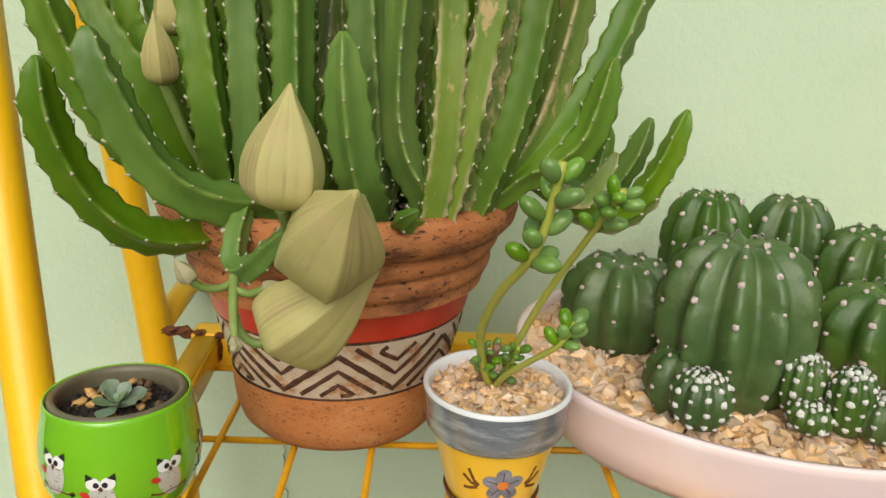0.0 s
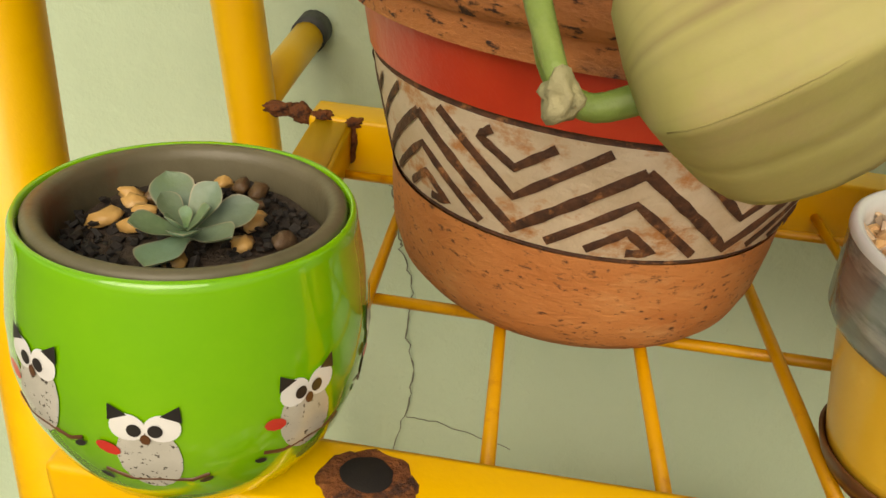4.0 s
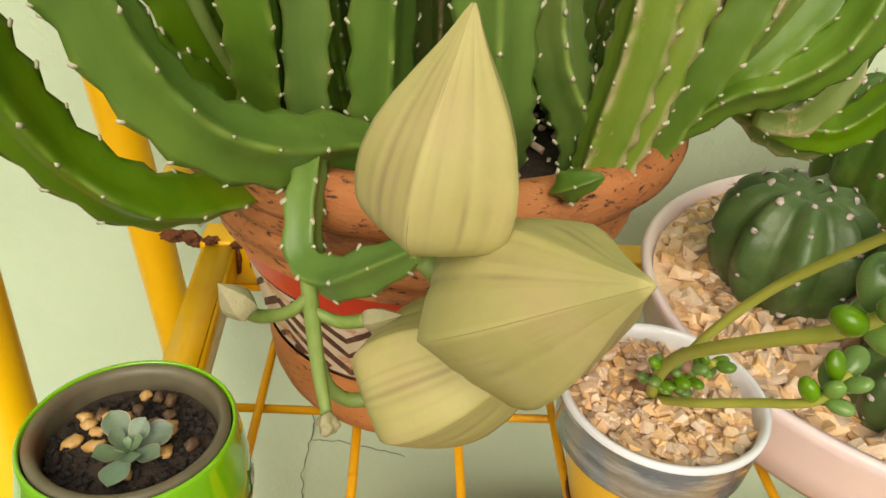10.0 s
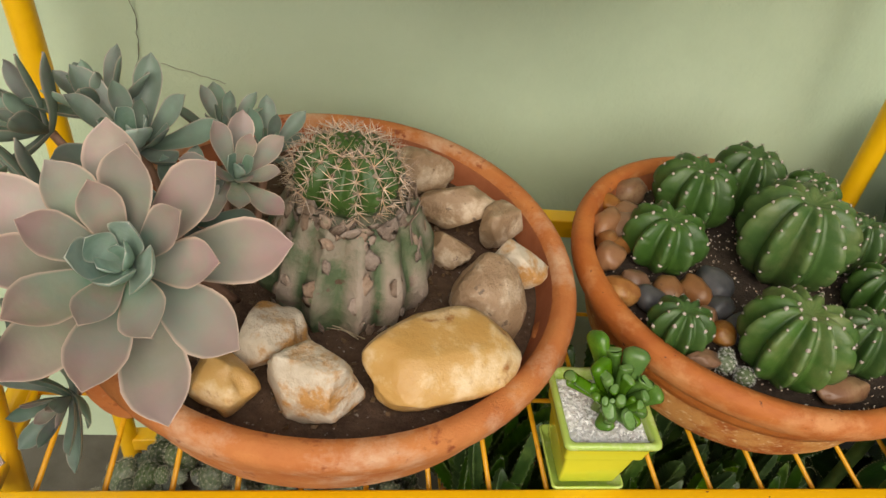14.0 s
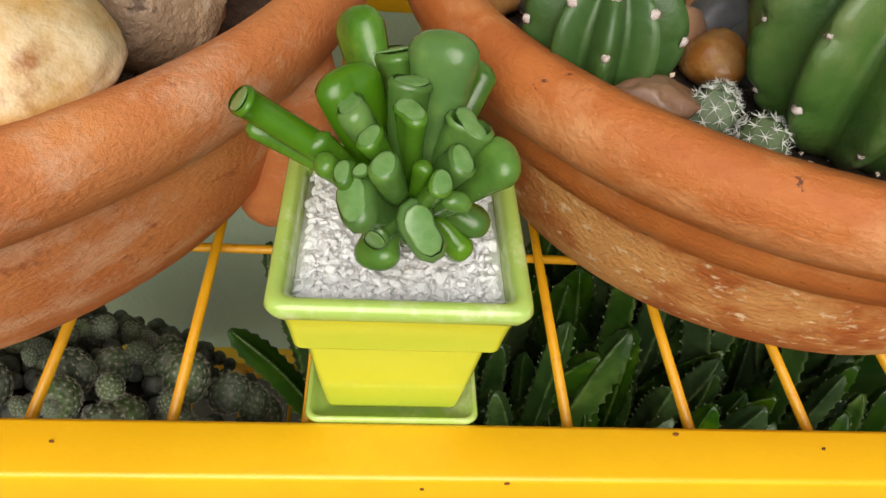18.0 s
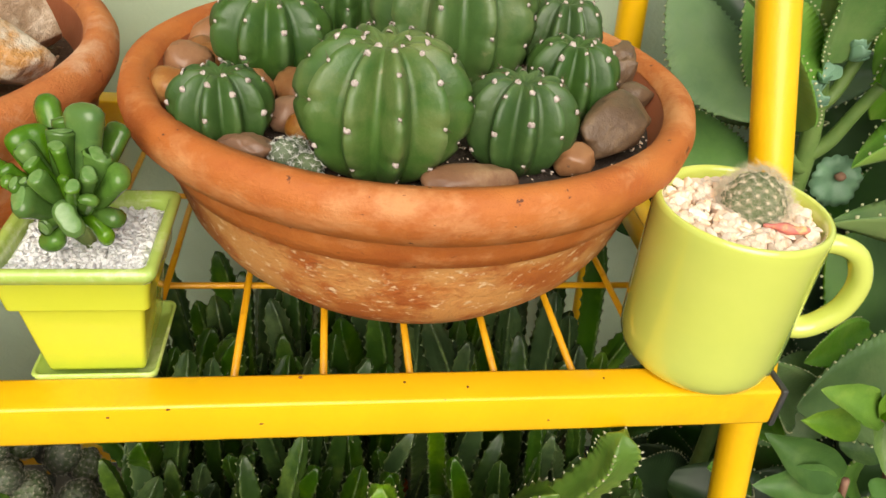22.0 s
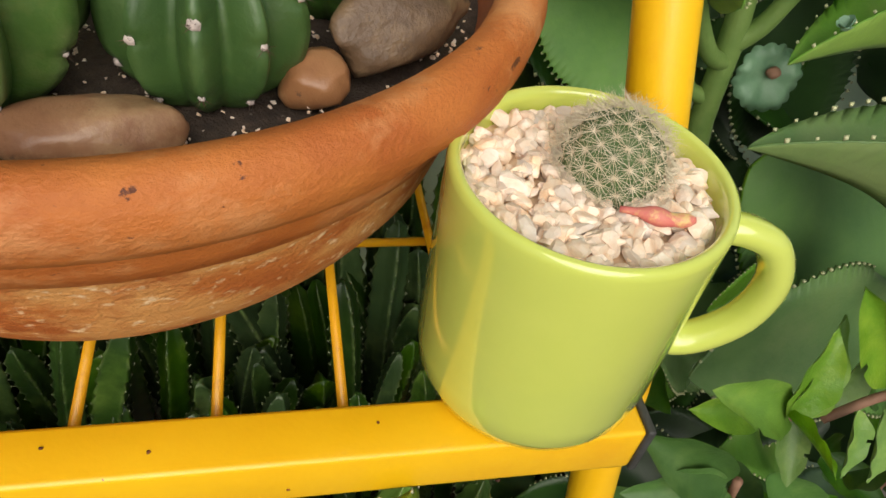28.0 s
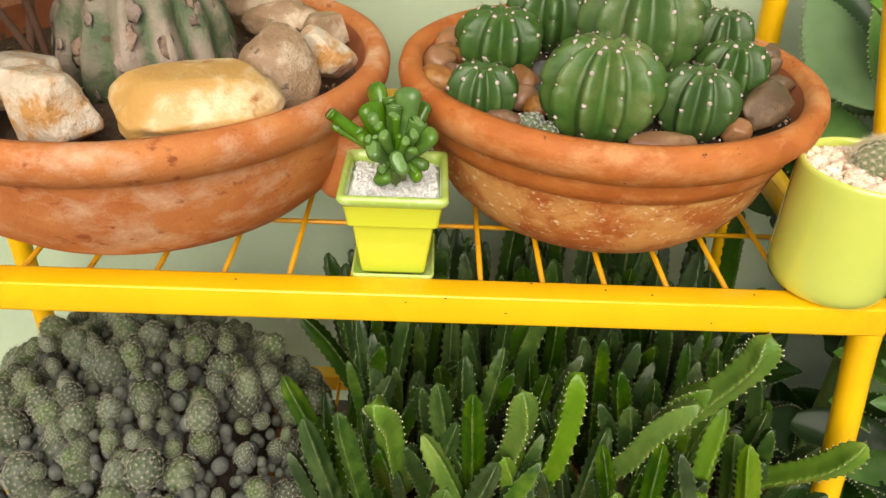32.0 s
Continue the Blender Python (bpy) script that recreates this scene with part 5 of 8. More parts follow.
def gravel(place_fn, count, size, mat, parent, seed=0, name="gravel", label="", flat=0.7, worn=False):
    """Many small stones in one mesh, chips or, if worn, many-sided grains; place_fn(rnd) gives a place."""
    rnd = random.Random(seed)
    vs, fs = [], []
    if worn:
        bm = bmesh.new()
        bmesh.ops.create_icosphere(bm, subdivisions=2, radius=1.0)
        corners = [v.co.copy() for v in bm.verts]
        quads = [tuple(v.index for v in f.verts) for f in bm.faces]
        bm.free()
    else:
        corners = [Vector((x, y, z)) for x in (-1, 1) for y in (-1, 1) for z in (-1, 1)]
        quads = ((0, 1, 3, 2), (4, 6, 7, 5), (0, 4, 5, 1), (2, 3, 7, 6), (0, 2, 6, 4), (1, 5, 7, 3))
    for i in range(count):
        p = Vector(place_fn(rnd))
        s = size * rnd.uniform(0.55, 1.25)
        rot = Euler((rnd.uniform(-0.7, 0.7), rnd.uniform(-0.7, 0.7), rnd.uniform(0, 6.3))).to_matrix()
        ax = Vector((s * rnd.uniform(0.7, 1.25), s * rnd.uniform(0.6, 1.0), s * rnd.uniform(0.45, 0.85) * (1.0 if worn else flat)))
        b = len(vs)
        cuts = [(Vector((rnd.gauss(0, 1), rnd.gauss(0, 1), rnd.gauss(0, 1))).normalized(), rnd.uniform(0.30, 0.70)) for _ in range(7)] if worn else ()
        for c in corners:
            q = c.copy()
            for nrm, lim in cuts:
                q -= nrm * max(0.0, q.dot(nrm) - lim) * 0.9
            w = (1.0, 1.0, 1.0) if worn else [rnd.uniform(0.30, 1.0) for _ in range(3)]
            vs.append(tuple(p + rot @ Vector([q[k] * ax[k] * w[k] for k in range(3)])))
        fs += [tuple(b + k for k in f) for f in quads]
    ob = part(name, (vs, fs), mat, parent, label, smooth=False)
    if not worn:
        bv = ob.modifiers.new("worn_edges", 'BEVEL')
        bv.width, bv.segments = size * 0.16, 1
    return tagged(ob, kind="stuff")


def disc_place(cx, cy, z, r, dome=0.0, sy=1.0, jitter=0.0012, hole=()):
    def fn(rnd):
        while True:
            a, q = rnd.uniform(0, 6.2832), math.sqrt(rnd.random())
            x, y = r * q * math.cos(a), r * sy * q * math.sin(a)
            if all((x - hx_) ** 2 + (y - hy_) ** 2 > hr * hr for hx_, hy_, hr in hole):
                return cx + x, cy + y, z + dome * (1 - q * q) + rnd.uniform(-jitter, jitter)
    return fn

# ---- starfish plant in the painted pot ----
stap = thing("stapelia", (0, 0, 0), "tall starfish plant with toothed green stems and balloon buds", "succulent")
stap.matrix_basis = pose(PPX, PPY, PPZ + 0.124)
SO = Vector((PPX, PPY, PPZ + 0.124))


def loc(pts):
    return [Vector(p) - SO for p in pts]


RS = 0.0094
for i, (pts, r, mat) in enumerate((
        ([(-0.085, 0.345, 0.988), (-0.093, 0.335, 0.991), (-0.108, 0.318, 0.992), (-0.122, 0.304, 0.998), (-0.136, 0.296, 1.014), (-0.143, 0.290, 1.033), (-0.146, 0.286, 1.051), (-0.145, 0.284, 1.070)], RS * 0.92, STEM),
        ([(-0.060, 0.338, 0.996), (-0.073, 0.330, 1.004), (-0.089, 0.314, 1.009), (-0.104, 0.304, 1.018), (-0.115, 0.298, 1.033), (-0.123, 0.294, 1.053), (-0.128, 0.292, 1.068), (-0.129, 0.291, 1.081)], RS * 1.08, STEM),
        ([(-0.108, 0.372, 0.990), (-0.118, 0.365, 1.002), (-0.127, 0.355, 1.011), (-0.141, 0.348, 1.027), (-0.153, 0.345, 1.046), (-0.162, 0.342, 1.068), (-0.168, 0.340, 1.089), (-0.174, 0.340, 1.12)], RS, STEM),
        ([(-0.112, 0.375, 0.990), (-0.118, 0.372, 1.007), (-0.127, 0.366, 1.031), (-0.137, 0.362, 1.053), (-0.148, 0.360, 1.073), (-0.158, 0.360, 1.092), (-0.168, 0.360, 1.13)], RS, STEM),
        ([(-0.110, 0.390, 0.990), (-0.115, 0.385, 1.002), (-0.124, 0.380, 1.024), (-0.136, 0.375, 1.052), (-0.143, 0.372, 1.075), (-0.147, 0.370, 1.091), (-0.154, 0.370, 1.14)], RS, STEM),
        ([(-0.098, 0.356, 0.990), (-0.098, 0.348, 1.012), (-0.098, 0.338, 1.039), (-0.100, 0.335, 1.066), (-0.102, 0.335, 1.092), (-0.103, 0.335, 1.14)], RS * 1.0, STEM),
        ([(-0.086, 0.358, 0.990), (-0.086, 0.352, 1.011), (-0.085, 0.346, 1.056), (-0.085, 0.345, 1.093), (-0.085, 0.345, 1.14)], RS, STEM),
        ([(-0.063, 0.358, 0.990), (-0.063, 0.352, 1.006), (-0.063, 0.348, 1.057), (-0.063, 0.350, 1.094), (-0.064, 0.352, 1.15)], RS * 1.08, STEM),
        ([(-0.026, 0.343, 0.992), (-0.028, 0.335, 1.006), (-0.031, 0.325, 1.019), (-0.034, 0.320, 1.039), (-0.036, 0.318, 1.061), (-0.037, 0.318, 1.082)], RS * 1.12, STEM),
        ([(-0.025, 0.355, 0.990), (-0.026, 0.350, 1.019), (-0.028, 0.346, 1.059), (-0.030, 0.346, 1.095), (-0.031, 0.346, 1.15)], RS, STEM),
        ([(0.001, 0.347, 0.992), (-0.003, 0.345, 1.010), (-0.012, 0.345, 1.027), (-0.016, 0.348, 1.046), (-0.016, 0.350, 1.071), (-0.014, 0.350, 1.096), (-0.011, 0.350, 1.14)], RS, STEM),
        ([(0.002, 0.385, 0.990), (0.000, 0.385, 1.010), (-0.005, 0.385, 1.056), (-0.007, 0.385, 1.096), (-0.009, 0.385, 1.15)], RS, STEM),
        ([(0.000, 0.335, 0.992), (0.003, 0.335, 1.009), (0.006, 0.333, 1.036), (0.007, 0.333, 1.061), (0.007, 0.335, 1.096), (0.007, 0.335, 1.14)], RS * 0.95, STEM_DRY),
        ([(0.006, 0.336, 0.992), (0.011, 0.336, 1.014), (0.016, 0.336, 1.041), (0.021, 0.338, 1.069), (0.025, 0.340, 1.097), (0.029, 0.344, 1.14)], RS * 0.92, STEM_DRY),
        ([(0.014, 0.352, 0.992), (0.019, 0.352, 1.013), (0.024, 0.352, 1.034), (0.030, 0.354, 1.063), (0.034, 0.356, 1.098), (0.038, 0.356, 1.14)], RS, STEM_DRY),
        ([(0.022, 0.350, 0.994), (0.029, 0.348, 1.017), (0.037, 0.345, 1.041), (0.043, 0.345, 1.069), (0.047, 0.346, 1.098), (0.053, 0.348, 1.14)], RS * 0.96, STEM),
        ([(0.024, 0.364, 0.992), (0.037, 0.362, 1.015), (0.050, 0.360, 1.039), (0.059, 0.360, 1.069), (0.065, 0.360, 1.099), (0.072, 0.362, 1.14)], RS * 0.95, STEM_DRY),
        ([(0.026, 0.364, 0.996), (0.043, 0.362, 1.018), (0.055, 0.360, 1.029), (0.069, 0.360, 1.049), (0.082, 0.362, 1.072), (0.093, 0.366, 1.100), (0.106, 0.370, 1.14)], RS * 0.95, STEM),
        ([(0.028, 0.362, 0.998), (0.047, 0.358, 1.017), (0.060, 0.353, 1.024), (0.072, 0.350, 1.036), (0.078, 0.350, 1.053), (0.082, 0.350, 1.075)], RS * 0.90, STEM),
        ([(0.065, 0.375, 1.004), (0.078, 0.372, 1.004), (0.086, 0.370, 1.014), (0.093, 0.370, 1.028)], RS * 0.78, STEM_DRY),
        ([(0.056, 0.385, 1.008), (0.081, 0.385, 0.997), (0.100, 0.383, 0.995), (0.112, 0.380, 1.007), (0.121, 0.377, 1.025), (0.127, 0.374, 1.050)], RS * 0.80, STEM),
        ([(0.058, 0.395, 1.008), (0.084, 0.402, 0.999), (0.099, 0.402, 1.004), (0.110, 0.402, 1.020), (0.117, 0.402, 1.042)], RS * 0.80, STEM),
        ([(0.058, 0.400, 1.007), (0.079, 0.410, 0.997), (0.093, 0.412, 1.011), (0.097, 0.414, 1.037)], RS * 0.78, STEM),
        ([(0.060, 0.392, 1.006), (0.082, 0.396, 0.990), (0.100, 0.396, 0.986), (0.116, 0.394, 0.998), (0.124, 0.392, 1.014)], RS * 0.76, STEM_DRY),
        ([(-0.0790, 0.322, 1.009), (-0.0800, 0.313, 1.0030), (-0.0805, 0.303, 0.9955), (-0.0785, 0.2945, 0.9875), (-0.0700, 0.2840, 0.9905), (-0.0600, 0.2750, 1.0010), (-0.0505, 0.2675, 1.0120)], RS * 0.60, STEM),
        ([(0.000, 0.335, 0.996), (-0.006, 0.322, 1.000), (-0.012, 0.312, 1.004), (-0.004, 0.306, 1.011)], RS * 0.52, STEM))):
    add_stem(stap, loc(pts), r, i, mat)
part("woody_runner", tube(smooth_line(loc([(0.012, 0.360, 0.998), (0.023, 0.362, 1.006), (0.040, 0.375, 1.010), (0.058, 0.386, 1.008), (0.075, 0.394, 1.000), (0.092, 0.398, 0.994)]), 18), [0.0066, 0.0064, 0.0066, 0.0062, 0.0058, 0.0061, 0.0056, 0.0058, 0.0054, 0.0050, 0.0052, 0.0050, 0.0048, 0.0046, 0.0048, 0.0044, 0.0042, 0.0038, 0.0030], 12), WOODRUN, stap, "pale corky old stem hanging over the rim")
rnd = random.Random(5)
for i in range(30):
    a = rnd.uniform(0, 6.283)
    q = 0.058 * math.sqrt(rnd.random())
    bx, by = PPX + 0.008 + q * math.cos(a), PPY + 0.012 + 0.60 * q * math.sin(a)
    ox, oy = (bx - PPX) * rnd.uniform(0.5, 1.2) + rnd.uniform(-0.012, 0.012), (by - PPY - 0.01) * rnd.uniform(0.2, 0.9)
    h = rnd.uniform(0.12, 0.20)
    add_stem(stap, loc([(bx, by, 0.988), (bx + ox * 0.35, by + oy * 0.35, 0.988 + h * 0.3), (bx + ox * 0.7, by + oy * 0.7, 0.988 + h * 0.65), (bx + ox, by + oy, 0.988 + h)]), RS * rnd.uniform(0.85, 1.05), 40 + i, STEM if rnd.random() < 0.75 else STEM_DRY)
for i in range(12):
    bx, by = rnd.uniform(-0.112, -0.085), rnd.uniform(0.375, 0.425)
    ox, oy = rnd.uniform(-0.058, -0.020), rnd.uniform(-0.01, 0.03)
    h = rnd.uniform(0.13, 0.20)
    add_stem(stap, loc([(bx, by, 0.988), (bx + ox * 0.45, by + oy * 0.35, 0.988 + h * 0.25), (bx + ox * 0.8, by + oy * 0.7, 0.988 + h * 0.6), (bx + ox, by + oy, 0.988 + h)]), RS * rnd.uniform(0.85, 1.05), 80 + i)
for base, tip, w, roll in (((-0.0499, 0.2490, 1.0250), (-0.0465, 0.2527, 1.0665), 0.0305, 0.9), ((-0.0378, 0.2600, 1.0015), (-0.0208, 0.2190, 1.0390), 0.0390, 0.35), ((-0.0580, 0.2700, 0.9665), (-0.0165, 0.2592, 1.0010), 0.0385, 0.2)):
    balloon_bud([a - b for a, b in zip(base, SO)], [a - b for a, b in zip(tip, SO)], w, stap, roll)
balloon_bud(Vector((-0.121, 0.345, 1.055)) - SO, Vector((-0.122, 0.342, 1.087)) - SO, 0.0165, stap, 0.3)
balloon_bud(Vector((-0.121, 0.360, 1.076)) - SO, Vector((-0.120, 0.360, 1.110)) - SO, 0.0170, stap, 0.8)
for pts, r0, r1 in (([(-0.0785, 0.2945, 0.9880), (-0.0775, 0.2880, 0.9860), (-0.0735, 0.2700, 0.9770), (-0.0700, 0.2580, 0.9710)], 0.0026, 0.0014),
                    ([(-0.0765, 0.2850, 0.9845), (-0.0810, 0.2800, 0.9830), (-0.0865, 0.2750, 0.9850), (-0.0895, 0.2715, 0.9890)], 0.0016, 0.0017),
                    ([(-0.0755, 0.2810, 0.9825), (-0.0700, 0.2790, 0.9815), (-0.0660, 0.2770, 0.9830), (-0.0625, 0.2755, 0.9850)], 0.0015, 0.0018),
                    ([(-0.0735, 0.2710, 0.9775), (-0.0705, 0.2690, 0.9690), (-0.0650, 0.2695, 0.9645), (-0.0575, 0.2700, 0.9668)], 0.0014, 0.0022),
                    ([(-0.0515, 0.2685, 1.0110), (-0.0505, 0.2600, 1.0190), (-0.0499, 0.2500, 1.0255)], 0.0022, 0.0027),
                    ([(-0.0525, 0.2690, 1.0100), (-0.0490, 0.2690, 1.0060), (-0.0380, 0.2602, 1.0015)], 0.0022, 0.0030),
                    ([(-0.108, 0.365, 1.006), (-0.114, 0.355, 1.027), (-0.118, 0.350, 1.043), (-0.121, 0.345, 1.056)], 0.0020, 0.0026)):
    line = smooth_line(loc(pts), 14)
    part("flower_stalk", tube(line, [r0 + (r1 - r0) * i / 14 for i in range(15)], 10), STALK, stap, "pale green flower stalk")
part("bud_scar", pebble_form((0.0022, 0.0021, 0.0028), 3.3, 3, 0.7), DRYBUD, stap, m=pose(*(Vector((-0.0696, 0.2565, 0.9700)) - SO)))
balloon_bud(Vector((-0.0893, 0.2720, 0.9885)) - SO, Vector((-0.0945, 0.2690, 0.9985)) - SO, 0.0080, stap, 0.0, DRYBUD)
balloon_bud(Vector((-0.0630, 0.2755, 0.9848)) - SO, Vector((-0.0540, 0.2730, 0.9890)) - SO, 0.0060, stap, 0.0, DRYBUD)
gravel(disc_place(PPX, PPY, PPZ + 0.1245, 0.076, 0.002), 200, 0.0034, GRAVEL_PINK, None, 3)
tagged(bpy.data.objects["gravel"], "pale gravel on the soil of the painted pot", "gravel")

# ---- small rosette in the green pot ----
MINI_M = leaf_mesh("leaf", MINI, W=0.62, T=0.09, curl=0.06, cup=0.30, n=22, m=10)
rosette("succulent", (OX + 0.0015, OY - 0.0035, OZ + 0.0512), (0.05, -0.28, 1), 0.0138, 11, [MINI_M], "tiny grey-green rosette succulent in dark soil", 4, 1.25)
g = gravel(disc_place(OX, OY, OZ + 0.0488, 0.0226, 0.0008, jitter=0.0010), 620, 0.0012, GRAVEL_FINE, None, 5, "soil_crumbs")
tagged(g, "dark bark and charcoal crumbs in the green pot", "soil")
rnd = random.Random(8)
for i in range(22):
    a, q = rnd.uniform(0, 6.28), rnd.uniform(0.009, 0.020)
    if math.sin(a) < -0.2 and rnd.random() < 0.6:
        a = -a
    tagged(part("pebble", pebble_form((0.0028 * rnd.uniform(0.7, 1.3), 0.0019, 0.0015), i + 2.2, 2, 0.6), STONE_BROWN if i % 3 == 0 else STONE_OCHRE, m=pose(OX + q * math.cos(a), OY + q * math.sin(a), OZ + 0.0502, 10, 14, rnd.uniform(0, 360))),
           "small orange-tan pebble in the green pot", "pebble", "pebbles in the green pot")

# ---- string-of-beads sedum in the yellow pot ----
gravel(disc_place(YX, YY, YZ + 0.0555, 0.0302, 0.0022), 420, 0.0032, GRAVEL_TAN, None, 9)
tagged(bpy.data.objects["gravel.001"], "tan stone chips filling the yellow pot", "gravel")
part("filling", lathe([(0.0, 0.0552), (0.0315, 0.0538)], 40), GRAVEL_TAN, ypot)
sed = thing("sedum", (YX, YY, YZ + 0.055), "leggy sedum with glossy green bead leaves on pale stems", "succulent")
YO = Vector((YX, YY, YZ + 0.055))
BEAD_M = bpy.data.meshes.new("leaf")
_b = bmesh.new()
bmesh.ops.create_icosphere(_b, subdivisions=3, radius=1.0)
for v in _b.verts:
    v.co = Vector((v.co.x * 0.36 * (1 + 0.16 * v.co.y), 0.55 + v.co.y * 0.55, v.co.z * 0.30))
_b.to_mesh(BEAD_M)
_b.free()
BEAD_M.polygons.foreach_set("use_smooth", [True] * len(BEAD_M.polygons))
BEAD_M.materials.append(BEAD)


def bead(p, d, s):
    m = Matrix.Translation(Vector(p) - YO) @ Vector(d).normalized().to_track_quat('Y', 'Z').to_matrix().to_4x4() @ Matrix.Scale(s, 4)
    share("leaf", BEAD_M, sed, m)


def sedum_stem(pts, r, mat, seed, clusters):
    rnd_ = random.Random(seed)
    line = smooth_line(pts, 24)
    part("stem", tube([p - YO for p in line], [r * (1 - 0.25 * i / 24) for i in range(25)], 10), mat, sed)
    for u0, u1, n, s0, s1 in clusters:
        for k in range(n):
            u = u0 + (u1 - u0) * (k + 0.5) / n
            i = min(23, int(u * 24))
            p, d = line[i], (line[i + 1] - line[i]).normalized()
            a = k * 2.4 + rnd_.uniform(-0.3, 0.3)
            t1 = d.orthogonal().normalized()
            out = t1 * math.cos(a) + d.cross(t1) * math.sin(a)
            lift = 0.35 + 1.0 * (u - u0) / max(1e-3, u1 - u0)
            bead(p + out * r * 0.6, out + d * lift, (s0 + (s1 - s0) * rnd_.random()))


sedum_stem([(0.0330, 0.3190, 0.9220), (0.0275, 0.3080, 0.940), (0.0245, 0.2920, 0.964), (0.0290, 0.2680, 0.990), (0.0355, 0.2530, 1.006), (0.0400, 0.2460, 1.020), (0.0440, 0.2420, 1.046)], 0.0021, SEDUMSTEM, 1, [(0.66, 0.86, 6, 0.0095, 0.0120), (0.86, 1.0, 6, 0.0085, 0.0110), (0.14, 0.30, 7, 0.0045, 0.0065)])
sedum_stem([(0.0360, 0.3210, 0.9220), (0.0440, 0.3200, 0.946), (0.0540, 0.3110, 0.974), (0.0640, 0.2940, 1.002), (0.0690, 0.2820, 1.018), (0.0726, 0.2713, 1.0304)], 0.0018, SEDUMSTEM, 2, [(0.68, 0.88, 5, 0.0080, 0.0105), (0.88, 1.0, 6, 0.0075, 0.0095)])
sedum_stem([(0.0335, 0.3170, 0.9230), (0.0370, 0.2990, 0.9395), (0.0460, 0.2850, 0.954), (0.0541, 0.2740, 0.966), (0.0600, 0.2740, 0.976)], 0.0016, SEDUMSTEM, 3, [(0.74, 1.0, 9, 0.0065, 0.0095)])
sedum_stem([(0.0270, 0.3230, 0.922), (0.0300, 0.3130, 0.936), (0.0330, 0.3020, 0.952)], 0.0024, WOODSTEM, 4, [(0.35, 1.0, 11, 0.0042, 0.0064)])
sedum_stem([(0.0350, 0.3200, 0.924), (0.0400, 0.3130, 0.938), (0.0430, 0.3060, 0.950)], 0.0016, SEDUMSTEM, 5, [(0.1, 1.0, 16, 0.0042, 0.0064)])

# ---- ball cacti in the pink planter ----
part("bed", lathe([(0.0, 0.0355), (0.1475, 0.035)], 64, KX, K), GRAVEL_TAN, planter)
gravel(disc_place(PX, PY, PZ + 0.0365, 0.143 * KX, 0.003, K / KX), 2300, 0.0058, GRAVEL_TAN, None, 12)
tagged(bpy.data.objects["gravel.002"], "angular tan stone chips filling the pink planter", "gravel")
PB = PZ + 0.030
BIGC = dict(gap=0.0215, areole=0.0019, depth=0.31)
ribbed_cactus((0.1120, 0.4000, PB), 0.0350, 0.060, 9, CACTUS_MID, "dark green ribbed ball cactus with white woolly spots", 1, **BIGC)
ribbed_cactus((0.1512, 0.3380, PB), 0.0395, 0.091, 11, CACTUS_MID, "large dark green ribbed cactus with white woolly spots", 2, top=0.06, **BIGC)
ribbed_cactus((0.1820, 0.4700, PB), 0.0295, 0.085, 9, CACTUS_MID, "dark green ribbed cactus beside its twin head", 3, **BIGC)
ribbed_cactus((0.2350, 0.4680, PB), 0.0295, 0.084, 9, CACTUS_MID, "dark green ribbed cactus with faint corky scar", 4, **BIGC)
ribbed_cactus((0.2440, 0.3640, PB), 0.0375, 0.059, 10, CACTUS_MID, "dark green ribbed cactus near the planter's edge", 5, **BIGC)
ribbed_cactus((0.2700, 0.4280, PB), 0.0360, 0.074, 10, CACTUS_MID, "dark green ribbed cactus among planter gravel", 6, **BIGC)
ribbed_cactus((0.3060, 0.3760, PB), 0.0310, 0.058, 10, CACTUS_MID, "dark green ribbed cactus at the planter's end", 16, **BIGC)
ribbed_cactus((0.1255, 0.3260, PB), 0.0190, 0.038, 8, CACTUS_MID, "small dark offset cactus at a larger cactus's foot", 7, gap=0.0110, areole=0.0013)
for i, (x, y, r, h) in enumerate(((0.1260, 0.3010, 0.0142, 0.0270), (0.1766, 0.3120, 0.0115, 0.0330), (0.1760, 0.3000, 0.0105, 0.0150), (0.1920, 0.2980, 0.0105, 0.0330), (0.2040, 0.2930, 0.0120, 0.0230))):
    ribbed_cactus((x, y, PB + 0.010), r, h, 11, CACTUS_MID, "small round cactus covered with white wool dots", 20 + i, areole=0.0017, gap=0.0070, depth=0.18, top=0.03, spines=5, wool=SPINE_WHITE)

# ---- wide clay bowl with succulents ----
GZ = AZ + 0.092


def stone(x, y, z, size, mat, seed, label, turn=0.0, tilt=0.0, rough=0.25, flat=0.5, group="stones in the wide bowl"):
    return tagged(part("stone", pebble_form([s * 1.14 for s in size], seed, 4, rough, min(0.92, flat + 0.22)), mat, m=pose(x, y, z, tilt, 0, turn)), label, "stone", group)


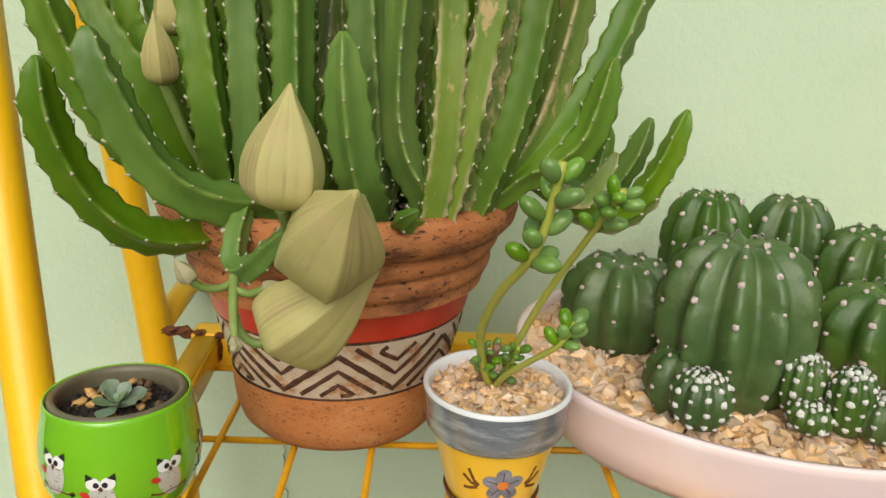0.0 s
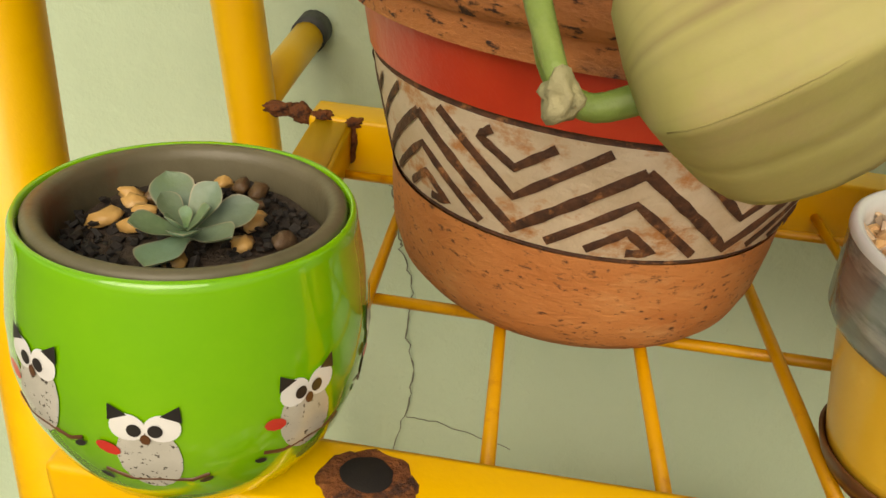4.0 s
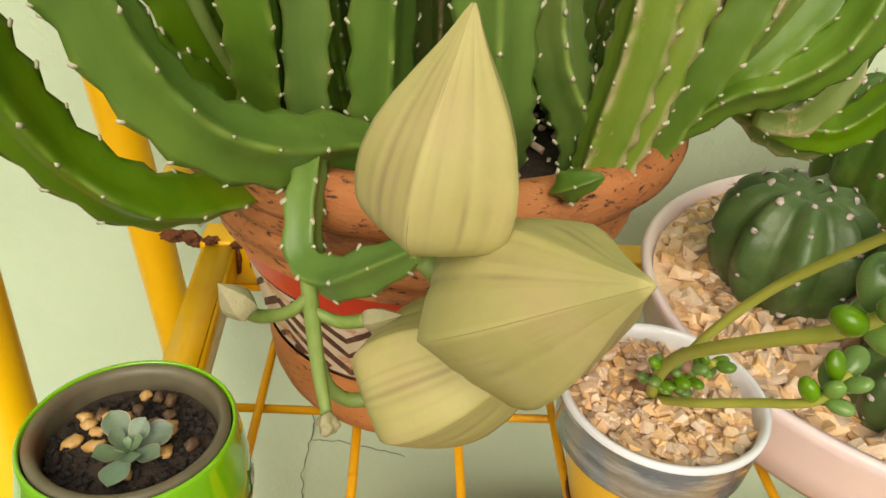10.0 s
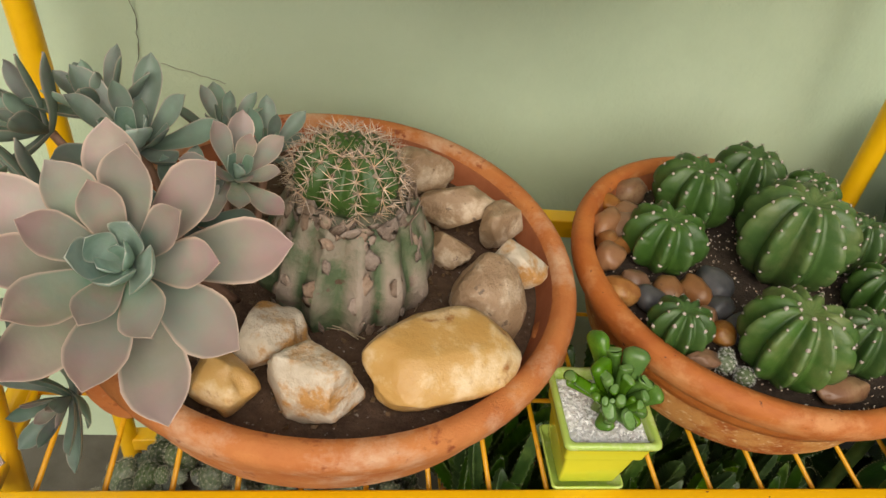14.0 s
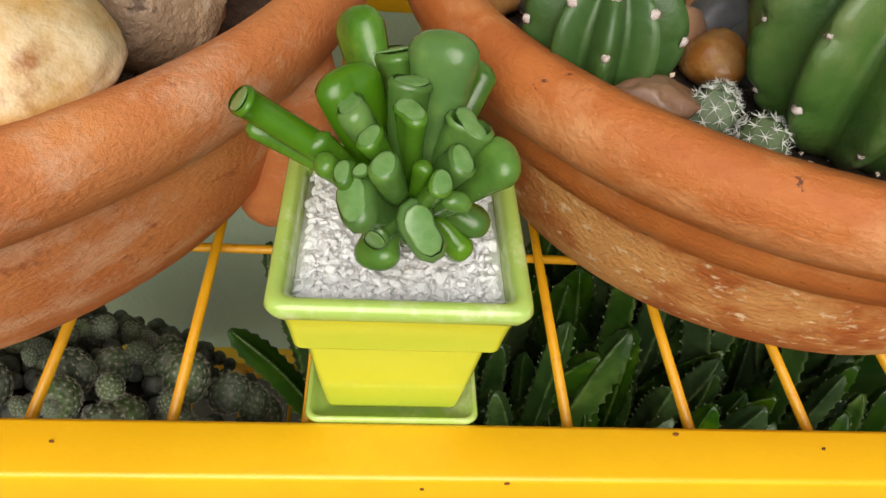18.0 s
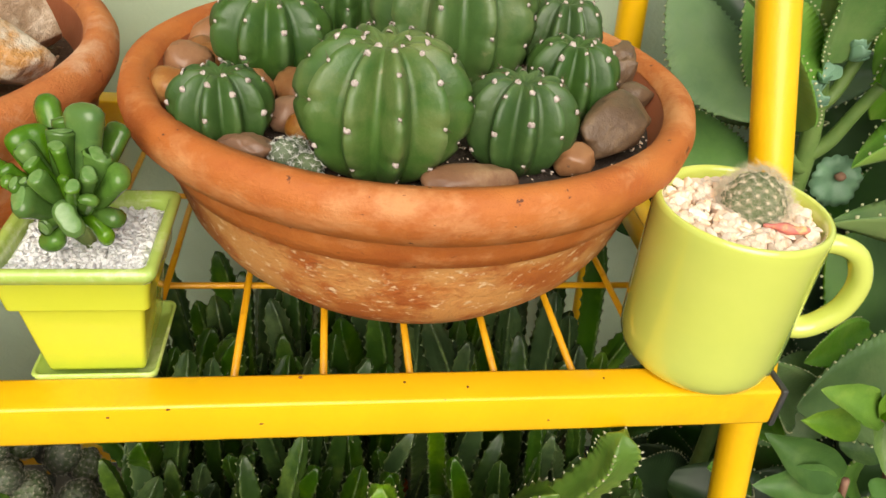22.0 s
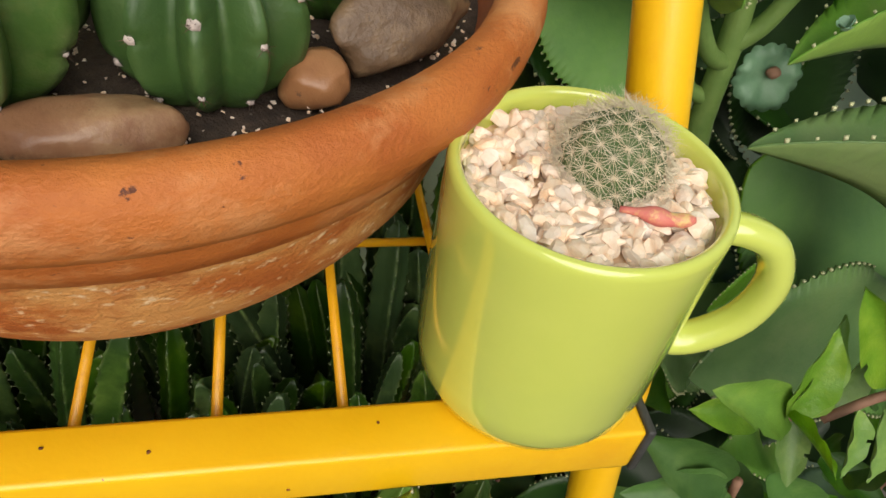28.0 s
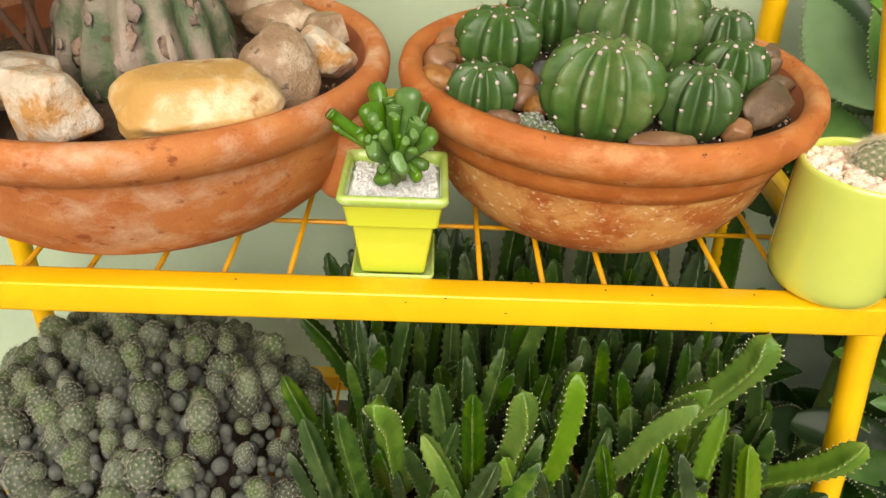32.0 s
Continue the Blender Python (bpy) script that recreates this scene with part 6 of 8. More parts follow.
def river_stone(size, seed):
    """A worn blocky boulder with rounded facets."""
    faces = [(Vector(d).normalized(), lim, soft) for d, lim, soft in (((0.05, 0.30, 0.95), 0.70, 0.75), ((0.0, -0.75, 0.66), 0.74, 0.7), ((-0.75, -0.3, 0.5), 0.80, 0.7), ((0.9, 0.25, 0.3), 0.92, 0.6), ((0.1, -1.0, -0.2), 0.88, 0.6), ((-0.6, 0.8, 0.2), 0.90, 0.6))]
    bm = bmesh.new()
    bmesh.ops.create_icosphere(bm, subdivisions=5, radius=1.0)
    off = Vector((seed * 3.1, seed, seed * 2.3))
    for v in bm.verts:
        q = v.co.normalized()
        k = (abs(q.x) ** 2.7 + abs(q.y) ** 2.7 + abs(q.z) ** 2.7) ** (-1 / 2.7)
        q = q * k * (1 + 0.20 * noise.noise(q * 1.1 + off) + 0.030 * noise.noise(q * 4 + off) + 0.012 * noise.noise(q * 11 + off))
        for nrm, lim, soft in faces:
            over = q.dot(nrm) - lim
            if over > 0:
                q -= nrm * over * soft
        v.co = Vector((q.x * size[0], q.y * size[1], q.z * size[2]))
    return bm


tagged(part("stone", river_stone((0.0495, 0.0330, 0.0210), 3), STONE_OCHRE, m=pose(0.1395, 0.2150, GZ + 0.0230, 12, -2, 13)), "large smooth ochre river stone with worn facets", "stone", "stones in the wide bowl")
stone(0.0590, 0.1930, GZ + 0.022, (0.0290, 0.0215, 0.0260), STONE_WHITE, 12, "angular cream quartz stone with rusty stains", -20, 0, 0.3, 0.75)
stone(0.0330, 0.2260, GZ + 0.026, (0.0210, 0.0180, 0.0190), STONE_WHITE, 13, "white angular quartz stone with stained edges", 25, 10, 0.3, 0.8)
stone(0.0080, 0.1980, GZ + 0.018, (0.0200, 0.0160, 0.0190), STONE_OCHRE, 14, "brown and white banded stone", -40, 0, 0.3, 0.6)
stone(0.1790, 0.2720, GZ + 0.020, (0.0255, 0.0185, 0.0270), STONE_GREY, 2, "tan grey stone leaning on a larger one", 16, -30, 0.18, 0.25)
stone(0.2040, 0.3060, GZ + 0.020, (0.0225, 0.0170, 0.0185), STONE_WHITE, 16, "blocky pale quartz stone by the bowl's rim", -12, 0, 0.25, 0.8)
stone(0.1660, 0.3760, GZ + 0.020, (0.0285, 0.0195, 0.0170), STONE_GREY, 17, "oblong grey-brown stone by the cactus", 10, 0, 0.28, 0.6)
stone(0.1990, 0.3570, GZ + 0.018, (0.0190, 0.0165, 0.0190), STONE_GREY, 18, "wedge-shaped grey-brown stone leaning on soil", 40, 0, 0.3, 0.75)
stone(0.1560, 0.3330, GZ + 0.009, (0.0190, 0.0140, 0.0120), STONE_GREY, 19, "rough pinkish-brown stone chip on dry soil", -30, 0, 0.4, 0.6)
stone(0.1330, 0.4080, GZ + 0.026, (0.0260, 0.0180, 0.0230), STONE_GREY, 20, "grey stone behind the spiny cactus", 0, 0, 0.35, 0.5)
stone(0.0860, 0.4240, GZ + 0.024, (0.0280, 0.0170, 0.0220), STONE_GREY, 21, "grey stone against the bowl's back rim", 12, 0, 0.3, 0.5)
g = gravel(disc_place(AX, AY, GZ + 0.0005, 0.150, 0.002), 420, 0.0024, STONE_BROWN, None, 31, "grit")
tagged(g, "scattered grit on the bowl's dry soil", "gravel")
for i in range(7):
    rnd = random.Random(60 + i)
    x, y = AX + rnd.uniform(-0.04, 0.10), AY + rnd.uniform(-0.10, -0.02)
    a = rnd.uniform(0, 3.1)
    tagged(part("dry_straw", tube([(x, y, GZ + 0.004), (x + 0.014 * math.cos(a), y + 0.014 * math.sin(a), GZ + 0.007), (x + 0.03 * math.cos(a), y + 0.03 * math.sin(a), GZ + 0.004)], 0.00045, 5), DRYTWIG), "dry straw lying on soil", "straw", "straws on the soil")

# old cactus with corky foot and a green spiny head
oldc = thing("cactus", (0.0805, 0.3090, GZ - 0.004), "old ribbed cactus with corky base and spiny green crown", "cactus")


def rib_column(R0, R1, H, ribs, depth, seed, wob):
    bm = bmesh.new()
    seg, rows, prev = ribs * 8, 16, None
    for i in range(rows + 1):
        u = i / rows
        r = (R0 + (R1 - R0) * u ** 1.6) * (1 - 0.16 * (1 - u) ** 4)
        ring = []
        for k in range(seg):
            a = 2 * math.pi * k / seg
            tt = (a * ribs / (2 * math.pi)) % 1.0
            f = 1 - depth * (2 * min(tt, 1 - tt)) ** 0.8
            nz = noise.noise(Vector((math.cos(a) * 3 + seed, math.sin(a) * 3, u * 4))) * wob
            ring.append(bm.verts.new(((r * f + nz) * math.cos(a), (r * f + nz) * math.sin(a), H * u + nz * 0.5)))
        if prev:
            for k in range(seg):
                bm.faces.new((prev[k], prev[(k + 1) % seg], ring[(k + 1) % seg], ring[k]))
        prev = ring
    bm.faces.new(prev)
    return bm


base_ = part("corky_base", rib_column(0.0690, 0.0440, 0.080, 13, 0.15, 2, 0.0028), OLDBASE, oldc, "corky grey-brown ribbed base with green windows")
set_edge(base_.data, [abs(((k % 104) / 8.0 + 0.5) % 1.0 - 0.5) * 2 * -1 + 1 for k in range(len(base_.data.vertices))])
crown = new("crown")
crown.parent, crown.location = oldc, (-0.004, 0, 0.072)
ribbed_cactus((0, 0, 0), 0.0365, 0.048, 13, CACTUS, "", 31, gap=0.008, depth=0.22, areole=0.0018, spines=0, top=0.05, wool=CORK, sub_=crown)
rnd = random.Random(77)
vs, fs = [], []
for q in range(13):
    for j in range(8):
        ph = (0.10 + j * 0.105) * math.pi * 0.9
        a = 2 * math.pi * q / 13 + 0.05 * (j % 2)
        r, z = 0.0370 * math.sin(ph) ** 0.72, 0.072 + 0.048 * (0.5 + 0.5 * math.cos(ph)) ** 0.88
        c = Vector((r * math.cos(a) - 0.004, r * math.sin(a), z))
        out = Vector((math.cos(a) * math.sin(ph), math.sin(a) * math.sin(ph), math.cos(ph))).normalized()
        t1 = out.orthogonal().normalized()
        t2 = out.cross(t1)
        for k in range(8):
            an = 6.283 * (k + rnd.random() * 0.5) / 8
            d = (out * rnd.uniform(0.35, 1.0) + (t1 * math.cos(an) + t2 * math.sin(an))).normalized()
            sd = d.orthogonal().normalized() * 0.00042
            b = len(vs)
            e = c + d * rnd.uniform(0.008, 0.016)
            vs += [tuple(c - sd), tuple(c + sd), tuple(c + d.cross(sd)), tuple(e)]
            fs += [(b, b + 1, b + 3), (b + 1, b + 2, b + 3), (b + 2, b, b + 3)]
tagged(part("spine_coat", (vs, fs), SPINE_RED, oldc, "pale reddish radiating spines", smooth=False), kind="stuff")
for q in range(13):
    for j in range(14):
        u = (j + rnd.uniform(0.1, 0.9)) / 14
        if rnd.random() < (0.72 if 0.15 < u < 0.7 else 0.30):
            continue
        a = 2 * math.pi * (q + rnd.uniform(-0.22, 0.22) * (1.6 if u > 0.7 or u < 0.2 else 0.8)) / 13
        r = (0.0690 - 0.0250 * u ** 1.6) * (1 - 0.16 * (1 - u) ** 4) - 0.0018
        size = (0.0038 * rnd.uniform(0.5, 1.6), 0.0006 * rnd.uniform(0.8, 1.4), 0.0068 * rnd.uniform(0.5, 1.5))
        part("bark_flake", pebble_form(size, q * 9.3 + j * 1.7, 2, 1.0, 0.6, 2.8), BARK, oldc, m=Matrix.Translation((r * math.cos(a), r * math.sin(a), 0.080 * u)) @ pose(0, 0, 0, 0, 0, math.degrees(a) + 90 + rnd.uniform(-14, 14)) @ pose(0, 0, 0, (8 if u < 0.2 else -18) + rnd.uniform(-5, 7), rnd.uniform(-18, 18), 0))
for i in range(48):
    a = 2 * math.pi * (i + rnd.uniform(-0.3, 0.3)) / 48
    r = rnd.uniform(0.0360, 0.0450)
    part("bark_flake", pebble_form((0.0060 * rnd.uniform(0.6, 1.4), 0.0009, 0.0070 * rnd.uniform(0.6, 1.4)), i * 3.1, 2, 1.2, 0.6, 1.8), BARK, oldc, m=Matrix.Translation((r * math.cos(a), r * math.sin(a), rnd.uniform(0.074, 0.086))) @ pose(0, 0, 0, 0, 0, math.degrees(a) + 90) @ pose(0, 0, 0, rnd.uniform(-35, 30), rnd.uniform(-40, 40), 0))
for i in range(40):
    a, q = rnd.uniform(-0.4, 2.2), rnd.uniform(0.2, 1.0)
    rr = 0.030 * q
    part("dead_scale", pebble_form((0.0050, 0.0040, 0.0014), i * 2.1, 1, 0.6), CORK, oldc, m=pose(rr * math.cos(a), rr * math.sin(a), 0.1160 - 0.022 * q * q, rnd.uniform(-30, 30), rnd.uniform(-30, 30), rnd.uniform(0, 180)))

# ghost plant rosettes
G1 = leaf_mesh("leaf", GHOST, W=0.39, T=0.060, curl=0.16, cup=0.34, n=26, m=12)
G2 = leaf_mesh("leaf", GHOST_IN, W=0.48, T=0.075, curl=0.26, cup=0.40, n=22, m=12)
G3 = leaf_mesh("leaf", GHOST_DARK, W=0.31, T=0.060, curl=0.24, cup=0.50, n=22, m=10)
ROSETTES = (
    ((-0.0315, 0.1950, 0.7070), (0.02, -0.62, 0.78), 0.083, 26, (G1, G2), "large mauve-grey rosette succulent with pointed fleshy leaves", 1.12),
    ((-0.1130, 0.1160, 0.6740), (-0.03, -0.60, 0.78), 0.066, 21, (G1, G2), "mauve-grey rosette succulent trailing over the bowl's edge", 1.1),
    ((-0.0500, 0.3050, 0.7000), (0.08, -0.42, 0.90), 0.060, 17, (G3, G2), "blue-grey rosette succulent with leaves held upright", 0.95),
    ((0.0090, 0.2800, 0.7000), (0.20, -0.45, 0.85), 0.046, 15, (G1, G2), "small blue-green rosette beside the old cactus", 1.0),
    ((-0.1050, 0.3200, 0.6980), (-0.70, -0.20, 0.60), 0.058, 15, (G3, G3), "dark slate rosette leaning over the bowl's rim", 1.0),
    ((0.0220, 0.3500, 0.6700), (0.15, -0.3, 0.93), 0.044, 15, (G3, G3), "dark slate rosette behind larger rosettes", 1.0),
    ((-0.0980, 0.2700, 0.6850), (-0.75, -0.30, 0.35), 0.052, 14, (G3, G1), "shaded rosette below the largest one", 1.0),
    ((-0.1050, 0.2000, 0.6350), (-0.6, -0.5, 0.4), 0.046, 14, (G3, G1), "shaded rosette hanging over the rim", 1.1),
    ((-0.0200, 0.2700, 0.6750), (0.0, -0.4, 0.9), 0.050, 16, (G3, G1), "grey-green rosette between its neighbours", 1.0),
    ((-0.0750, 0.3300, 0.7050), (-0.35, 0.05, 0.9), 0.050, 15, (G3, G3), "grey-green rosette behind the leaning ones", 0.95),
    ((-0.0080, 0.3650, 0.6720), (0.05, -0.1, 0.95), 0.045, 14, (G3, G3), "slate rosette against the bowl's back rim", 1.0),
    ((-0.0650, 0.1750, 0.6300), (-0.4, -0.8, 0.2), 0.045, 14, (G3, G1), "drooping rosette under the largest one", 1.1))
rs = thing("trailing_succulent", (AX - 0.08, AY - 0.02, GZ), "thin brown trailing stems under the rosettes", "succulent")
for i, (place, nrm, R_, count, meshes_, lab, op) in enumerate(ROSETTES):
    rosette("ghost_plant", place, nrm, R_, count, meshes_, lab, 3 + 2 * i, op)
    tip_ = Vector(place) - Vector((AX - 0.08, AY - 0.02, GZ))
    foot_ = Vector((0.02 * math.cos(i * 2.4) + tip_.x * 0.2, 0.02 * math.sin(i * 2.4) + tip_.y * 0.2, 0.0))
    part("stem", tube(smooth_line([foot_, foot_.lerp(tip_, 0.5) + Vector((0, 0, 0.012)), tip_], 12), 0.0028, 8), WOODSTEM, rs)

# ---- clay bowl with ribbed cacti ----
BG = BZ + 0.0935
for i, (x, y, r, h, ribs, mt, lab) in enumerate((
        (0.3880, 0.2320, 0.0395, 0.066, 12, CACTUS_OLD, "round mid-green ribbed cactus with yellowish blotches"),
        (0.4520, 0.2390, 0.0275, 0.048, 11, CACTUS, "small round dark ribbed cactus beside a pebble"),
        (0.4900, 0.2880, 0.0260, 0.050, 10, CACTUS, "small round ribbed cactus near a brown rock"),
        (0.3155, 0.2530, 0.0240, 0.040, 11, CACTUS, "smallest round ribbed cactus among brown pebbles"),
        (0.3320, 0.3440, 0.0345, 0.050, 10, CACTUS, "dark ribbed cactus near the bowl's inner edge"),
        (0.4330, 0.3340, 0.0470, 0.084, 11, CACTUS_OLD, "stout tall ribbed cactus with pale mottling"),
        (0.3760, 0.4020, 0.0370, 0.060, 10, CACTUS, "dark ribbed cactus at the bowl's back"),
        (0.4300, 0.4200, 0.0330, 0.066, 10, CACTUS, "dark ribbed cactus behind the tallest one"),
        (0.4820, 0.4000, 0.0270, 0.058, 10, CACTUS, "slim dark ribbed cactus at the bowl's back"),
        (0.4990, 0.3440, 0.0250, 0.056, 10, CACTUS, "upright ribbed cactus with white tufts"))):
    ribbed_cactus((x, y, BG - 0.003), r, h, ribs - 1, mt, lab, 50 + i, gap=0.0215, areole=0.00160, depth=0.46, spines=7)
for i, (x, y, s) in enumerate(((0.3450, 0.2290, 0.0065), (0.3550, 0.2175, 0.0062), (0.5215, 0.3600, 0.0095), (0.350, 0.238, 0.005))):
    b_, s_ = spiny_ball_meshes(s, s * 2, 40, 7, s * 0.45, MAM, SPINE_WHITE, 90 + i, 0.0002)
    tc = thing("cactus", (x, y, BG), "tiny white-spined ball cactus seedling", "cactus")
    share("body", b_, tc, Matrix())
    tagged(share("spine_coat", s_, tc, Matrix(), "short white spines"), kind="stuff")
rnd = random.Random(14)
for i, (x, y) in enumerate(((0.305, 0.408), (0.296, 0.376), (0.288, 0.336), (0.287, 0.297), (0.301, 0.309), (0.308, 0.290), (0.325, 0.297), (0.348, 0.299), (0.362, 0.284), (0.354, 0.258), (0.366, 0.309), (0.331, 0.425), (0.318, 0.392), (0.292, 0.356), (0.345, 0.273), (0.372, 0.262), (0.310, 0.372), (0.300, 0.350))):
    dark = i in (5, 8, 10, 15)
    s = rnd.uniform(0.0105, 0.0150)
    tagged(part("pebble", pebble_form((s * 1.15, s * 0.85, s * 0.8), i * 2.3, 3, 0.22), STONE_DARK if dark else STONE_TAN, m=pose(x, y, BG + s * 0.55, 0, rnd.uniform(-20, 20), rnd.uniform(0, 180))),
           "dark slate pebble between cacti" if dark else "brown rounded pebble against the bowl's wall", "pebble", "pebbles in the cactus bowl")
STONES_B = "stones in the cactus bowl"
stone(0.5040, 0.2560, BG + 0.013, (0.0235, 0.0140, 0.0145), STONE_BROWN, 31, "oblong grey-brown pitted rock beside a cactus", 34, 0, 0.22, 0.4, STONES_B)
stone(0.4250, 0.2080, BG + 0.005, (0.0195, 0.0095, 0.0085), STONE_TAN, 32, "flat pinkish-brown pebble before the cacti", 6, 0, 0.15, 0.3, STONES_B)
stone(0.4800, 0.2320, BG + 0.006, (0.0100, 0.0080, 0.0080), STONE_TAN, 33, "small reddish-brown pebble by the rim", 30, 0, 0.2, 0.4, STONES_B)
stone(0.5310, 0.3300, BG + 0.015, (0.0120, 0.0110, 0.0160), STONE_BROWN, 41, "rough pitted reddish-brown rock at the bowl's rim", 20, 0, 0.60, 0.5, STONES_B)
stone(0.5350, 0.3080, BG + 0.008, (0.0105, 0.0085, 0.0080), STONE_BROWN, 35, "small smooth grey-brown rock by the rim", 30, 0, 0.25, 0.4, STONES_B)
stone(0.5220, 0.2950, BG + 0.008, (0.0080, 0.0075, 0.0080), STONE_TAN, 36, "rounded pale brown pebble between larger rocks", 0, 0, 0.2, 0.4, STONES_B)
stone(0.3270, 0.2310, BG + 0.007, (0.0120, 0.0085, 0.0085), STONE_TAN, 37, "broken pinkish-brown stone chip with pale flecks", 12, 0, 0.4, 0.7, STONES_B)
g = gravel(disc_place(BX, BY, BG + 0.001, 0.132, 0.0015), 1500, 0.0009, GRAVEL_PINK, None, 41, "grit")
tagged(g, "white perlite grit over dark soil", "gravel")

# ---- finger jade in the square pot ----
part("bed", box(-0.0285, 0.0285, -0.0285, 0.0285, 0.052, 0.0613), GRAVEL_WHITE, sq)


def sq_place(rnd_):
    return SX + rnd_.uniform(-0.027, 0.027), SY + rnd_.uniform(-0.027, 0.027), SZ + 0.0620 + rnd_.uniform(-0.0012, 0.0012)


g = gravel(sq_place, 1700, 0.0018, GRAVEL_WHITE, None, 44, worn=True)
tagged(g, "white marble grit in the square pot", "gravel")
jade = thing("jade_plant", (SX, SY + 0.002, SZ + 0.062), "finger jade with tubular glossy green trumpet leaves", "succulent")
rnd = random.Random(2)


def finger(base, tip, r0, r1, kind="window", sag=-0.0015, flat=0.22):
    """A fleshy finger leaf: widening to a blunt tip, dimpled and glassy ("window") or closed and rounded ("blunt")."""
    b_, t_ = Vector(base), Vector(tip)
    line = smooth_line([b_, (b_ + t_) / 2 + Vector((rnd.uniform(-0.0014, 0.0014), rnd.uniform(-0.0012, 0.0012), sag)), t_], 12)
    swell = rnd.uniform(1.0, 2.4) if kind == "window" else rnd.uniform(0.7, 1.1)
    rad = [r0 * (1 + 0.12 * math.sin(i * 0.5 + r1 * 9000)) + (r1 - r0) * (i / 12) ** swell for i in range(13)]
    _, fx, fy, d = frames_along(line)[-1]
    e = line[-1]
    turn = rnd.uniform(0, math.pi)
    lean = (fx * math.cos(turn) + fy * math.sin(turn)) * r1
    spread = flat * rnd.uniform(0.7, 1.3)

    def oval_(a, u):
        return 1 + spread * min(1.0, u * 1.3) * math.cos(2 * (a - turn)) + 0.05 * math.cos(3 * a + turn)
    steps = ((0.16, 1.0), (0.32, 0.93), (0.42, 0.80)) if kind == "window" else ((0.30, 0.96), (0.58, 0.80), (0.78, 0.52), (0.86, 0.18))
    full = list(line) + [e + d * r1 * k + lean * 0.12 * k for k, _ in steps]
    leaf_ = part("leaf", tube(full, rad + [r1 * k for _, k in steps], 16, caps=kind != "window", section=oval_), JADE, jade)
    if kind == "window":
        o = full[-1]
        part("leaf_window", tube([o + d * r1 * k for k in (-0.02, 0.02, 0.05, 0.07, 0.08)], [r1 * k for k in (0.82, 0.74, 0.50, 0.20, 0.02)], 16, section=lambda a, u: oval_(a, 1.0)), JADEWINDOW, leaf_, "glassy sunken leaf tip")


C = Vector((0.0015, -0.0120, 0.0250))
for x, y, z in ((0.0, -0.001, 0.0), (0.006, 0.003, 0.004), (-0.006, 0.002, 0.003)):
    part("stem", tube([(x * 0.4, y, -0.004), (x * 0.8, y - 0.005, 0.012), (C.x + x * 0.5, C.y + y, C.z + z - 0.004)], 0.0036, 8), STALK, jade)
UPPER = (((-0.0387, -0.0125, 0.0518), 0.0030, 0.0042, "window", 0.15), ((-0.0369, -0.0105, 0.0433), 0.0036, 0.0020, "blunt", 0.15),
         ((-0.0139, 0.0195, 0.0557), 0.0032, 0.0058, "blunt", 0.30), ((-0.0045, 0.0095, 0.0533), 0.0034, 0.0056, "window", 0.30),
         ((-0.0003, -0.0085, 0.0563), 0.0030, 0.0042, "window", 0.20), ((0.0077, -0.0005, 0.0610), 0.0036, 0.0068, "blunt", 0.35),
         ((0.0169, 0.0095, 0.0493), 0.0030, 0.0048, "blunt", 0.25), ((-0.0153, -0.0025, 0.0519), 0.0034, 0.0060, "blunt", 0.30),
         ((-0.0143, -0.0105, 0.0508), 0.0030, 0.0046, "window", 0.30), ((-0.0220, -0.0135, 0.0413), 0.0024, 0.0030, "blunt", 0.20),
         ((0.0001, -0.0155, 0.0533), 0.0028, 0.0037, "window", 0.30), ((0.0145, -0.0145, 0.0495), 0.0030, 0.0042, "window", 0.30),
         ((0.0231, -0.0185, 0.0429), 0.0028, 0.0050, "blunt", 0.20), ((-0.0198, -0.0195, 0.0400), 0.0022, 0.0030, "blunt", 0.10))
FRONT = (((-0.0093, -0.0195, 0.0482), 0.0026, 0.0031, "window", 0.15), ((-0.0058, -0.0265, 0.0456), 0.0030, 0.0034, "window", 0.08),
         ((-0.0125, -0.0295, 0.0372), 0.0030, 0.0052, "window", 0.18), ((-0.0152, -0.0245, 0.0416), 0.0024, 0.0027, "window", 0.20),
         ((0.0123, -0.0225, 0.0451), 0.0030, 0.0035, "window", 0.15), ((0.0074, -0.0285, 0.0429), 0.0026, 0.0030, "window", 0.12),
         ((0.0038, -0.0305, 0.0290), 0.0034, 0.0056, "window", 0.45), ((0.0195, -0.0185, 0.0224), 0.0028, 0.0040, "blunt", 0.25),
         ((0.0150, -0.0225, 0.0154), 0.0028, 0.0038, "blunt", 0.30), ((-0.0077, -0.0235, 0.0131), 0.0028, 0.0050, "blunt", 0.32),
         ((-0.0072, -0.0265, 0.0229), 0.0028, 0.0036, "window", 0.30), ((0.0120, -0.0265, 0.0360), 0.0024, 0.0030, "blunt", 0.20),
         ((-0.0110, -0.0255, 0.0434), 0.0014, 0.0018, "window", 0.10), ((0.0034, -0.0245, 0.0442), 0.0016, 0.0020, "blunt", 0.10))
for tip, r0, r1, kind, flat in UPPER + FRONT:
    t_ = Vector(tip)
    root = C + (t_ - C) * 0.10 + Vector((0, 0, -0.003))
    finger(root, t_ - (t_ - root).normalized() * r1 * 0.4, r0 * 0.92, r1 * 1.12, kind, 0.002 if tip[2] < 0.024 else -0.002, flat)

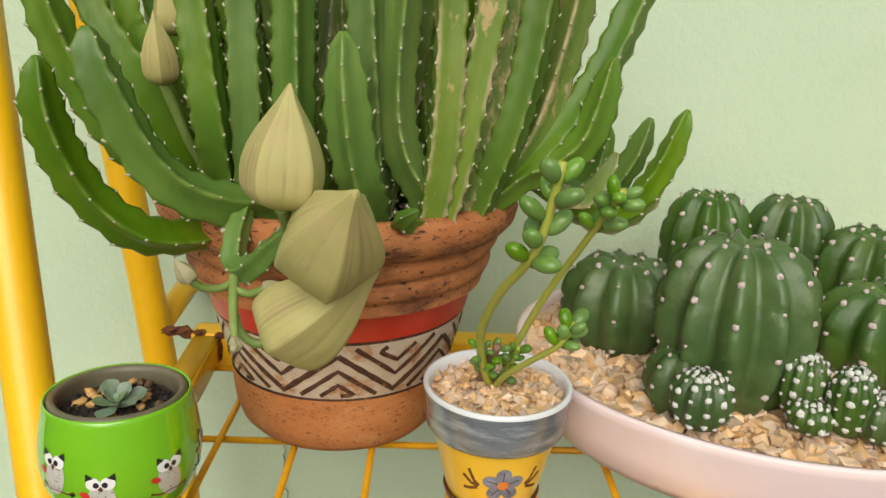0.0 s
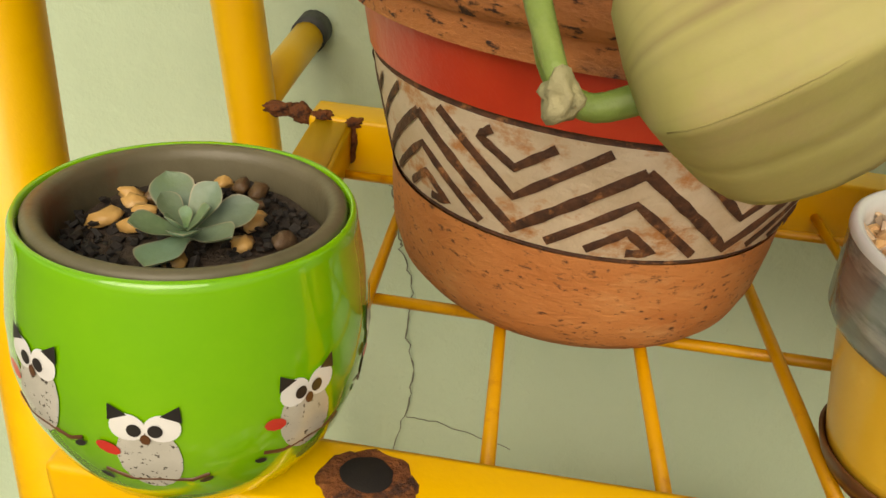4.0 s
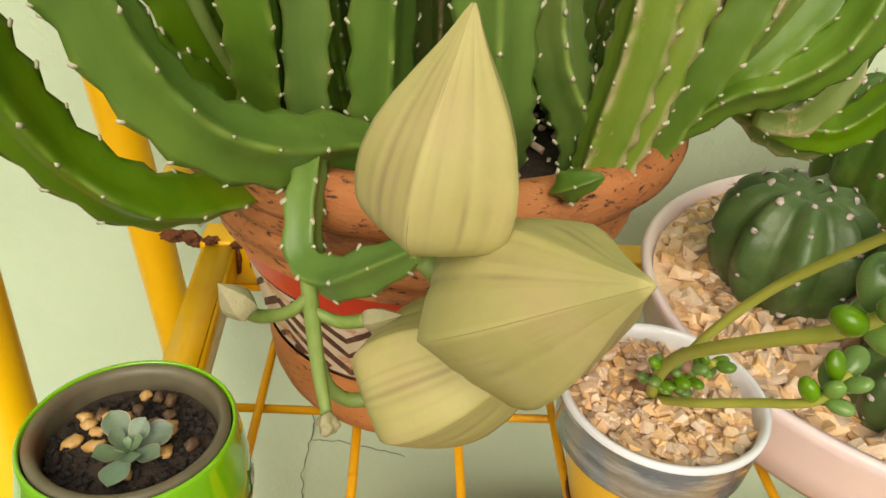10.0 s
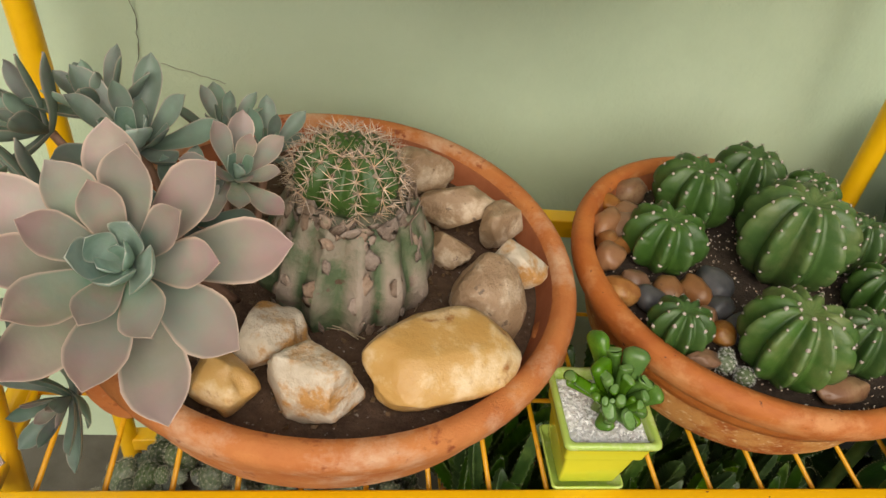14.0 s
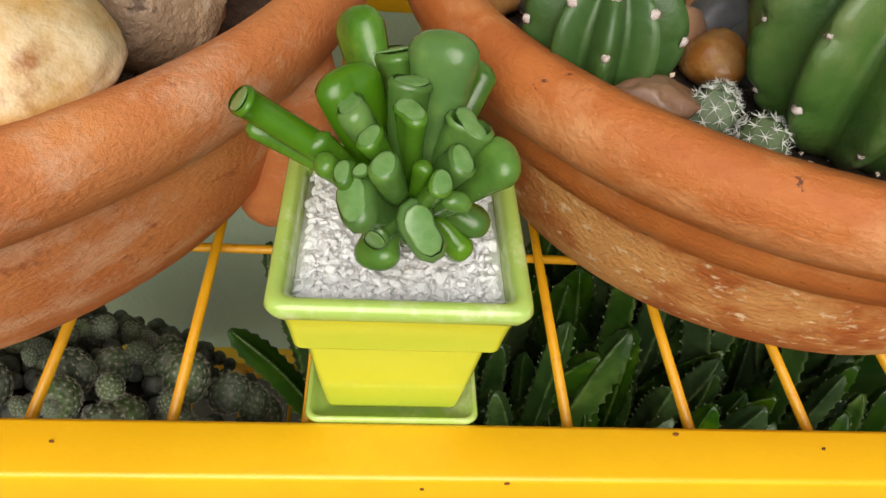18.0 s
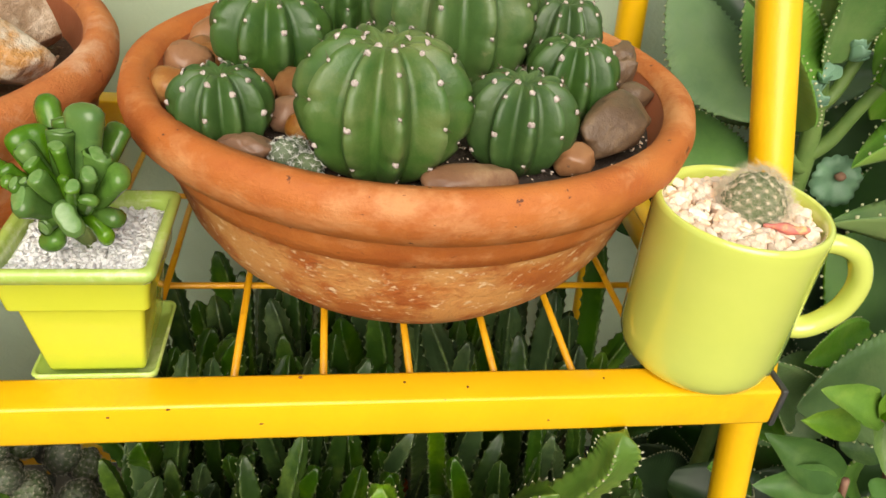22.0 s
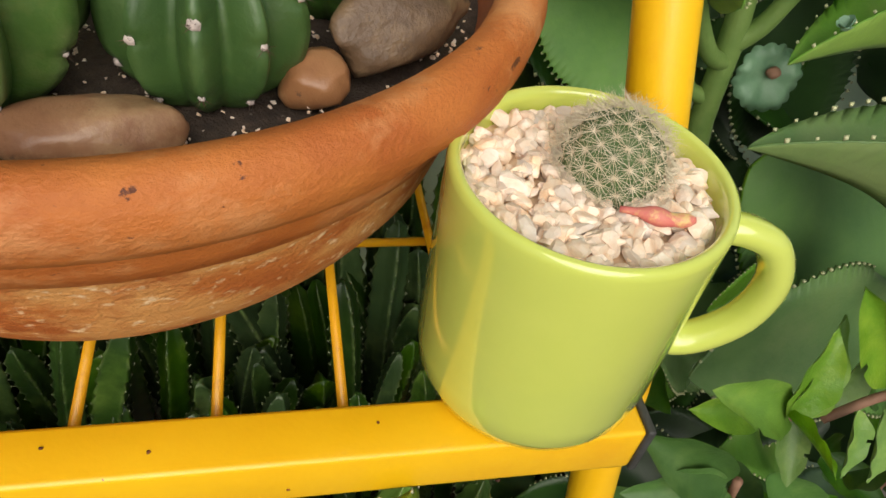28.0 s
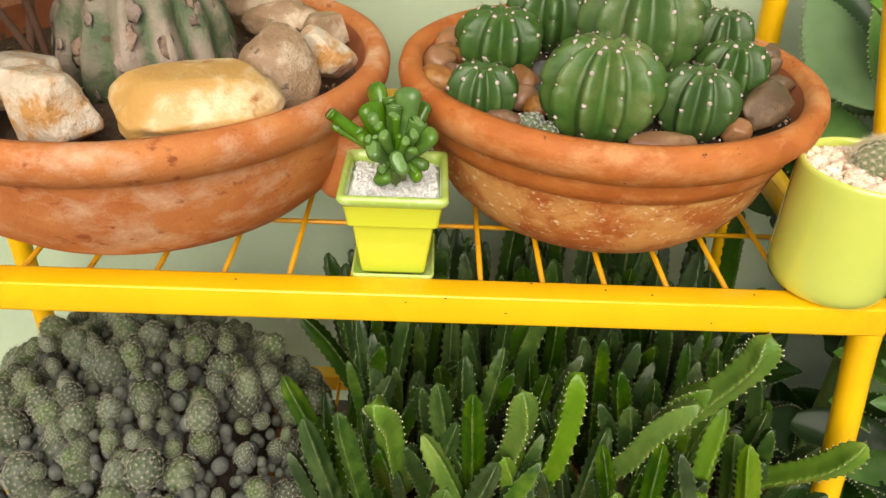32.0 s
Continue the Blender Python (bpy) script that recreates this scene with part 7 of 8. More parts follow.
# ---- spiny ball in the mug ----
part("filling", lathe([(0.0, 0.0815), (0.0364, 0.0800)], 40), GRAVEL_TAN, mug)
g = gravel(disc_place(MX, MY, MZ + 0.0825, 0.0345, 0.0018), 560, 0.0040, GRAVEL_PINK, None, 47, worn=True)
tagged(g, "pale pinkish gravel filling the mug", "gravel")
body_m, spine_m = spiny_ball_meshes(0.0138, 0.0320, 150, 17, 0.0078, MUGCACTUS, SPINE, 6, 0.00013, 0.12)
mc = thing("cactus", (MX + 0.0045, MY + 0.0005, MZ + 0.0695), "small round cactus with dense tan spines", "cactus")
mc.matrix_basis = mc.matrix_basis @ pose(0, 0, 0, -8, 6, 0)
share("body", body_m, mc, Matrix())
tagged(share("spine_coat", spine_m, mc, Matrix(), "dense fine tan spines"), kind="stuff")
tagged(part("cactus_fruit", tube(smooth_line([(0, 0, 0), (0.006, -0.003, 0.001), (0.012, -0.005, 0.0005), (0.018, -0.007, 0.002)], 12), [0.0009, 0.0010, 0.0011, 0.0014, 0.0021, 0.0026, 0.0027, 0.0025, 0.0020, 0.0019, 0.0021, 0.0018, 0.0008], 8), REDFRUIT, m=pose(MX + 0.0020, MY - 0.0155, MZ + 0.0868)), "dried red and yellow cactus fruit on gravel", "fruit")

# ---- bottom shelf: pincushion cluster ----
mpot = thing("clay_bowl", (0.015, 0.300, 0.1432), "low terracotta bowl under a crowded pincushion cactus", "bowl")
part("shell", lathe([(0.0, 0.0), (0.10, 0.0), (0.115, 0.02), (0.125, 0.05), (0.128, 0.06), (0.122, 0.06), (0.12, 0.05)], 64), TERRA_CHALK, mpot)
part("soil", lathe([(0.0, 0.175), (0.05, 0.168), (0.095, 0.140), (0.115, 0.10), (0.122, 0.055)], 48, wob=0.010), SOIL, mpot)
mam = thing("pincushion_cactus", (0.015, 0.300, 0.200), "crowded cluster of grey-green woolly pincushion cactus heads", "cactus")
heads = [spiny_ball_meshes(1.0, 2.2, 90, 10, 0.24, MAM, SPINE_PALE, 70 + i, 0.010, 0.14) for i in range(3)]
rnd = random.Random(33)
placed = []
tries = 0
while len(placed) < 300 and tries < 20000:
    tries += 1
    a, q = rnd.uniform(0, 6.283), math.sqrt(rnd.random())
    x, y = 0.190 * q * math.cos(a), 0.185 * q * math.sin(a)
    if y > 0.09:
        continue
    big = len(placed) < 150
    s = rnd.uniform(0.0085, 0.0132) if big else rnd.uniform(0.0040, 0.0070)
    z = 0.140 * (1 - q ** 2.2) + rnd.uniform(-0.018, 0.012) - (0.0 if big else -0.006)
    if z < -0.02 or any((x - p[0]) ** 2 + (y - p[1]) ** 2 + (z - p[2]) ** 2 < ((s + p[3]) * 0.80) ** 2 for p in placed):
        continue
    placed.append((x, y, z, s))
for i, (x, y, z, s) in enumerate(placed):
    b_, s_ = heads[i % 3]
    m = Matrix.Translation((x, y, z - s * 1.2)) @ pose(0, 0, 0, -y * 260 + rnd.uniform(-12, 12), x * 260 + rnd.uniform(-12, 12), rnd.uniform(0, 360)) @ Matrix.Diagonal((s, s, s * rnd.uniform(1.0, 1.5), 1))
    h = share("head", b_, mam, m)
    tagged(share("spine_coat", s_, h, Matrix(), "fine white spines"), kind="stuff")

ico = bmesh.new()
bmesh.ops.create_icosphere(ico, subdivisions=2, radius=1.0)
iv = [v.co.copy() for v in ico.verts]
itri = [tuple(v.index for v in f.verts) for f in ico.faces]
ico.free()
vs, fs = [], []
for i in range(1300):
    a, q = rnd.uniform(0, 6.283), math.sqrt(rnd.random())
    x, y = 0.186 * q * math.cos(a), 0.182 * q * math.sin(a)
    z, s = 0.140 * (1 - q ** 2.2) + rnd.uniform(-0.024, 0.0), rnd.uniform(0.0038, 0.0068)
    b = len(vs)
    vs += [(x + c.x * s, y + c.y * s, z + c.z * s * 1.3) for c in iv]
    fs += [tuple(b + k for k in f) for f in itri]
tagged(part("young_head_cover", (vs, fs), MAM_YOUNG, mam, "small crowded young heads"), kind="stuff")

# ---- bottom shelf: second starfish plant ----
for (x, y, r, h, lab) in ((0.290, 0.315, 0.090, 0.075, "terracotta pot crowded by starfish plant stems"), (0.515, 0.315, 0.090, 0.075, "terracotta pot holding starfish plant stems")):
    p = thing("flower_pot", (x, y, 0.1432), lab, "flower pot")
    part("body", lathe([(0.0, 0.0), (r * 0.72, 0.0), (r * 0.80, 0.006), (r * 0.97, h * 0.8), (r * 1.04, h * 0.82), (r * 1.05, h), (r * 0.95, h), (r * 0.92, h * 0.8)], 56), TERRA, p)
    part("soil", lathe([(0.0, h * 0.9), (r * 0.94, h * 0.86)], 40, wob=0.003), SOIL, p)
low = thing("stapelia", (0.40, 0.30, 0.235), "dense clump of dark green toothed starfish plant stems", "succulent")
LO = Vector((0.40, 0.30, 0.235))
variants = []
rnd = random.Random(101)
for i in range(12):
    L = rnd.uniform(0.11, 0.21)
    bx, by = rnd.uniform(-0.035, 0.035), rnd.uniform(-0.02, 0.02)
    vs, fs, ed, teeth = stem_mesh([(0, 0, 0), (bx * 0.2, by * 0.2, L * 0.33), (bx * 0.55, by * 0.5, L * 0.68), (bx, by, L)], rnd.uniform(0.0080, 0.0100), i, tooth=0.0085, tr=0.0009)
    ms = bpy.data.meshes.new("stem")
    ms.from_pydata(vs, [], fs)
    set_edge(ms, ed)
    ms.polygons.foreach_set("use_smooth", [True] * len(ms.polygons))
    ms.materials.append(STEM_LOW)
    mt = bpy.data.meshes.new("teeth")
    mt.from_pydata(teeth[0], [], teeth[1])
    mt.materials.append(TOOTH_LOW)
    # lighter copy of the stem, its colour standing for light at the front
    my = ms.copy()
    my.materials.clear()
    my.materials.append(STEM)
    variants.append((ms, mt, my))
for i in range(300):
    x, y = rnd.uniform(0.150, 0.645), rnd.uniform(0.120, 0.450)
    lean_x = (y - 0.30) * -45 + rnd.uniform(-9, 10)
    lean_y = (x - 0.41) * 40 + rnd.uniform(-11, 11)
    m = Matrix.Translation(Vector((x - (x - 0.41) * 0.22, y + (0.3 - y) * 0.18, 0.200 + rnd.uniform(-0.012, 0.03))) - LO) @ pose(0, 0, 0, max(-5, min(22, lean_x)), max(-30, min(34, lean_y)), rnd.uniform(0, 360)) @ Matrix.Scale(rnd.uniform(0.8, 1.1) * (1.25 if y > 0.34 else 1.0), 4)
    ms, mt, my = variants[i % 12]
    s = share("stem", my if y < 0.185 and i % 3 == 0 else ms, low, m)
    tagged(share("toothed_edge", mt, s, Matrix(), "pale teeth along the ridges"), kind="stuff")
# front stems in the lighter skin, coloured as if lit
for i, pts in enumerate(([(0.462, 0.250, 0.250), (0.478, 0.215, 0.340), (0.494, 0.180, 0.420), (0.506, 0.163, 0.470), (0.506, 0.160, 0.494)],
                         [(0.380, 0.230, 0.245), (0.392, 0.200, 0.320), (0.394, 0.182, 0.400), (0.392, 0.178, 0.440)],
                         [(0.440, 0.240, 0.250), (0.455, 0.200, 0.330), (0.462, 0.180, 0.385), (0.478, 0.165, 0.425)],
                         [(0.455, 0.240, 0.250), (0.470, 0.210, 0.340), (0.478, 0.190, 0.400), (0.492, 0.176, 0.430)],
                         [(0.270, 0.230, 0.245), (0.262, 0.190, 0.330), (0.258, 0.165, 0.400), (0.250, 0.150, 0.432)],
                         [(0.345, 0.235, 0.245), (0.352, 0.195, 0.330), (0.356, 0.170, 0.395), (0.352, 0.160, 0.438)],
                         [(0.560, 0.240, 0.250), (0.585, 0.195, 0.320), (0.598, 0.172, 0.360), (0.606, 0.160, 0.395)])):
    add_stem(low, [Vector(p) - LO for p in pts], 0.0112, 300 + i, STEM)


# ---- kalanchoe and shrub beside the stand ----
def kal_width(W, u):
    return W * 0.5 * (math.sin(math.pi * min(1, 0.04 + 0.96 * u) ** 0.85) ** 0.72)


def kal_lift(u, w, arch, fold, seed):
    """How far the margin stands above the chord of an arched, folded leaf."""
    return fold * w + arch * 4 * u * (1 - u) + 0.010 * math.sin(u * 9 + seed)


def kal_leaf_meshes(seed, W=0.42, arch=0.10, fold=0.95, teeth_n=27, under=None):
    """A long arched leaf folded along its midrib, with scalloped margin; its margin beads."""
    rnd_ = random.Random(seed)
    n, m = teeth_n * 3, 8
    vs, fs, bv, bf = [], [], [], []
    for side in (0, 1):
        for i in range(n + 1):
            u = i / n
            w = max(0.004, kal_width(W, u))
            sc = 1 + 0.11 * (0.5 + 0.5 * math.cos(2 * math.pi * i / 3)) * (0.15 < u)
            for k in range(m + 1):
                v = 2 * k / m - 1
                vs.append((w * v * (sc if abs(v) > 0.99 else 1), u, kal_lift(u, w * abs(v) ** 1.4, arch, fold, seed) - 0.010 * side))
    s = (n + 1) * (m + 1)
    for b, flip in ((0, False), (s, True)):
        for i in range(n):
            for k in range(m):
                a = b + i * (m + 1) + k
                q = (a, a + 1, a + m + 2, a + m + 1)
                fs.append(q[::-1] if flip else q)
    for i in range(n):
        a, b = i * (m + 1), (i + 1) * (m + 1)
        fs += [(a, b, b + s, a + s), (a + m, a + m + s, b + m + s, b + m)]
    for i in range(3, n - 1, 3):
        u = i / n
        if u < 0.15:
            continue
        w = kal_width(W, u) * 1.09
        for sgn in (-1, 1):
            c = Vector((sgn * w, u, kal_lift(u, w, arch, fold, seed)))
            r = 0.0085 * rnd_.uniform(0.8, 1.3)
            b = len(bv)
            bv += [tuple(c + Vector(d) * r) for d in ((1, 0, 0), (-1, 0, 0), (0, 1, 0), (0, -1, 0), (0, 0, 1), (0, 0, -1))]
            bf += [(b + q, b + p, b + t) for q, p, t in ((0, 2, 4), (2, 1, 4), (1, 3, 4), (3, 0, 4), (2, 0, 5), (1, 2, 5), (3, 1, 5), (0, 3, 5))]
    me = bpy.data.meshes.new("leaf")
    me.from_pydata(vs, [], fs)
    me.polygons.foreach_set("use_smooth", [True] * len(me.polygons))
    me.materials.append(KAL)
    me.materials.append(under or KAL_UNDER)
    me.polygons.foreach_set("material_index", [1 if n * m <= q < 2 * n * m else 0 for q in range(len(me.polygons))])
    mb = bpy.data.meshes.new("leaf_teeth")
    mb.from_pydata(bv, [], bf)
    mb.polygons.foreach_set("use_smooth", [True] * len(mb.polygons))
    mb.materials.append(KALEDGE)
    return me, mb


# width, arch and fold of each form of leaf: folded, loosely folded, strongly arched, flat and broad
KAL_FORMS = ((0.44, 0.06, 0.85), (0.46, 0.04, 0.55), (0.50, 0.13, 1.10), (0.62, 0.04, 0.18))
KL = [kal_leaf_meshes(i + 1, W_, ar, fo, 25, KAL_BLUE if i == 3 else None) for i, (W_, ar, fo) in enumerate(KAL_FORMS)]
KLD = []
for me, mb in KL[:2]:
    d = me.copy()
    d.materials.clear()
    d.materials.append(SHADELEAF)
    d.materials.append(SHADELEAF)
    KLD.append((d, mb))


def along(base, tip, face, scale_w=1.0):
    """The pose of a unit leaf from base to tip with its face towards face."""
    base, tip = Vector(base), Vector(tip)
    y = tip - base
    L = y.length
    y.normalize()
    z = Vector(face)
    z = (z - y * z.dot(y)).normalized()
    x = y.cross(z)
    m = Matrix((x, y, z)).transposed().to_4x4()
    return Matrix.Translation(base) @ m @ Matrix.Diagonal((L * scale_w, L, L, 1))


kal = thing("kalanchoe", (0.72, 0.40, 0.0), "tall kalanchoe with scalloped leaves bearing tiny plantlets", "plant")
KO = Vector((0.72, 0.40, 0.0))
PL_M = leaf_mesh("plantlet_leaf", PLANTLET, W=0.8, T=0.2, curl=0.3)


def plantlet(p, s, seed):
    e = new("plantlet")
    e.parent = kal
    e.location = Vector(p) - KO
    e.rotation_euler = (0.5, 0.2, seed)
    for k in range(6):
        share("leaf", PL_M, e, Matrix.Rotation(k * 1.05 + seed, 4, 'Z') @ Matrix.Rotation(radians(28 + 14 * (k % 2)), 4, 'X') @ Matrix.Scale(s * (1 - 0.08 * k), 4))


def kleaf(base, tip, face, w=1.0, v=0, set_=None):
    me, mb = (set_ or KL)[v]
    o = share("leaf", me, kal, Matrix.Translation(-KO) @ along(base, tip, face, w))
    tagged(share("bead_margin", mb, o, Matrix(), "pale beads along the margin"), kind="stuff")
    return o


for pts, r in ((((0.735, 0.39, 0.0), (0.732, 0.388, 0.25), (0.724, 0.385, 0.44), (0.717, 0.385, 0.49), (0.713, 0.385, 0.545), (0.703, 0.385, 0.59), (0.691, 0.385, 0.64), (0.680, 0.385, 0.74)), 0.0085),
               (((0.717, 0.385, 0.525), (0.700, 0.378, 0.533), (0.683, 0.375, 0.556), (0.666, 0.367, 0.585)), 0.0055),
               (((0.714, 0.385, 0.535), (0.724, 0.380, 0.550), (0.731, 0.376, 0.572), (0.739, 0.371, 0.597)), 0.0060),
               (((0.717, 0.385, 0.500), (0.700, 0.385, 0.508), (0.688, 0.385, 0.529), (0.672, 0.385, 0.568)), 0.0050),
               (((0.723, 0.390, 0.470), (0.705, 0.390, 0.476), (0.692, 0.390, 0.490), (0.678, 0.390, 0.508)), 0.0048),
               (((0.704, 0.385, 0.570), (0.716, 0.384, 0.585), (0.724, 0.384, 0.612), (0.730, 0.382, 0.640)), 0.0055)):
    part("stem", tube(smooth_line([Vector(p) - KO for p in pts], 24), [r - r * 0.012 * i for i in range(25)], 12), KALSTEM, kal, "thick pale green stem")
LEAVES = []
for b, t, f, w, v in (((0.838, 0.262, 0.430), (0.693, 0.309, 0.525), (0.40, 0.15, 0.90), 0.72, 2),
                      ((0.905, 0.350, 0.365), (0.732, 0.345, 0.482), (-0.30, 0.90, -0.30), 0.85, 3),
                      ((0.880, 0.345, 0.525), (0.736, 0.362, 0.540), (0.0, 0.40, 0.92), 0.95, 2),
                      ((0.875, 0.290, 0.470), (0.754, 0.315, 0.621), (0.80, -0.05, 0.55), 0.75, 2),
                      ((0.732, 0.352, 0.597), (0.845, 0.315, 0.690), (-0.5, 0.45, 0.85), 1.0, 0),
                      ((0.682, 0.372, 0.566), (0.605, 0.350, 0.660), (0.65, -0.55, 0.40), 0.95, 0),
                      ((0.714, 0.430, 0.571), (0.650, 0.420, 0.665), (0.2, -0.95, 0.2), 1.15, 3),
                      ((0.699, 0.380, 0.608), (0.671, 0.355, 0.715), (0.2, -0.95, 0.1), 0.95, 1),
                      ((0.844, 0.300, 0.405), (0.690, 0.262, 0.400), (0.0, -0.85, 0.55), 0.85, 3),
                      ((0.737, 0.310, 0.343), (0.668, 0.290, 0.420), (0.2, -0.9, 0.4), 0.85, 1),
                      ((0.790, 0.335, 0.410), (0.725, 0.310, 0.398), (-0.1, -0.75, 0.6), 1.0, 1),
                      ((0.745, 0.330, 0.320), (0.656, 0.300, 0.362), (-0.1, -0.7, 0.7), 0.9, 1),
                      ((0.776, 0.400, 0.560), (0.782, 0.395, 0.690), (0.1, -0.95, 0.2), 0.9, 3),
                      ((0.890, 0.420, 0.520), (0.838, 0.400, 0.630), (0.2, -0.9, 0.3), 0.9, 1)):
    LEAVES.append(kleaf(b, t, f, w, v))
for b, t, f, w, v in (((0.748, 0.385, 0.600), (0.760, 0.365, 0.715), (-0.3, -0.9, 0.3), 0.9, 1),
                      ((0.690, 0.395, 0.500), (0.622, 0.460, 0.545), (-0.3, 0.8, -0.5), 1.1, 3),
                      ((0.700, 0.400, 0.480), (0.640, 0.440, 0.440), (-0.2, 0.8, -0.5), 1.1, 3),
                      ((0.672, 0.388, 0.565), (0.610, 0.455, 0.640), (-0.4, 0.8, -0.4), 1.1, 3),
                      ((0.740, 0.400, 0.430), (0.690, 0.370, 0.360), (0.2, 0.9, -0.4), 1.1, 3),
                      ((0.800, 0.360, 0.350), (0.720, 0.330, 0.290), (-0.2, -0.8, 0.5), 1.1, 3),
                      ((0.930, 0.330, 0.330), (0.800, 0.290, 0.380), (-0.1, -0.8, 0.6), 1.0, 3),
                      ((0.960, 0.340, 0.560), (0.880, 0.310, 0.660), (0.4, -0.8, 0.4), 1.0, 1),
                      ((0.720, 0.330, 0.270), (0.650, 0.270, 0.330), (-0.2, -0.7, 0.7), 1.0, 1),
                      ((0.860, 0.330, 0.230), (0.760, 0.270, 0.300), (0.0, -0.7, 0.7), 1.0, 1)):
    kleaf(b, t, f, w, v)
# dark-coloured fill leaves that paint the shade in the gaps
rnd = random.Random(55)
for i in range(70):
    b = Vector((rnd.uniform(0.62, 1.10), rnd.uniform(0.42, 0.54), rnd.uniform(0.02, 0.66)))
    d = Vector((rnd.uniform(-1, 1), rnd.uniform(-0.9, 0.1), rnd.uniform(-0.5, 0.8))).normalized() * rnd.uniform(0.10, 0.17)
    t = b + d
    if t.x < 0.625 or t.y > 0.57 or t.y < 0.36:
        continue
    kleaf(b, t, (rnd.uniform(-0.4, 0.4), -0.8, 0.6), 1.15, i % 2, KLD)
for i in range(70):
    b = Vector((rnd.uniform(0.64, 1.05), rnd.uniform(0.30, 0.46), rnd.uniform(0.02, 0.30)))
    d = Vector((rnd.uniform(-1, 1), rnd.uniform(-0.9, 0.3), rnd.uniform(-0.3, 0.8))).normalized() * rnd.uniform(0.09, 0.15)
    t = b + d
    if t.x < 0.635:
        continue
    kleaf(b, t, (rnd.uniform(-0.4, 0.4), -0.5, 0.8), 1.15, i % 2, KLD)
# plantlets growing on the margins
rnd = random.Random(23)
for j, v, us, s in ((0, 2, (0.26, 0.33, 0.36, 0.62, 0.78), 0.0075), (2, 2, (0.35, 0.90), 0.009), (4, 0, (0.06, 0.12, 0.20), 0.016), (3, 2, (0.30, 0.38, 0.45, 0.52, 0.60, 0.66), 0.0075), (5, 0, (0.03, 0.08, 0.14), 0.016), (1, 3, (0.4, 0.5), 0.008), (7, 1, (0.03, 0.08), 0.014)):
    W_, ar, fo = KAL_FORMS[v]
    for u in us:
        w = kal_width(W_, u) * 1.06
        p = LEAVES[j].matrix_basis @ Vector(((1 if j in (4, 5, 7) else -1) * w, u, kal_lift(u, w, ar, fo, v + 1)))
        plantlet(p + KO, s * rnd.uniform(0.7, 1.15), u * 40)
# the round scalloped young shoot
vs, fs = [(0, 0, -0.004)], []
for ring, (rr, zz) in enumerate(((0.008, -0.003), (0.015, 0.001), (0.021, -0.001))):
    for k in range(64):
        a = 2 * math.pi * k / 64
        sc = 1 + (0.10 * abs(math.sin(8 * a)) if ring == 2 else 0)
        vs.append((rr * sc * math.cos(a), rr * sc * math.sin(a), zz + 0.002 * math.sin(5 * a) * (ring > 0)))
for k in range(64):
    o = (k + 1) % 64
    fs += [(0, 1 + k, 1 + o), (1 + k, 65 + k, 65 + o, 1 + o), (65 + k, 129 + k, 129 + o, 65 + o)]
shoot = part("round_leaf", (vs, fs), SHOOT, kal, "round scalloped blue-green young leaf", m=Matrix.Translation(Vector((0.748, 0.385, 0.515)) - KO) @ Matrix.Scale(0.90, 4) @ Vector((-0.1, -0.9, 0.3)).to_track_quat('Z', 'Y').to_matrix().to_4x4())
th_ = shoot.modifiers.new("leaf_thickness", 'SOLIDIFY')
th_.thickness = 0.0012
part("dry_tip", pebble_form((0.0045, 0.004, 0.005), 4.4, 2, 0.4), WOODSTEM, shoot, "brown dried tip", m=pose(0.002, 0.004, 0.001))

shrub = thing("shrub", (0.74, 0.20, 0.0), "leafy shrub with glossy bright green insect-bitten leaves", "shrub")
HO = Vector((0.74, 0.20, 0.0))


def bush_leaf_mesh(seed, bites, mat=BUSH):
    vs, fs, _ = leaf_form(L=1.0, W=0.54, T=0.012, curl=-0.14, cup=0.50, n=20, m=10, shape="lance", wave=0.02, seed=seed)
    rnd_ = random.Random(seed)
    holes = [(rnd_.choice((-1, 1)) * rnd_.uniform(0.25, 0.31), rnd_.uniform(0.35, 0.9), rnd_.uniform(0.035, 0.06)) for _ in range(bites)]
    keep = [f for f in fs if all((sum(vs[i][0] for i in f) / 4 - hx_) ** 2 + (sum(vs[i][1] for i in f) / 4 - hy_) ** 2 > hr * hr for hx_, hy_, hr in holes)]
    me = bpy.data.meshes.new("leaf")
    me.from_pydata(vs, [], keep)
    me.polygons.foreach_set("use_smooth", [True] * len(me.polygons))
    me.materials.append(mat)
    return me


BL_M = [bush_leaf_mesh(i, b) for i, b in ((1, 0), (2, 1), (3, 2), (4, 1))]
BL_DARK = [bush_leaf_mesh(i, b, BUSH_DARK) for i, b in ((5, 0), (6, 1), (7, 2), (8, 0))]


# young picks the yellower green, otherwise the darker one
def bleaf(b, t, f, w=1.0, v=0, young=True):
    share("leaf", (BL_M if young else BL_DARK)[v], shrub, Matrix.Translation(-HO) @ along(b, t, f, w))


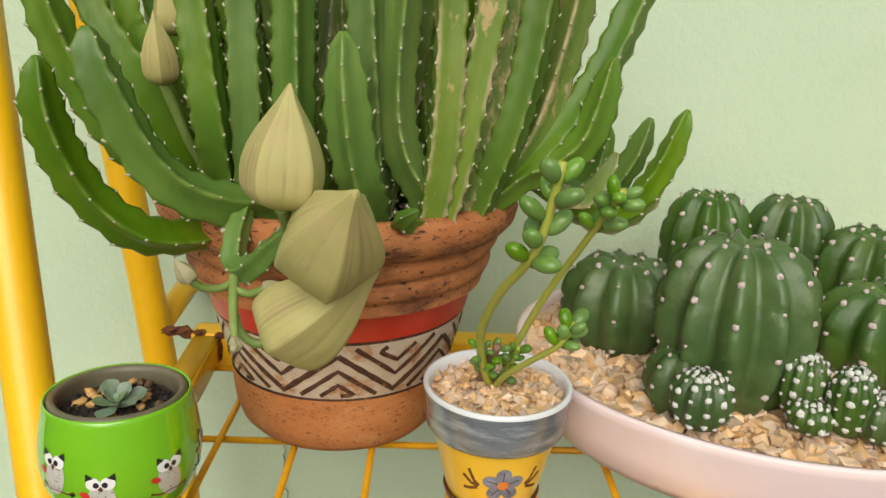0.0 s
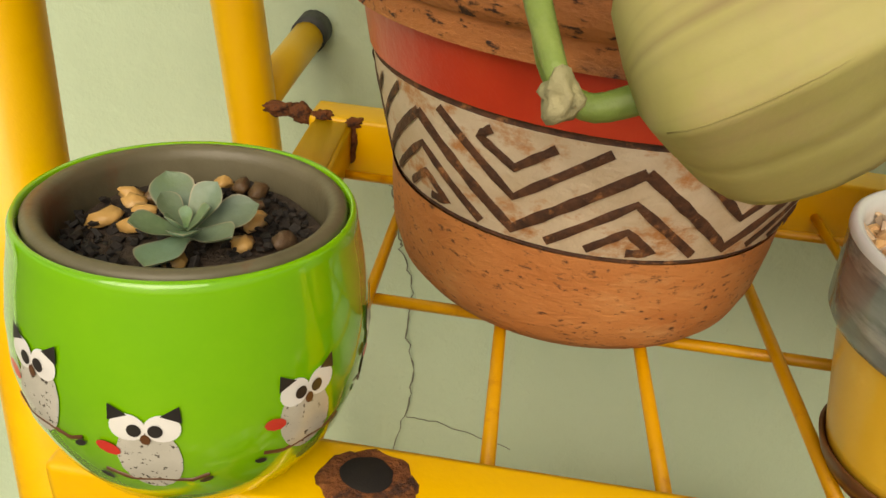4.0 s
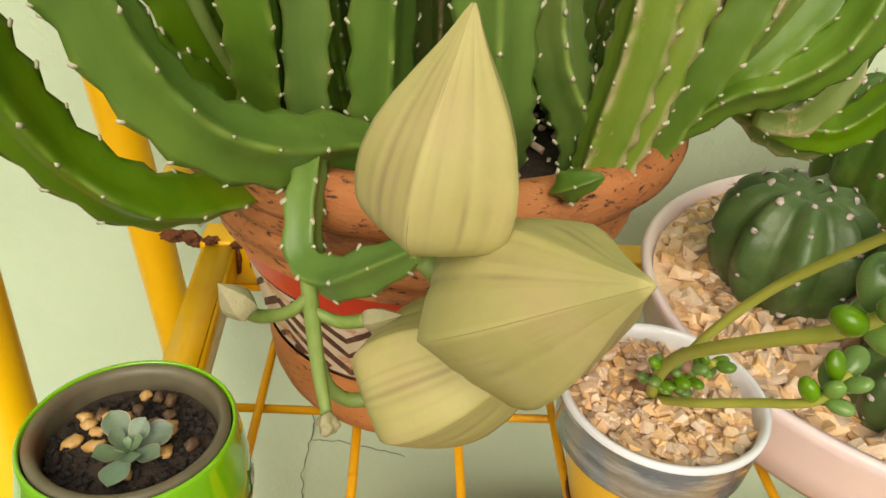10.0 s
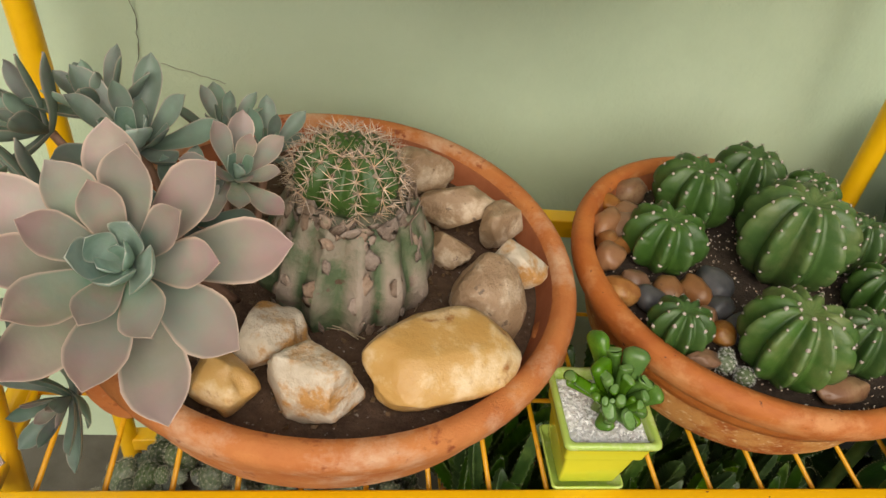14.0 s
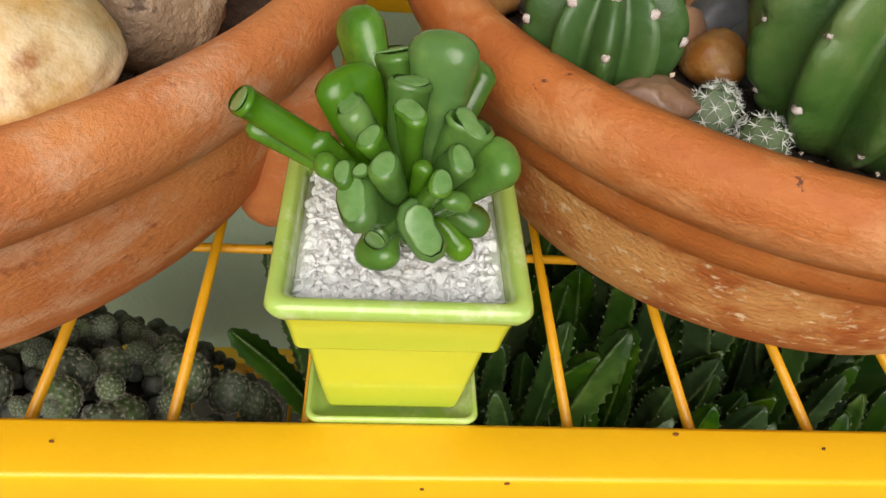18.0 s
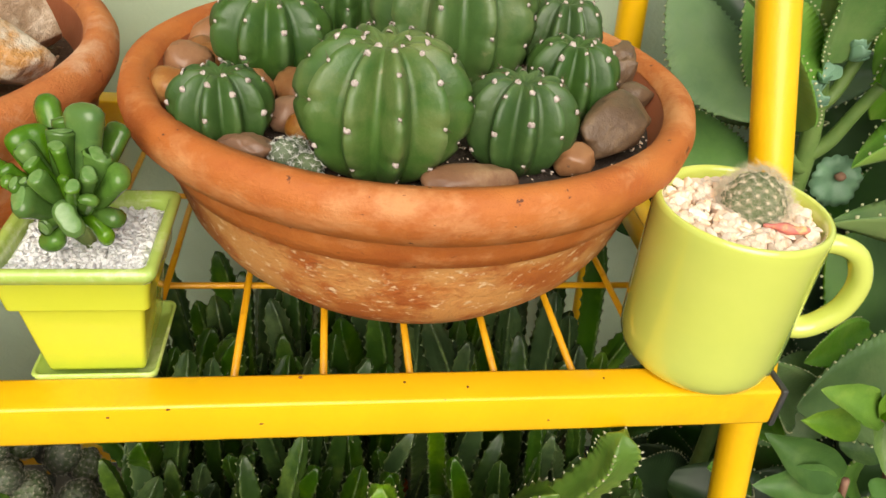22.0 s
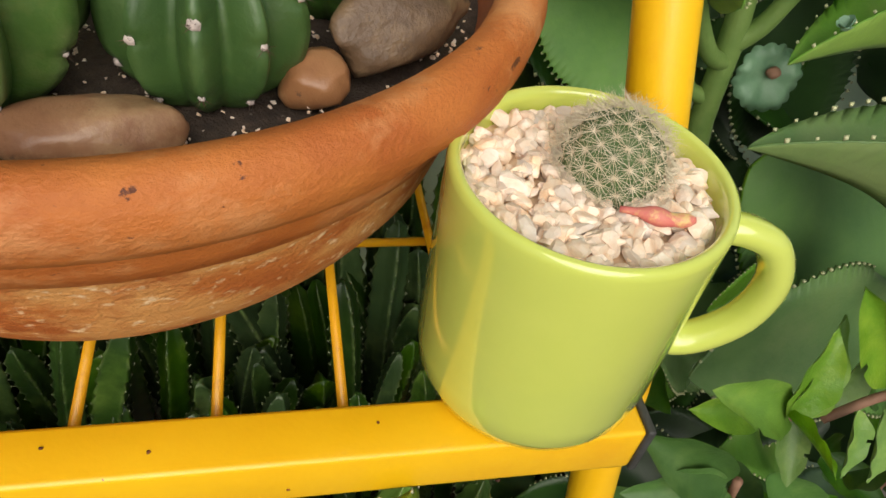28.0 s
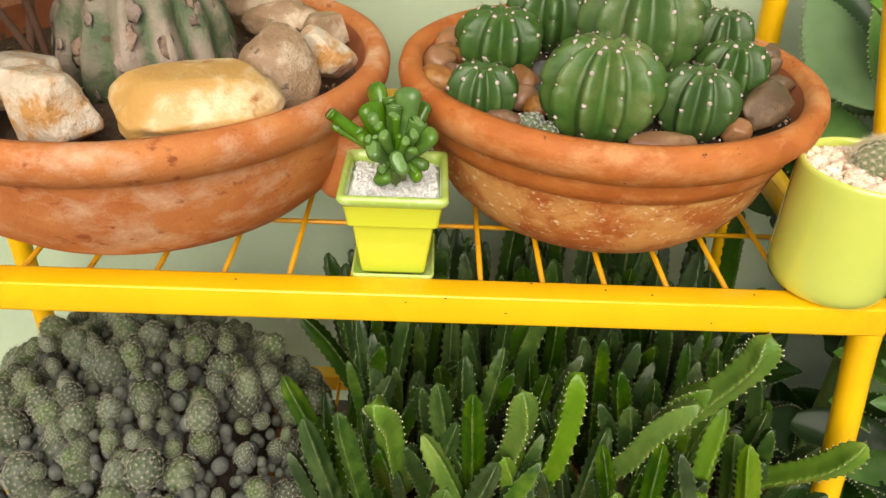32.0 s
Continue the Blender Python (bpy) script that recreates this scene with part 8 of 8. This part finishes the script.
for pts in (((0.80, 0.22, 0.0), (0.78, 0.22, 0.25), (0.73, 0.215, 0.40), (0.695, 0.205, 0.450)), ((0.727, 0.212, 0.432), (0.757, 0.210, 0.455), (0.829, 0.210, 0.457), (0.90, 0.21, 0.43)), ((0.77, 0.22, 0.1), (0.72, 0.21, 0.30), (0.69, 0.20, 0.40)), ((0.86, 0.22, 0.0), (0.83, 0.215, 0.25), (0.800, 0.21, 0.457))):
    part("twig", tube(smooth_line([Vector(p) - HO for p in pts], 16), 0.0024, 8), WOODSTEM, shrub)
C1 = (0.695, 0.205, 0.450)
for t, f, w, v in (((0.707, 0.215, 0.494), (0.0, -0.85, 0.5), 1.05, 0), ((0.650, 0.202, 0.478), (-0.1, -0.6, 0.8), 1.0, 1), ((0.697, 0.170, 0.462), (0.5, -0.6, 0.6), 1.0, 0), ((0.694, 0.180, 0.428), (-0.2, -0.95, 0.2), 1.0, 1), ((0.735, 0.235, 0.480), (0.2, -0.8, 0.5), 0.9, 3)):
    bleaf(C1, t, f, w * 0.88, v)
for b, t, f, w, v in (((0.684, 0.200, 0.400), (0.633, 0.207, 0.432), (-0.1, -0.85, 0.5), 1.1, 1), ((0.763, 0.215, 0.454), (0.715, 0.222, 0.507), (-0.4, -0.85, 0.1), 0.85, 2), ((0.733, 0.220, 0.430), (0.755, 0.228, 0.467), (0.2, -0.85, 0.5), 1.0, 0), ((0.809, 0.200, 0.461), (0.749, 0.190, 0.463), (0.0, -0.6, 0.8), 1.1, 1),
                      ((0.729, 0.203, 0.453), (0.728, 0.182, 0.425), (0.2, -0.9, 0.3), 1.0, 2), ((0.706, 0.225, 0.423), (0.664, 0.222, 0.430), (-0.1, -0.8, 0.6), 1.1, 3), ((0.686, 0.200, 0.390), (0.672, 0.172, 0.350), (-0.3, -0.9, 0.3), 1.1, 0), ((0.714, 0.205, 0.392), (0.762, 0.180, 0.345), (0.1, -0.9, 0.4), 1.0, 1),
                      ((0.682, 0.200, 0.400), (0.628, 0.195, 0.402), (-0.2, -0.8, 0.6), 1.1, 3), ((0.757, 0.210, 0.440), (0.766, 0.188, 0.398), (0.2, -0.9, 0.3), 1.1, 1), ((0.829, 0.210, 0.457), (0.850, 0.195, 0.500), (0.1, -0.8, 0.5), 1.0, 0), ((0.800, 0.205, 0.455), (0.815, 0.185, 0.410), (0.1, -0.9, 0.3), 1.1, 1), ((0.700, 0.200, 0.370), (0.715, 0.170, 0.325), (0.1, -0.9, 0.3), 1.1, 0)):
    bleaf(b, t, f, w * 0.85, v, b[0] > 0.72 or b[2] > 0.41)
rnd = random.Random(91)
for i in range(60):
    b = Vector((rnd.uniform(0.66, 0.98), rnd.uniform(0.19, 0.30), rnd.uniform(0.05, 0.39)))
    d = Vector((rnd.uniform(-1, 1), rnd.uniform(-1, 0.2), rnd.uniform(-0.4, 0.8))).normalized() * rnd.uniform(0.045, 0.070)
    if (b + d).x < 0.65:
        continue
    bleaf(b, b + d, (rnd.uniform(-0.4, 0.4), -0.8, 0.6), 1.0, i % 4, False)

# ---- aloe on the floor beside the stand ----
aloe = thing("aloe", (-0.300, 0.430, 0.0), "tall aloe with dark green spiny pointed leaves", "plant")
part("stem", tube(smooth_line([(0, 0, 0), (0.004, 0.002, 0.13), (0.0, 0.0, 0.27)], 10), 0.011, 10), WOODSTEM, aloe, "bare brown stem")
for k, tip in enumerate(((0.028, -0.030, 0.434), (0.024, -0.050, 0.372), (0.050, -0.020, 0.352), (-0.040, -0.010, 0.400), (-0.050, -0.040, 0.340), (-0.010, -0.060, 0.330))):
    base = Vector((0, 0, 0.225 + 0.008 * k))
    line = smooth_line([base, base.lerp(Vector(tip), 0.5) + Vector(((k % 2) * 0.008 - 0.004, 0.012, 0.004)), tip], 16)
    blade = part("leaf", tube(line, [0.011 * (1 - (i / 16) ** 1.3) + 0.0006 for i in range(17)], 12, section=lambda a, u: 0.45 + 0.75 * abs(math.cos(a))), STEM_LOW, aloe)
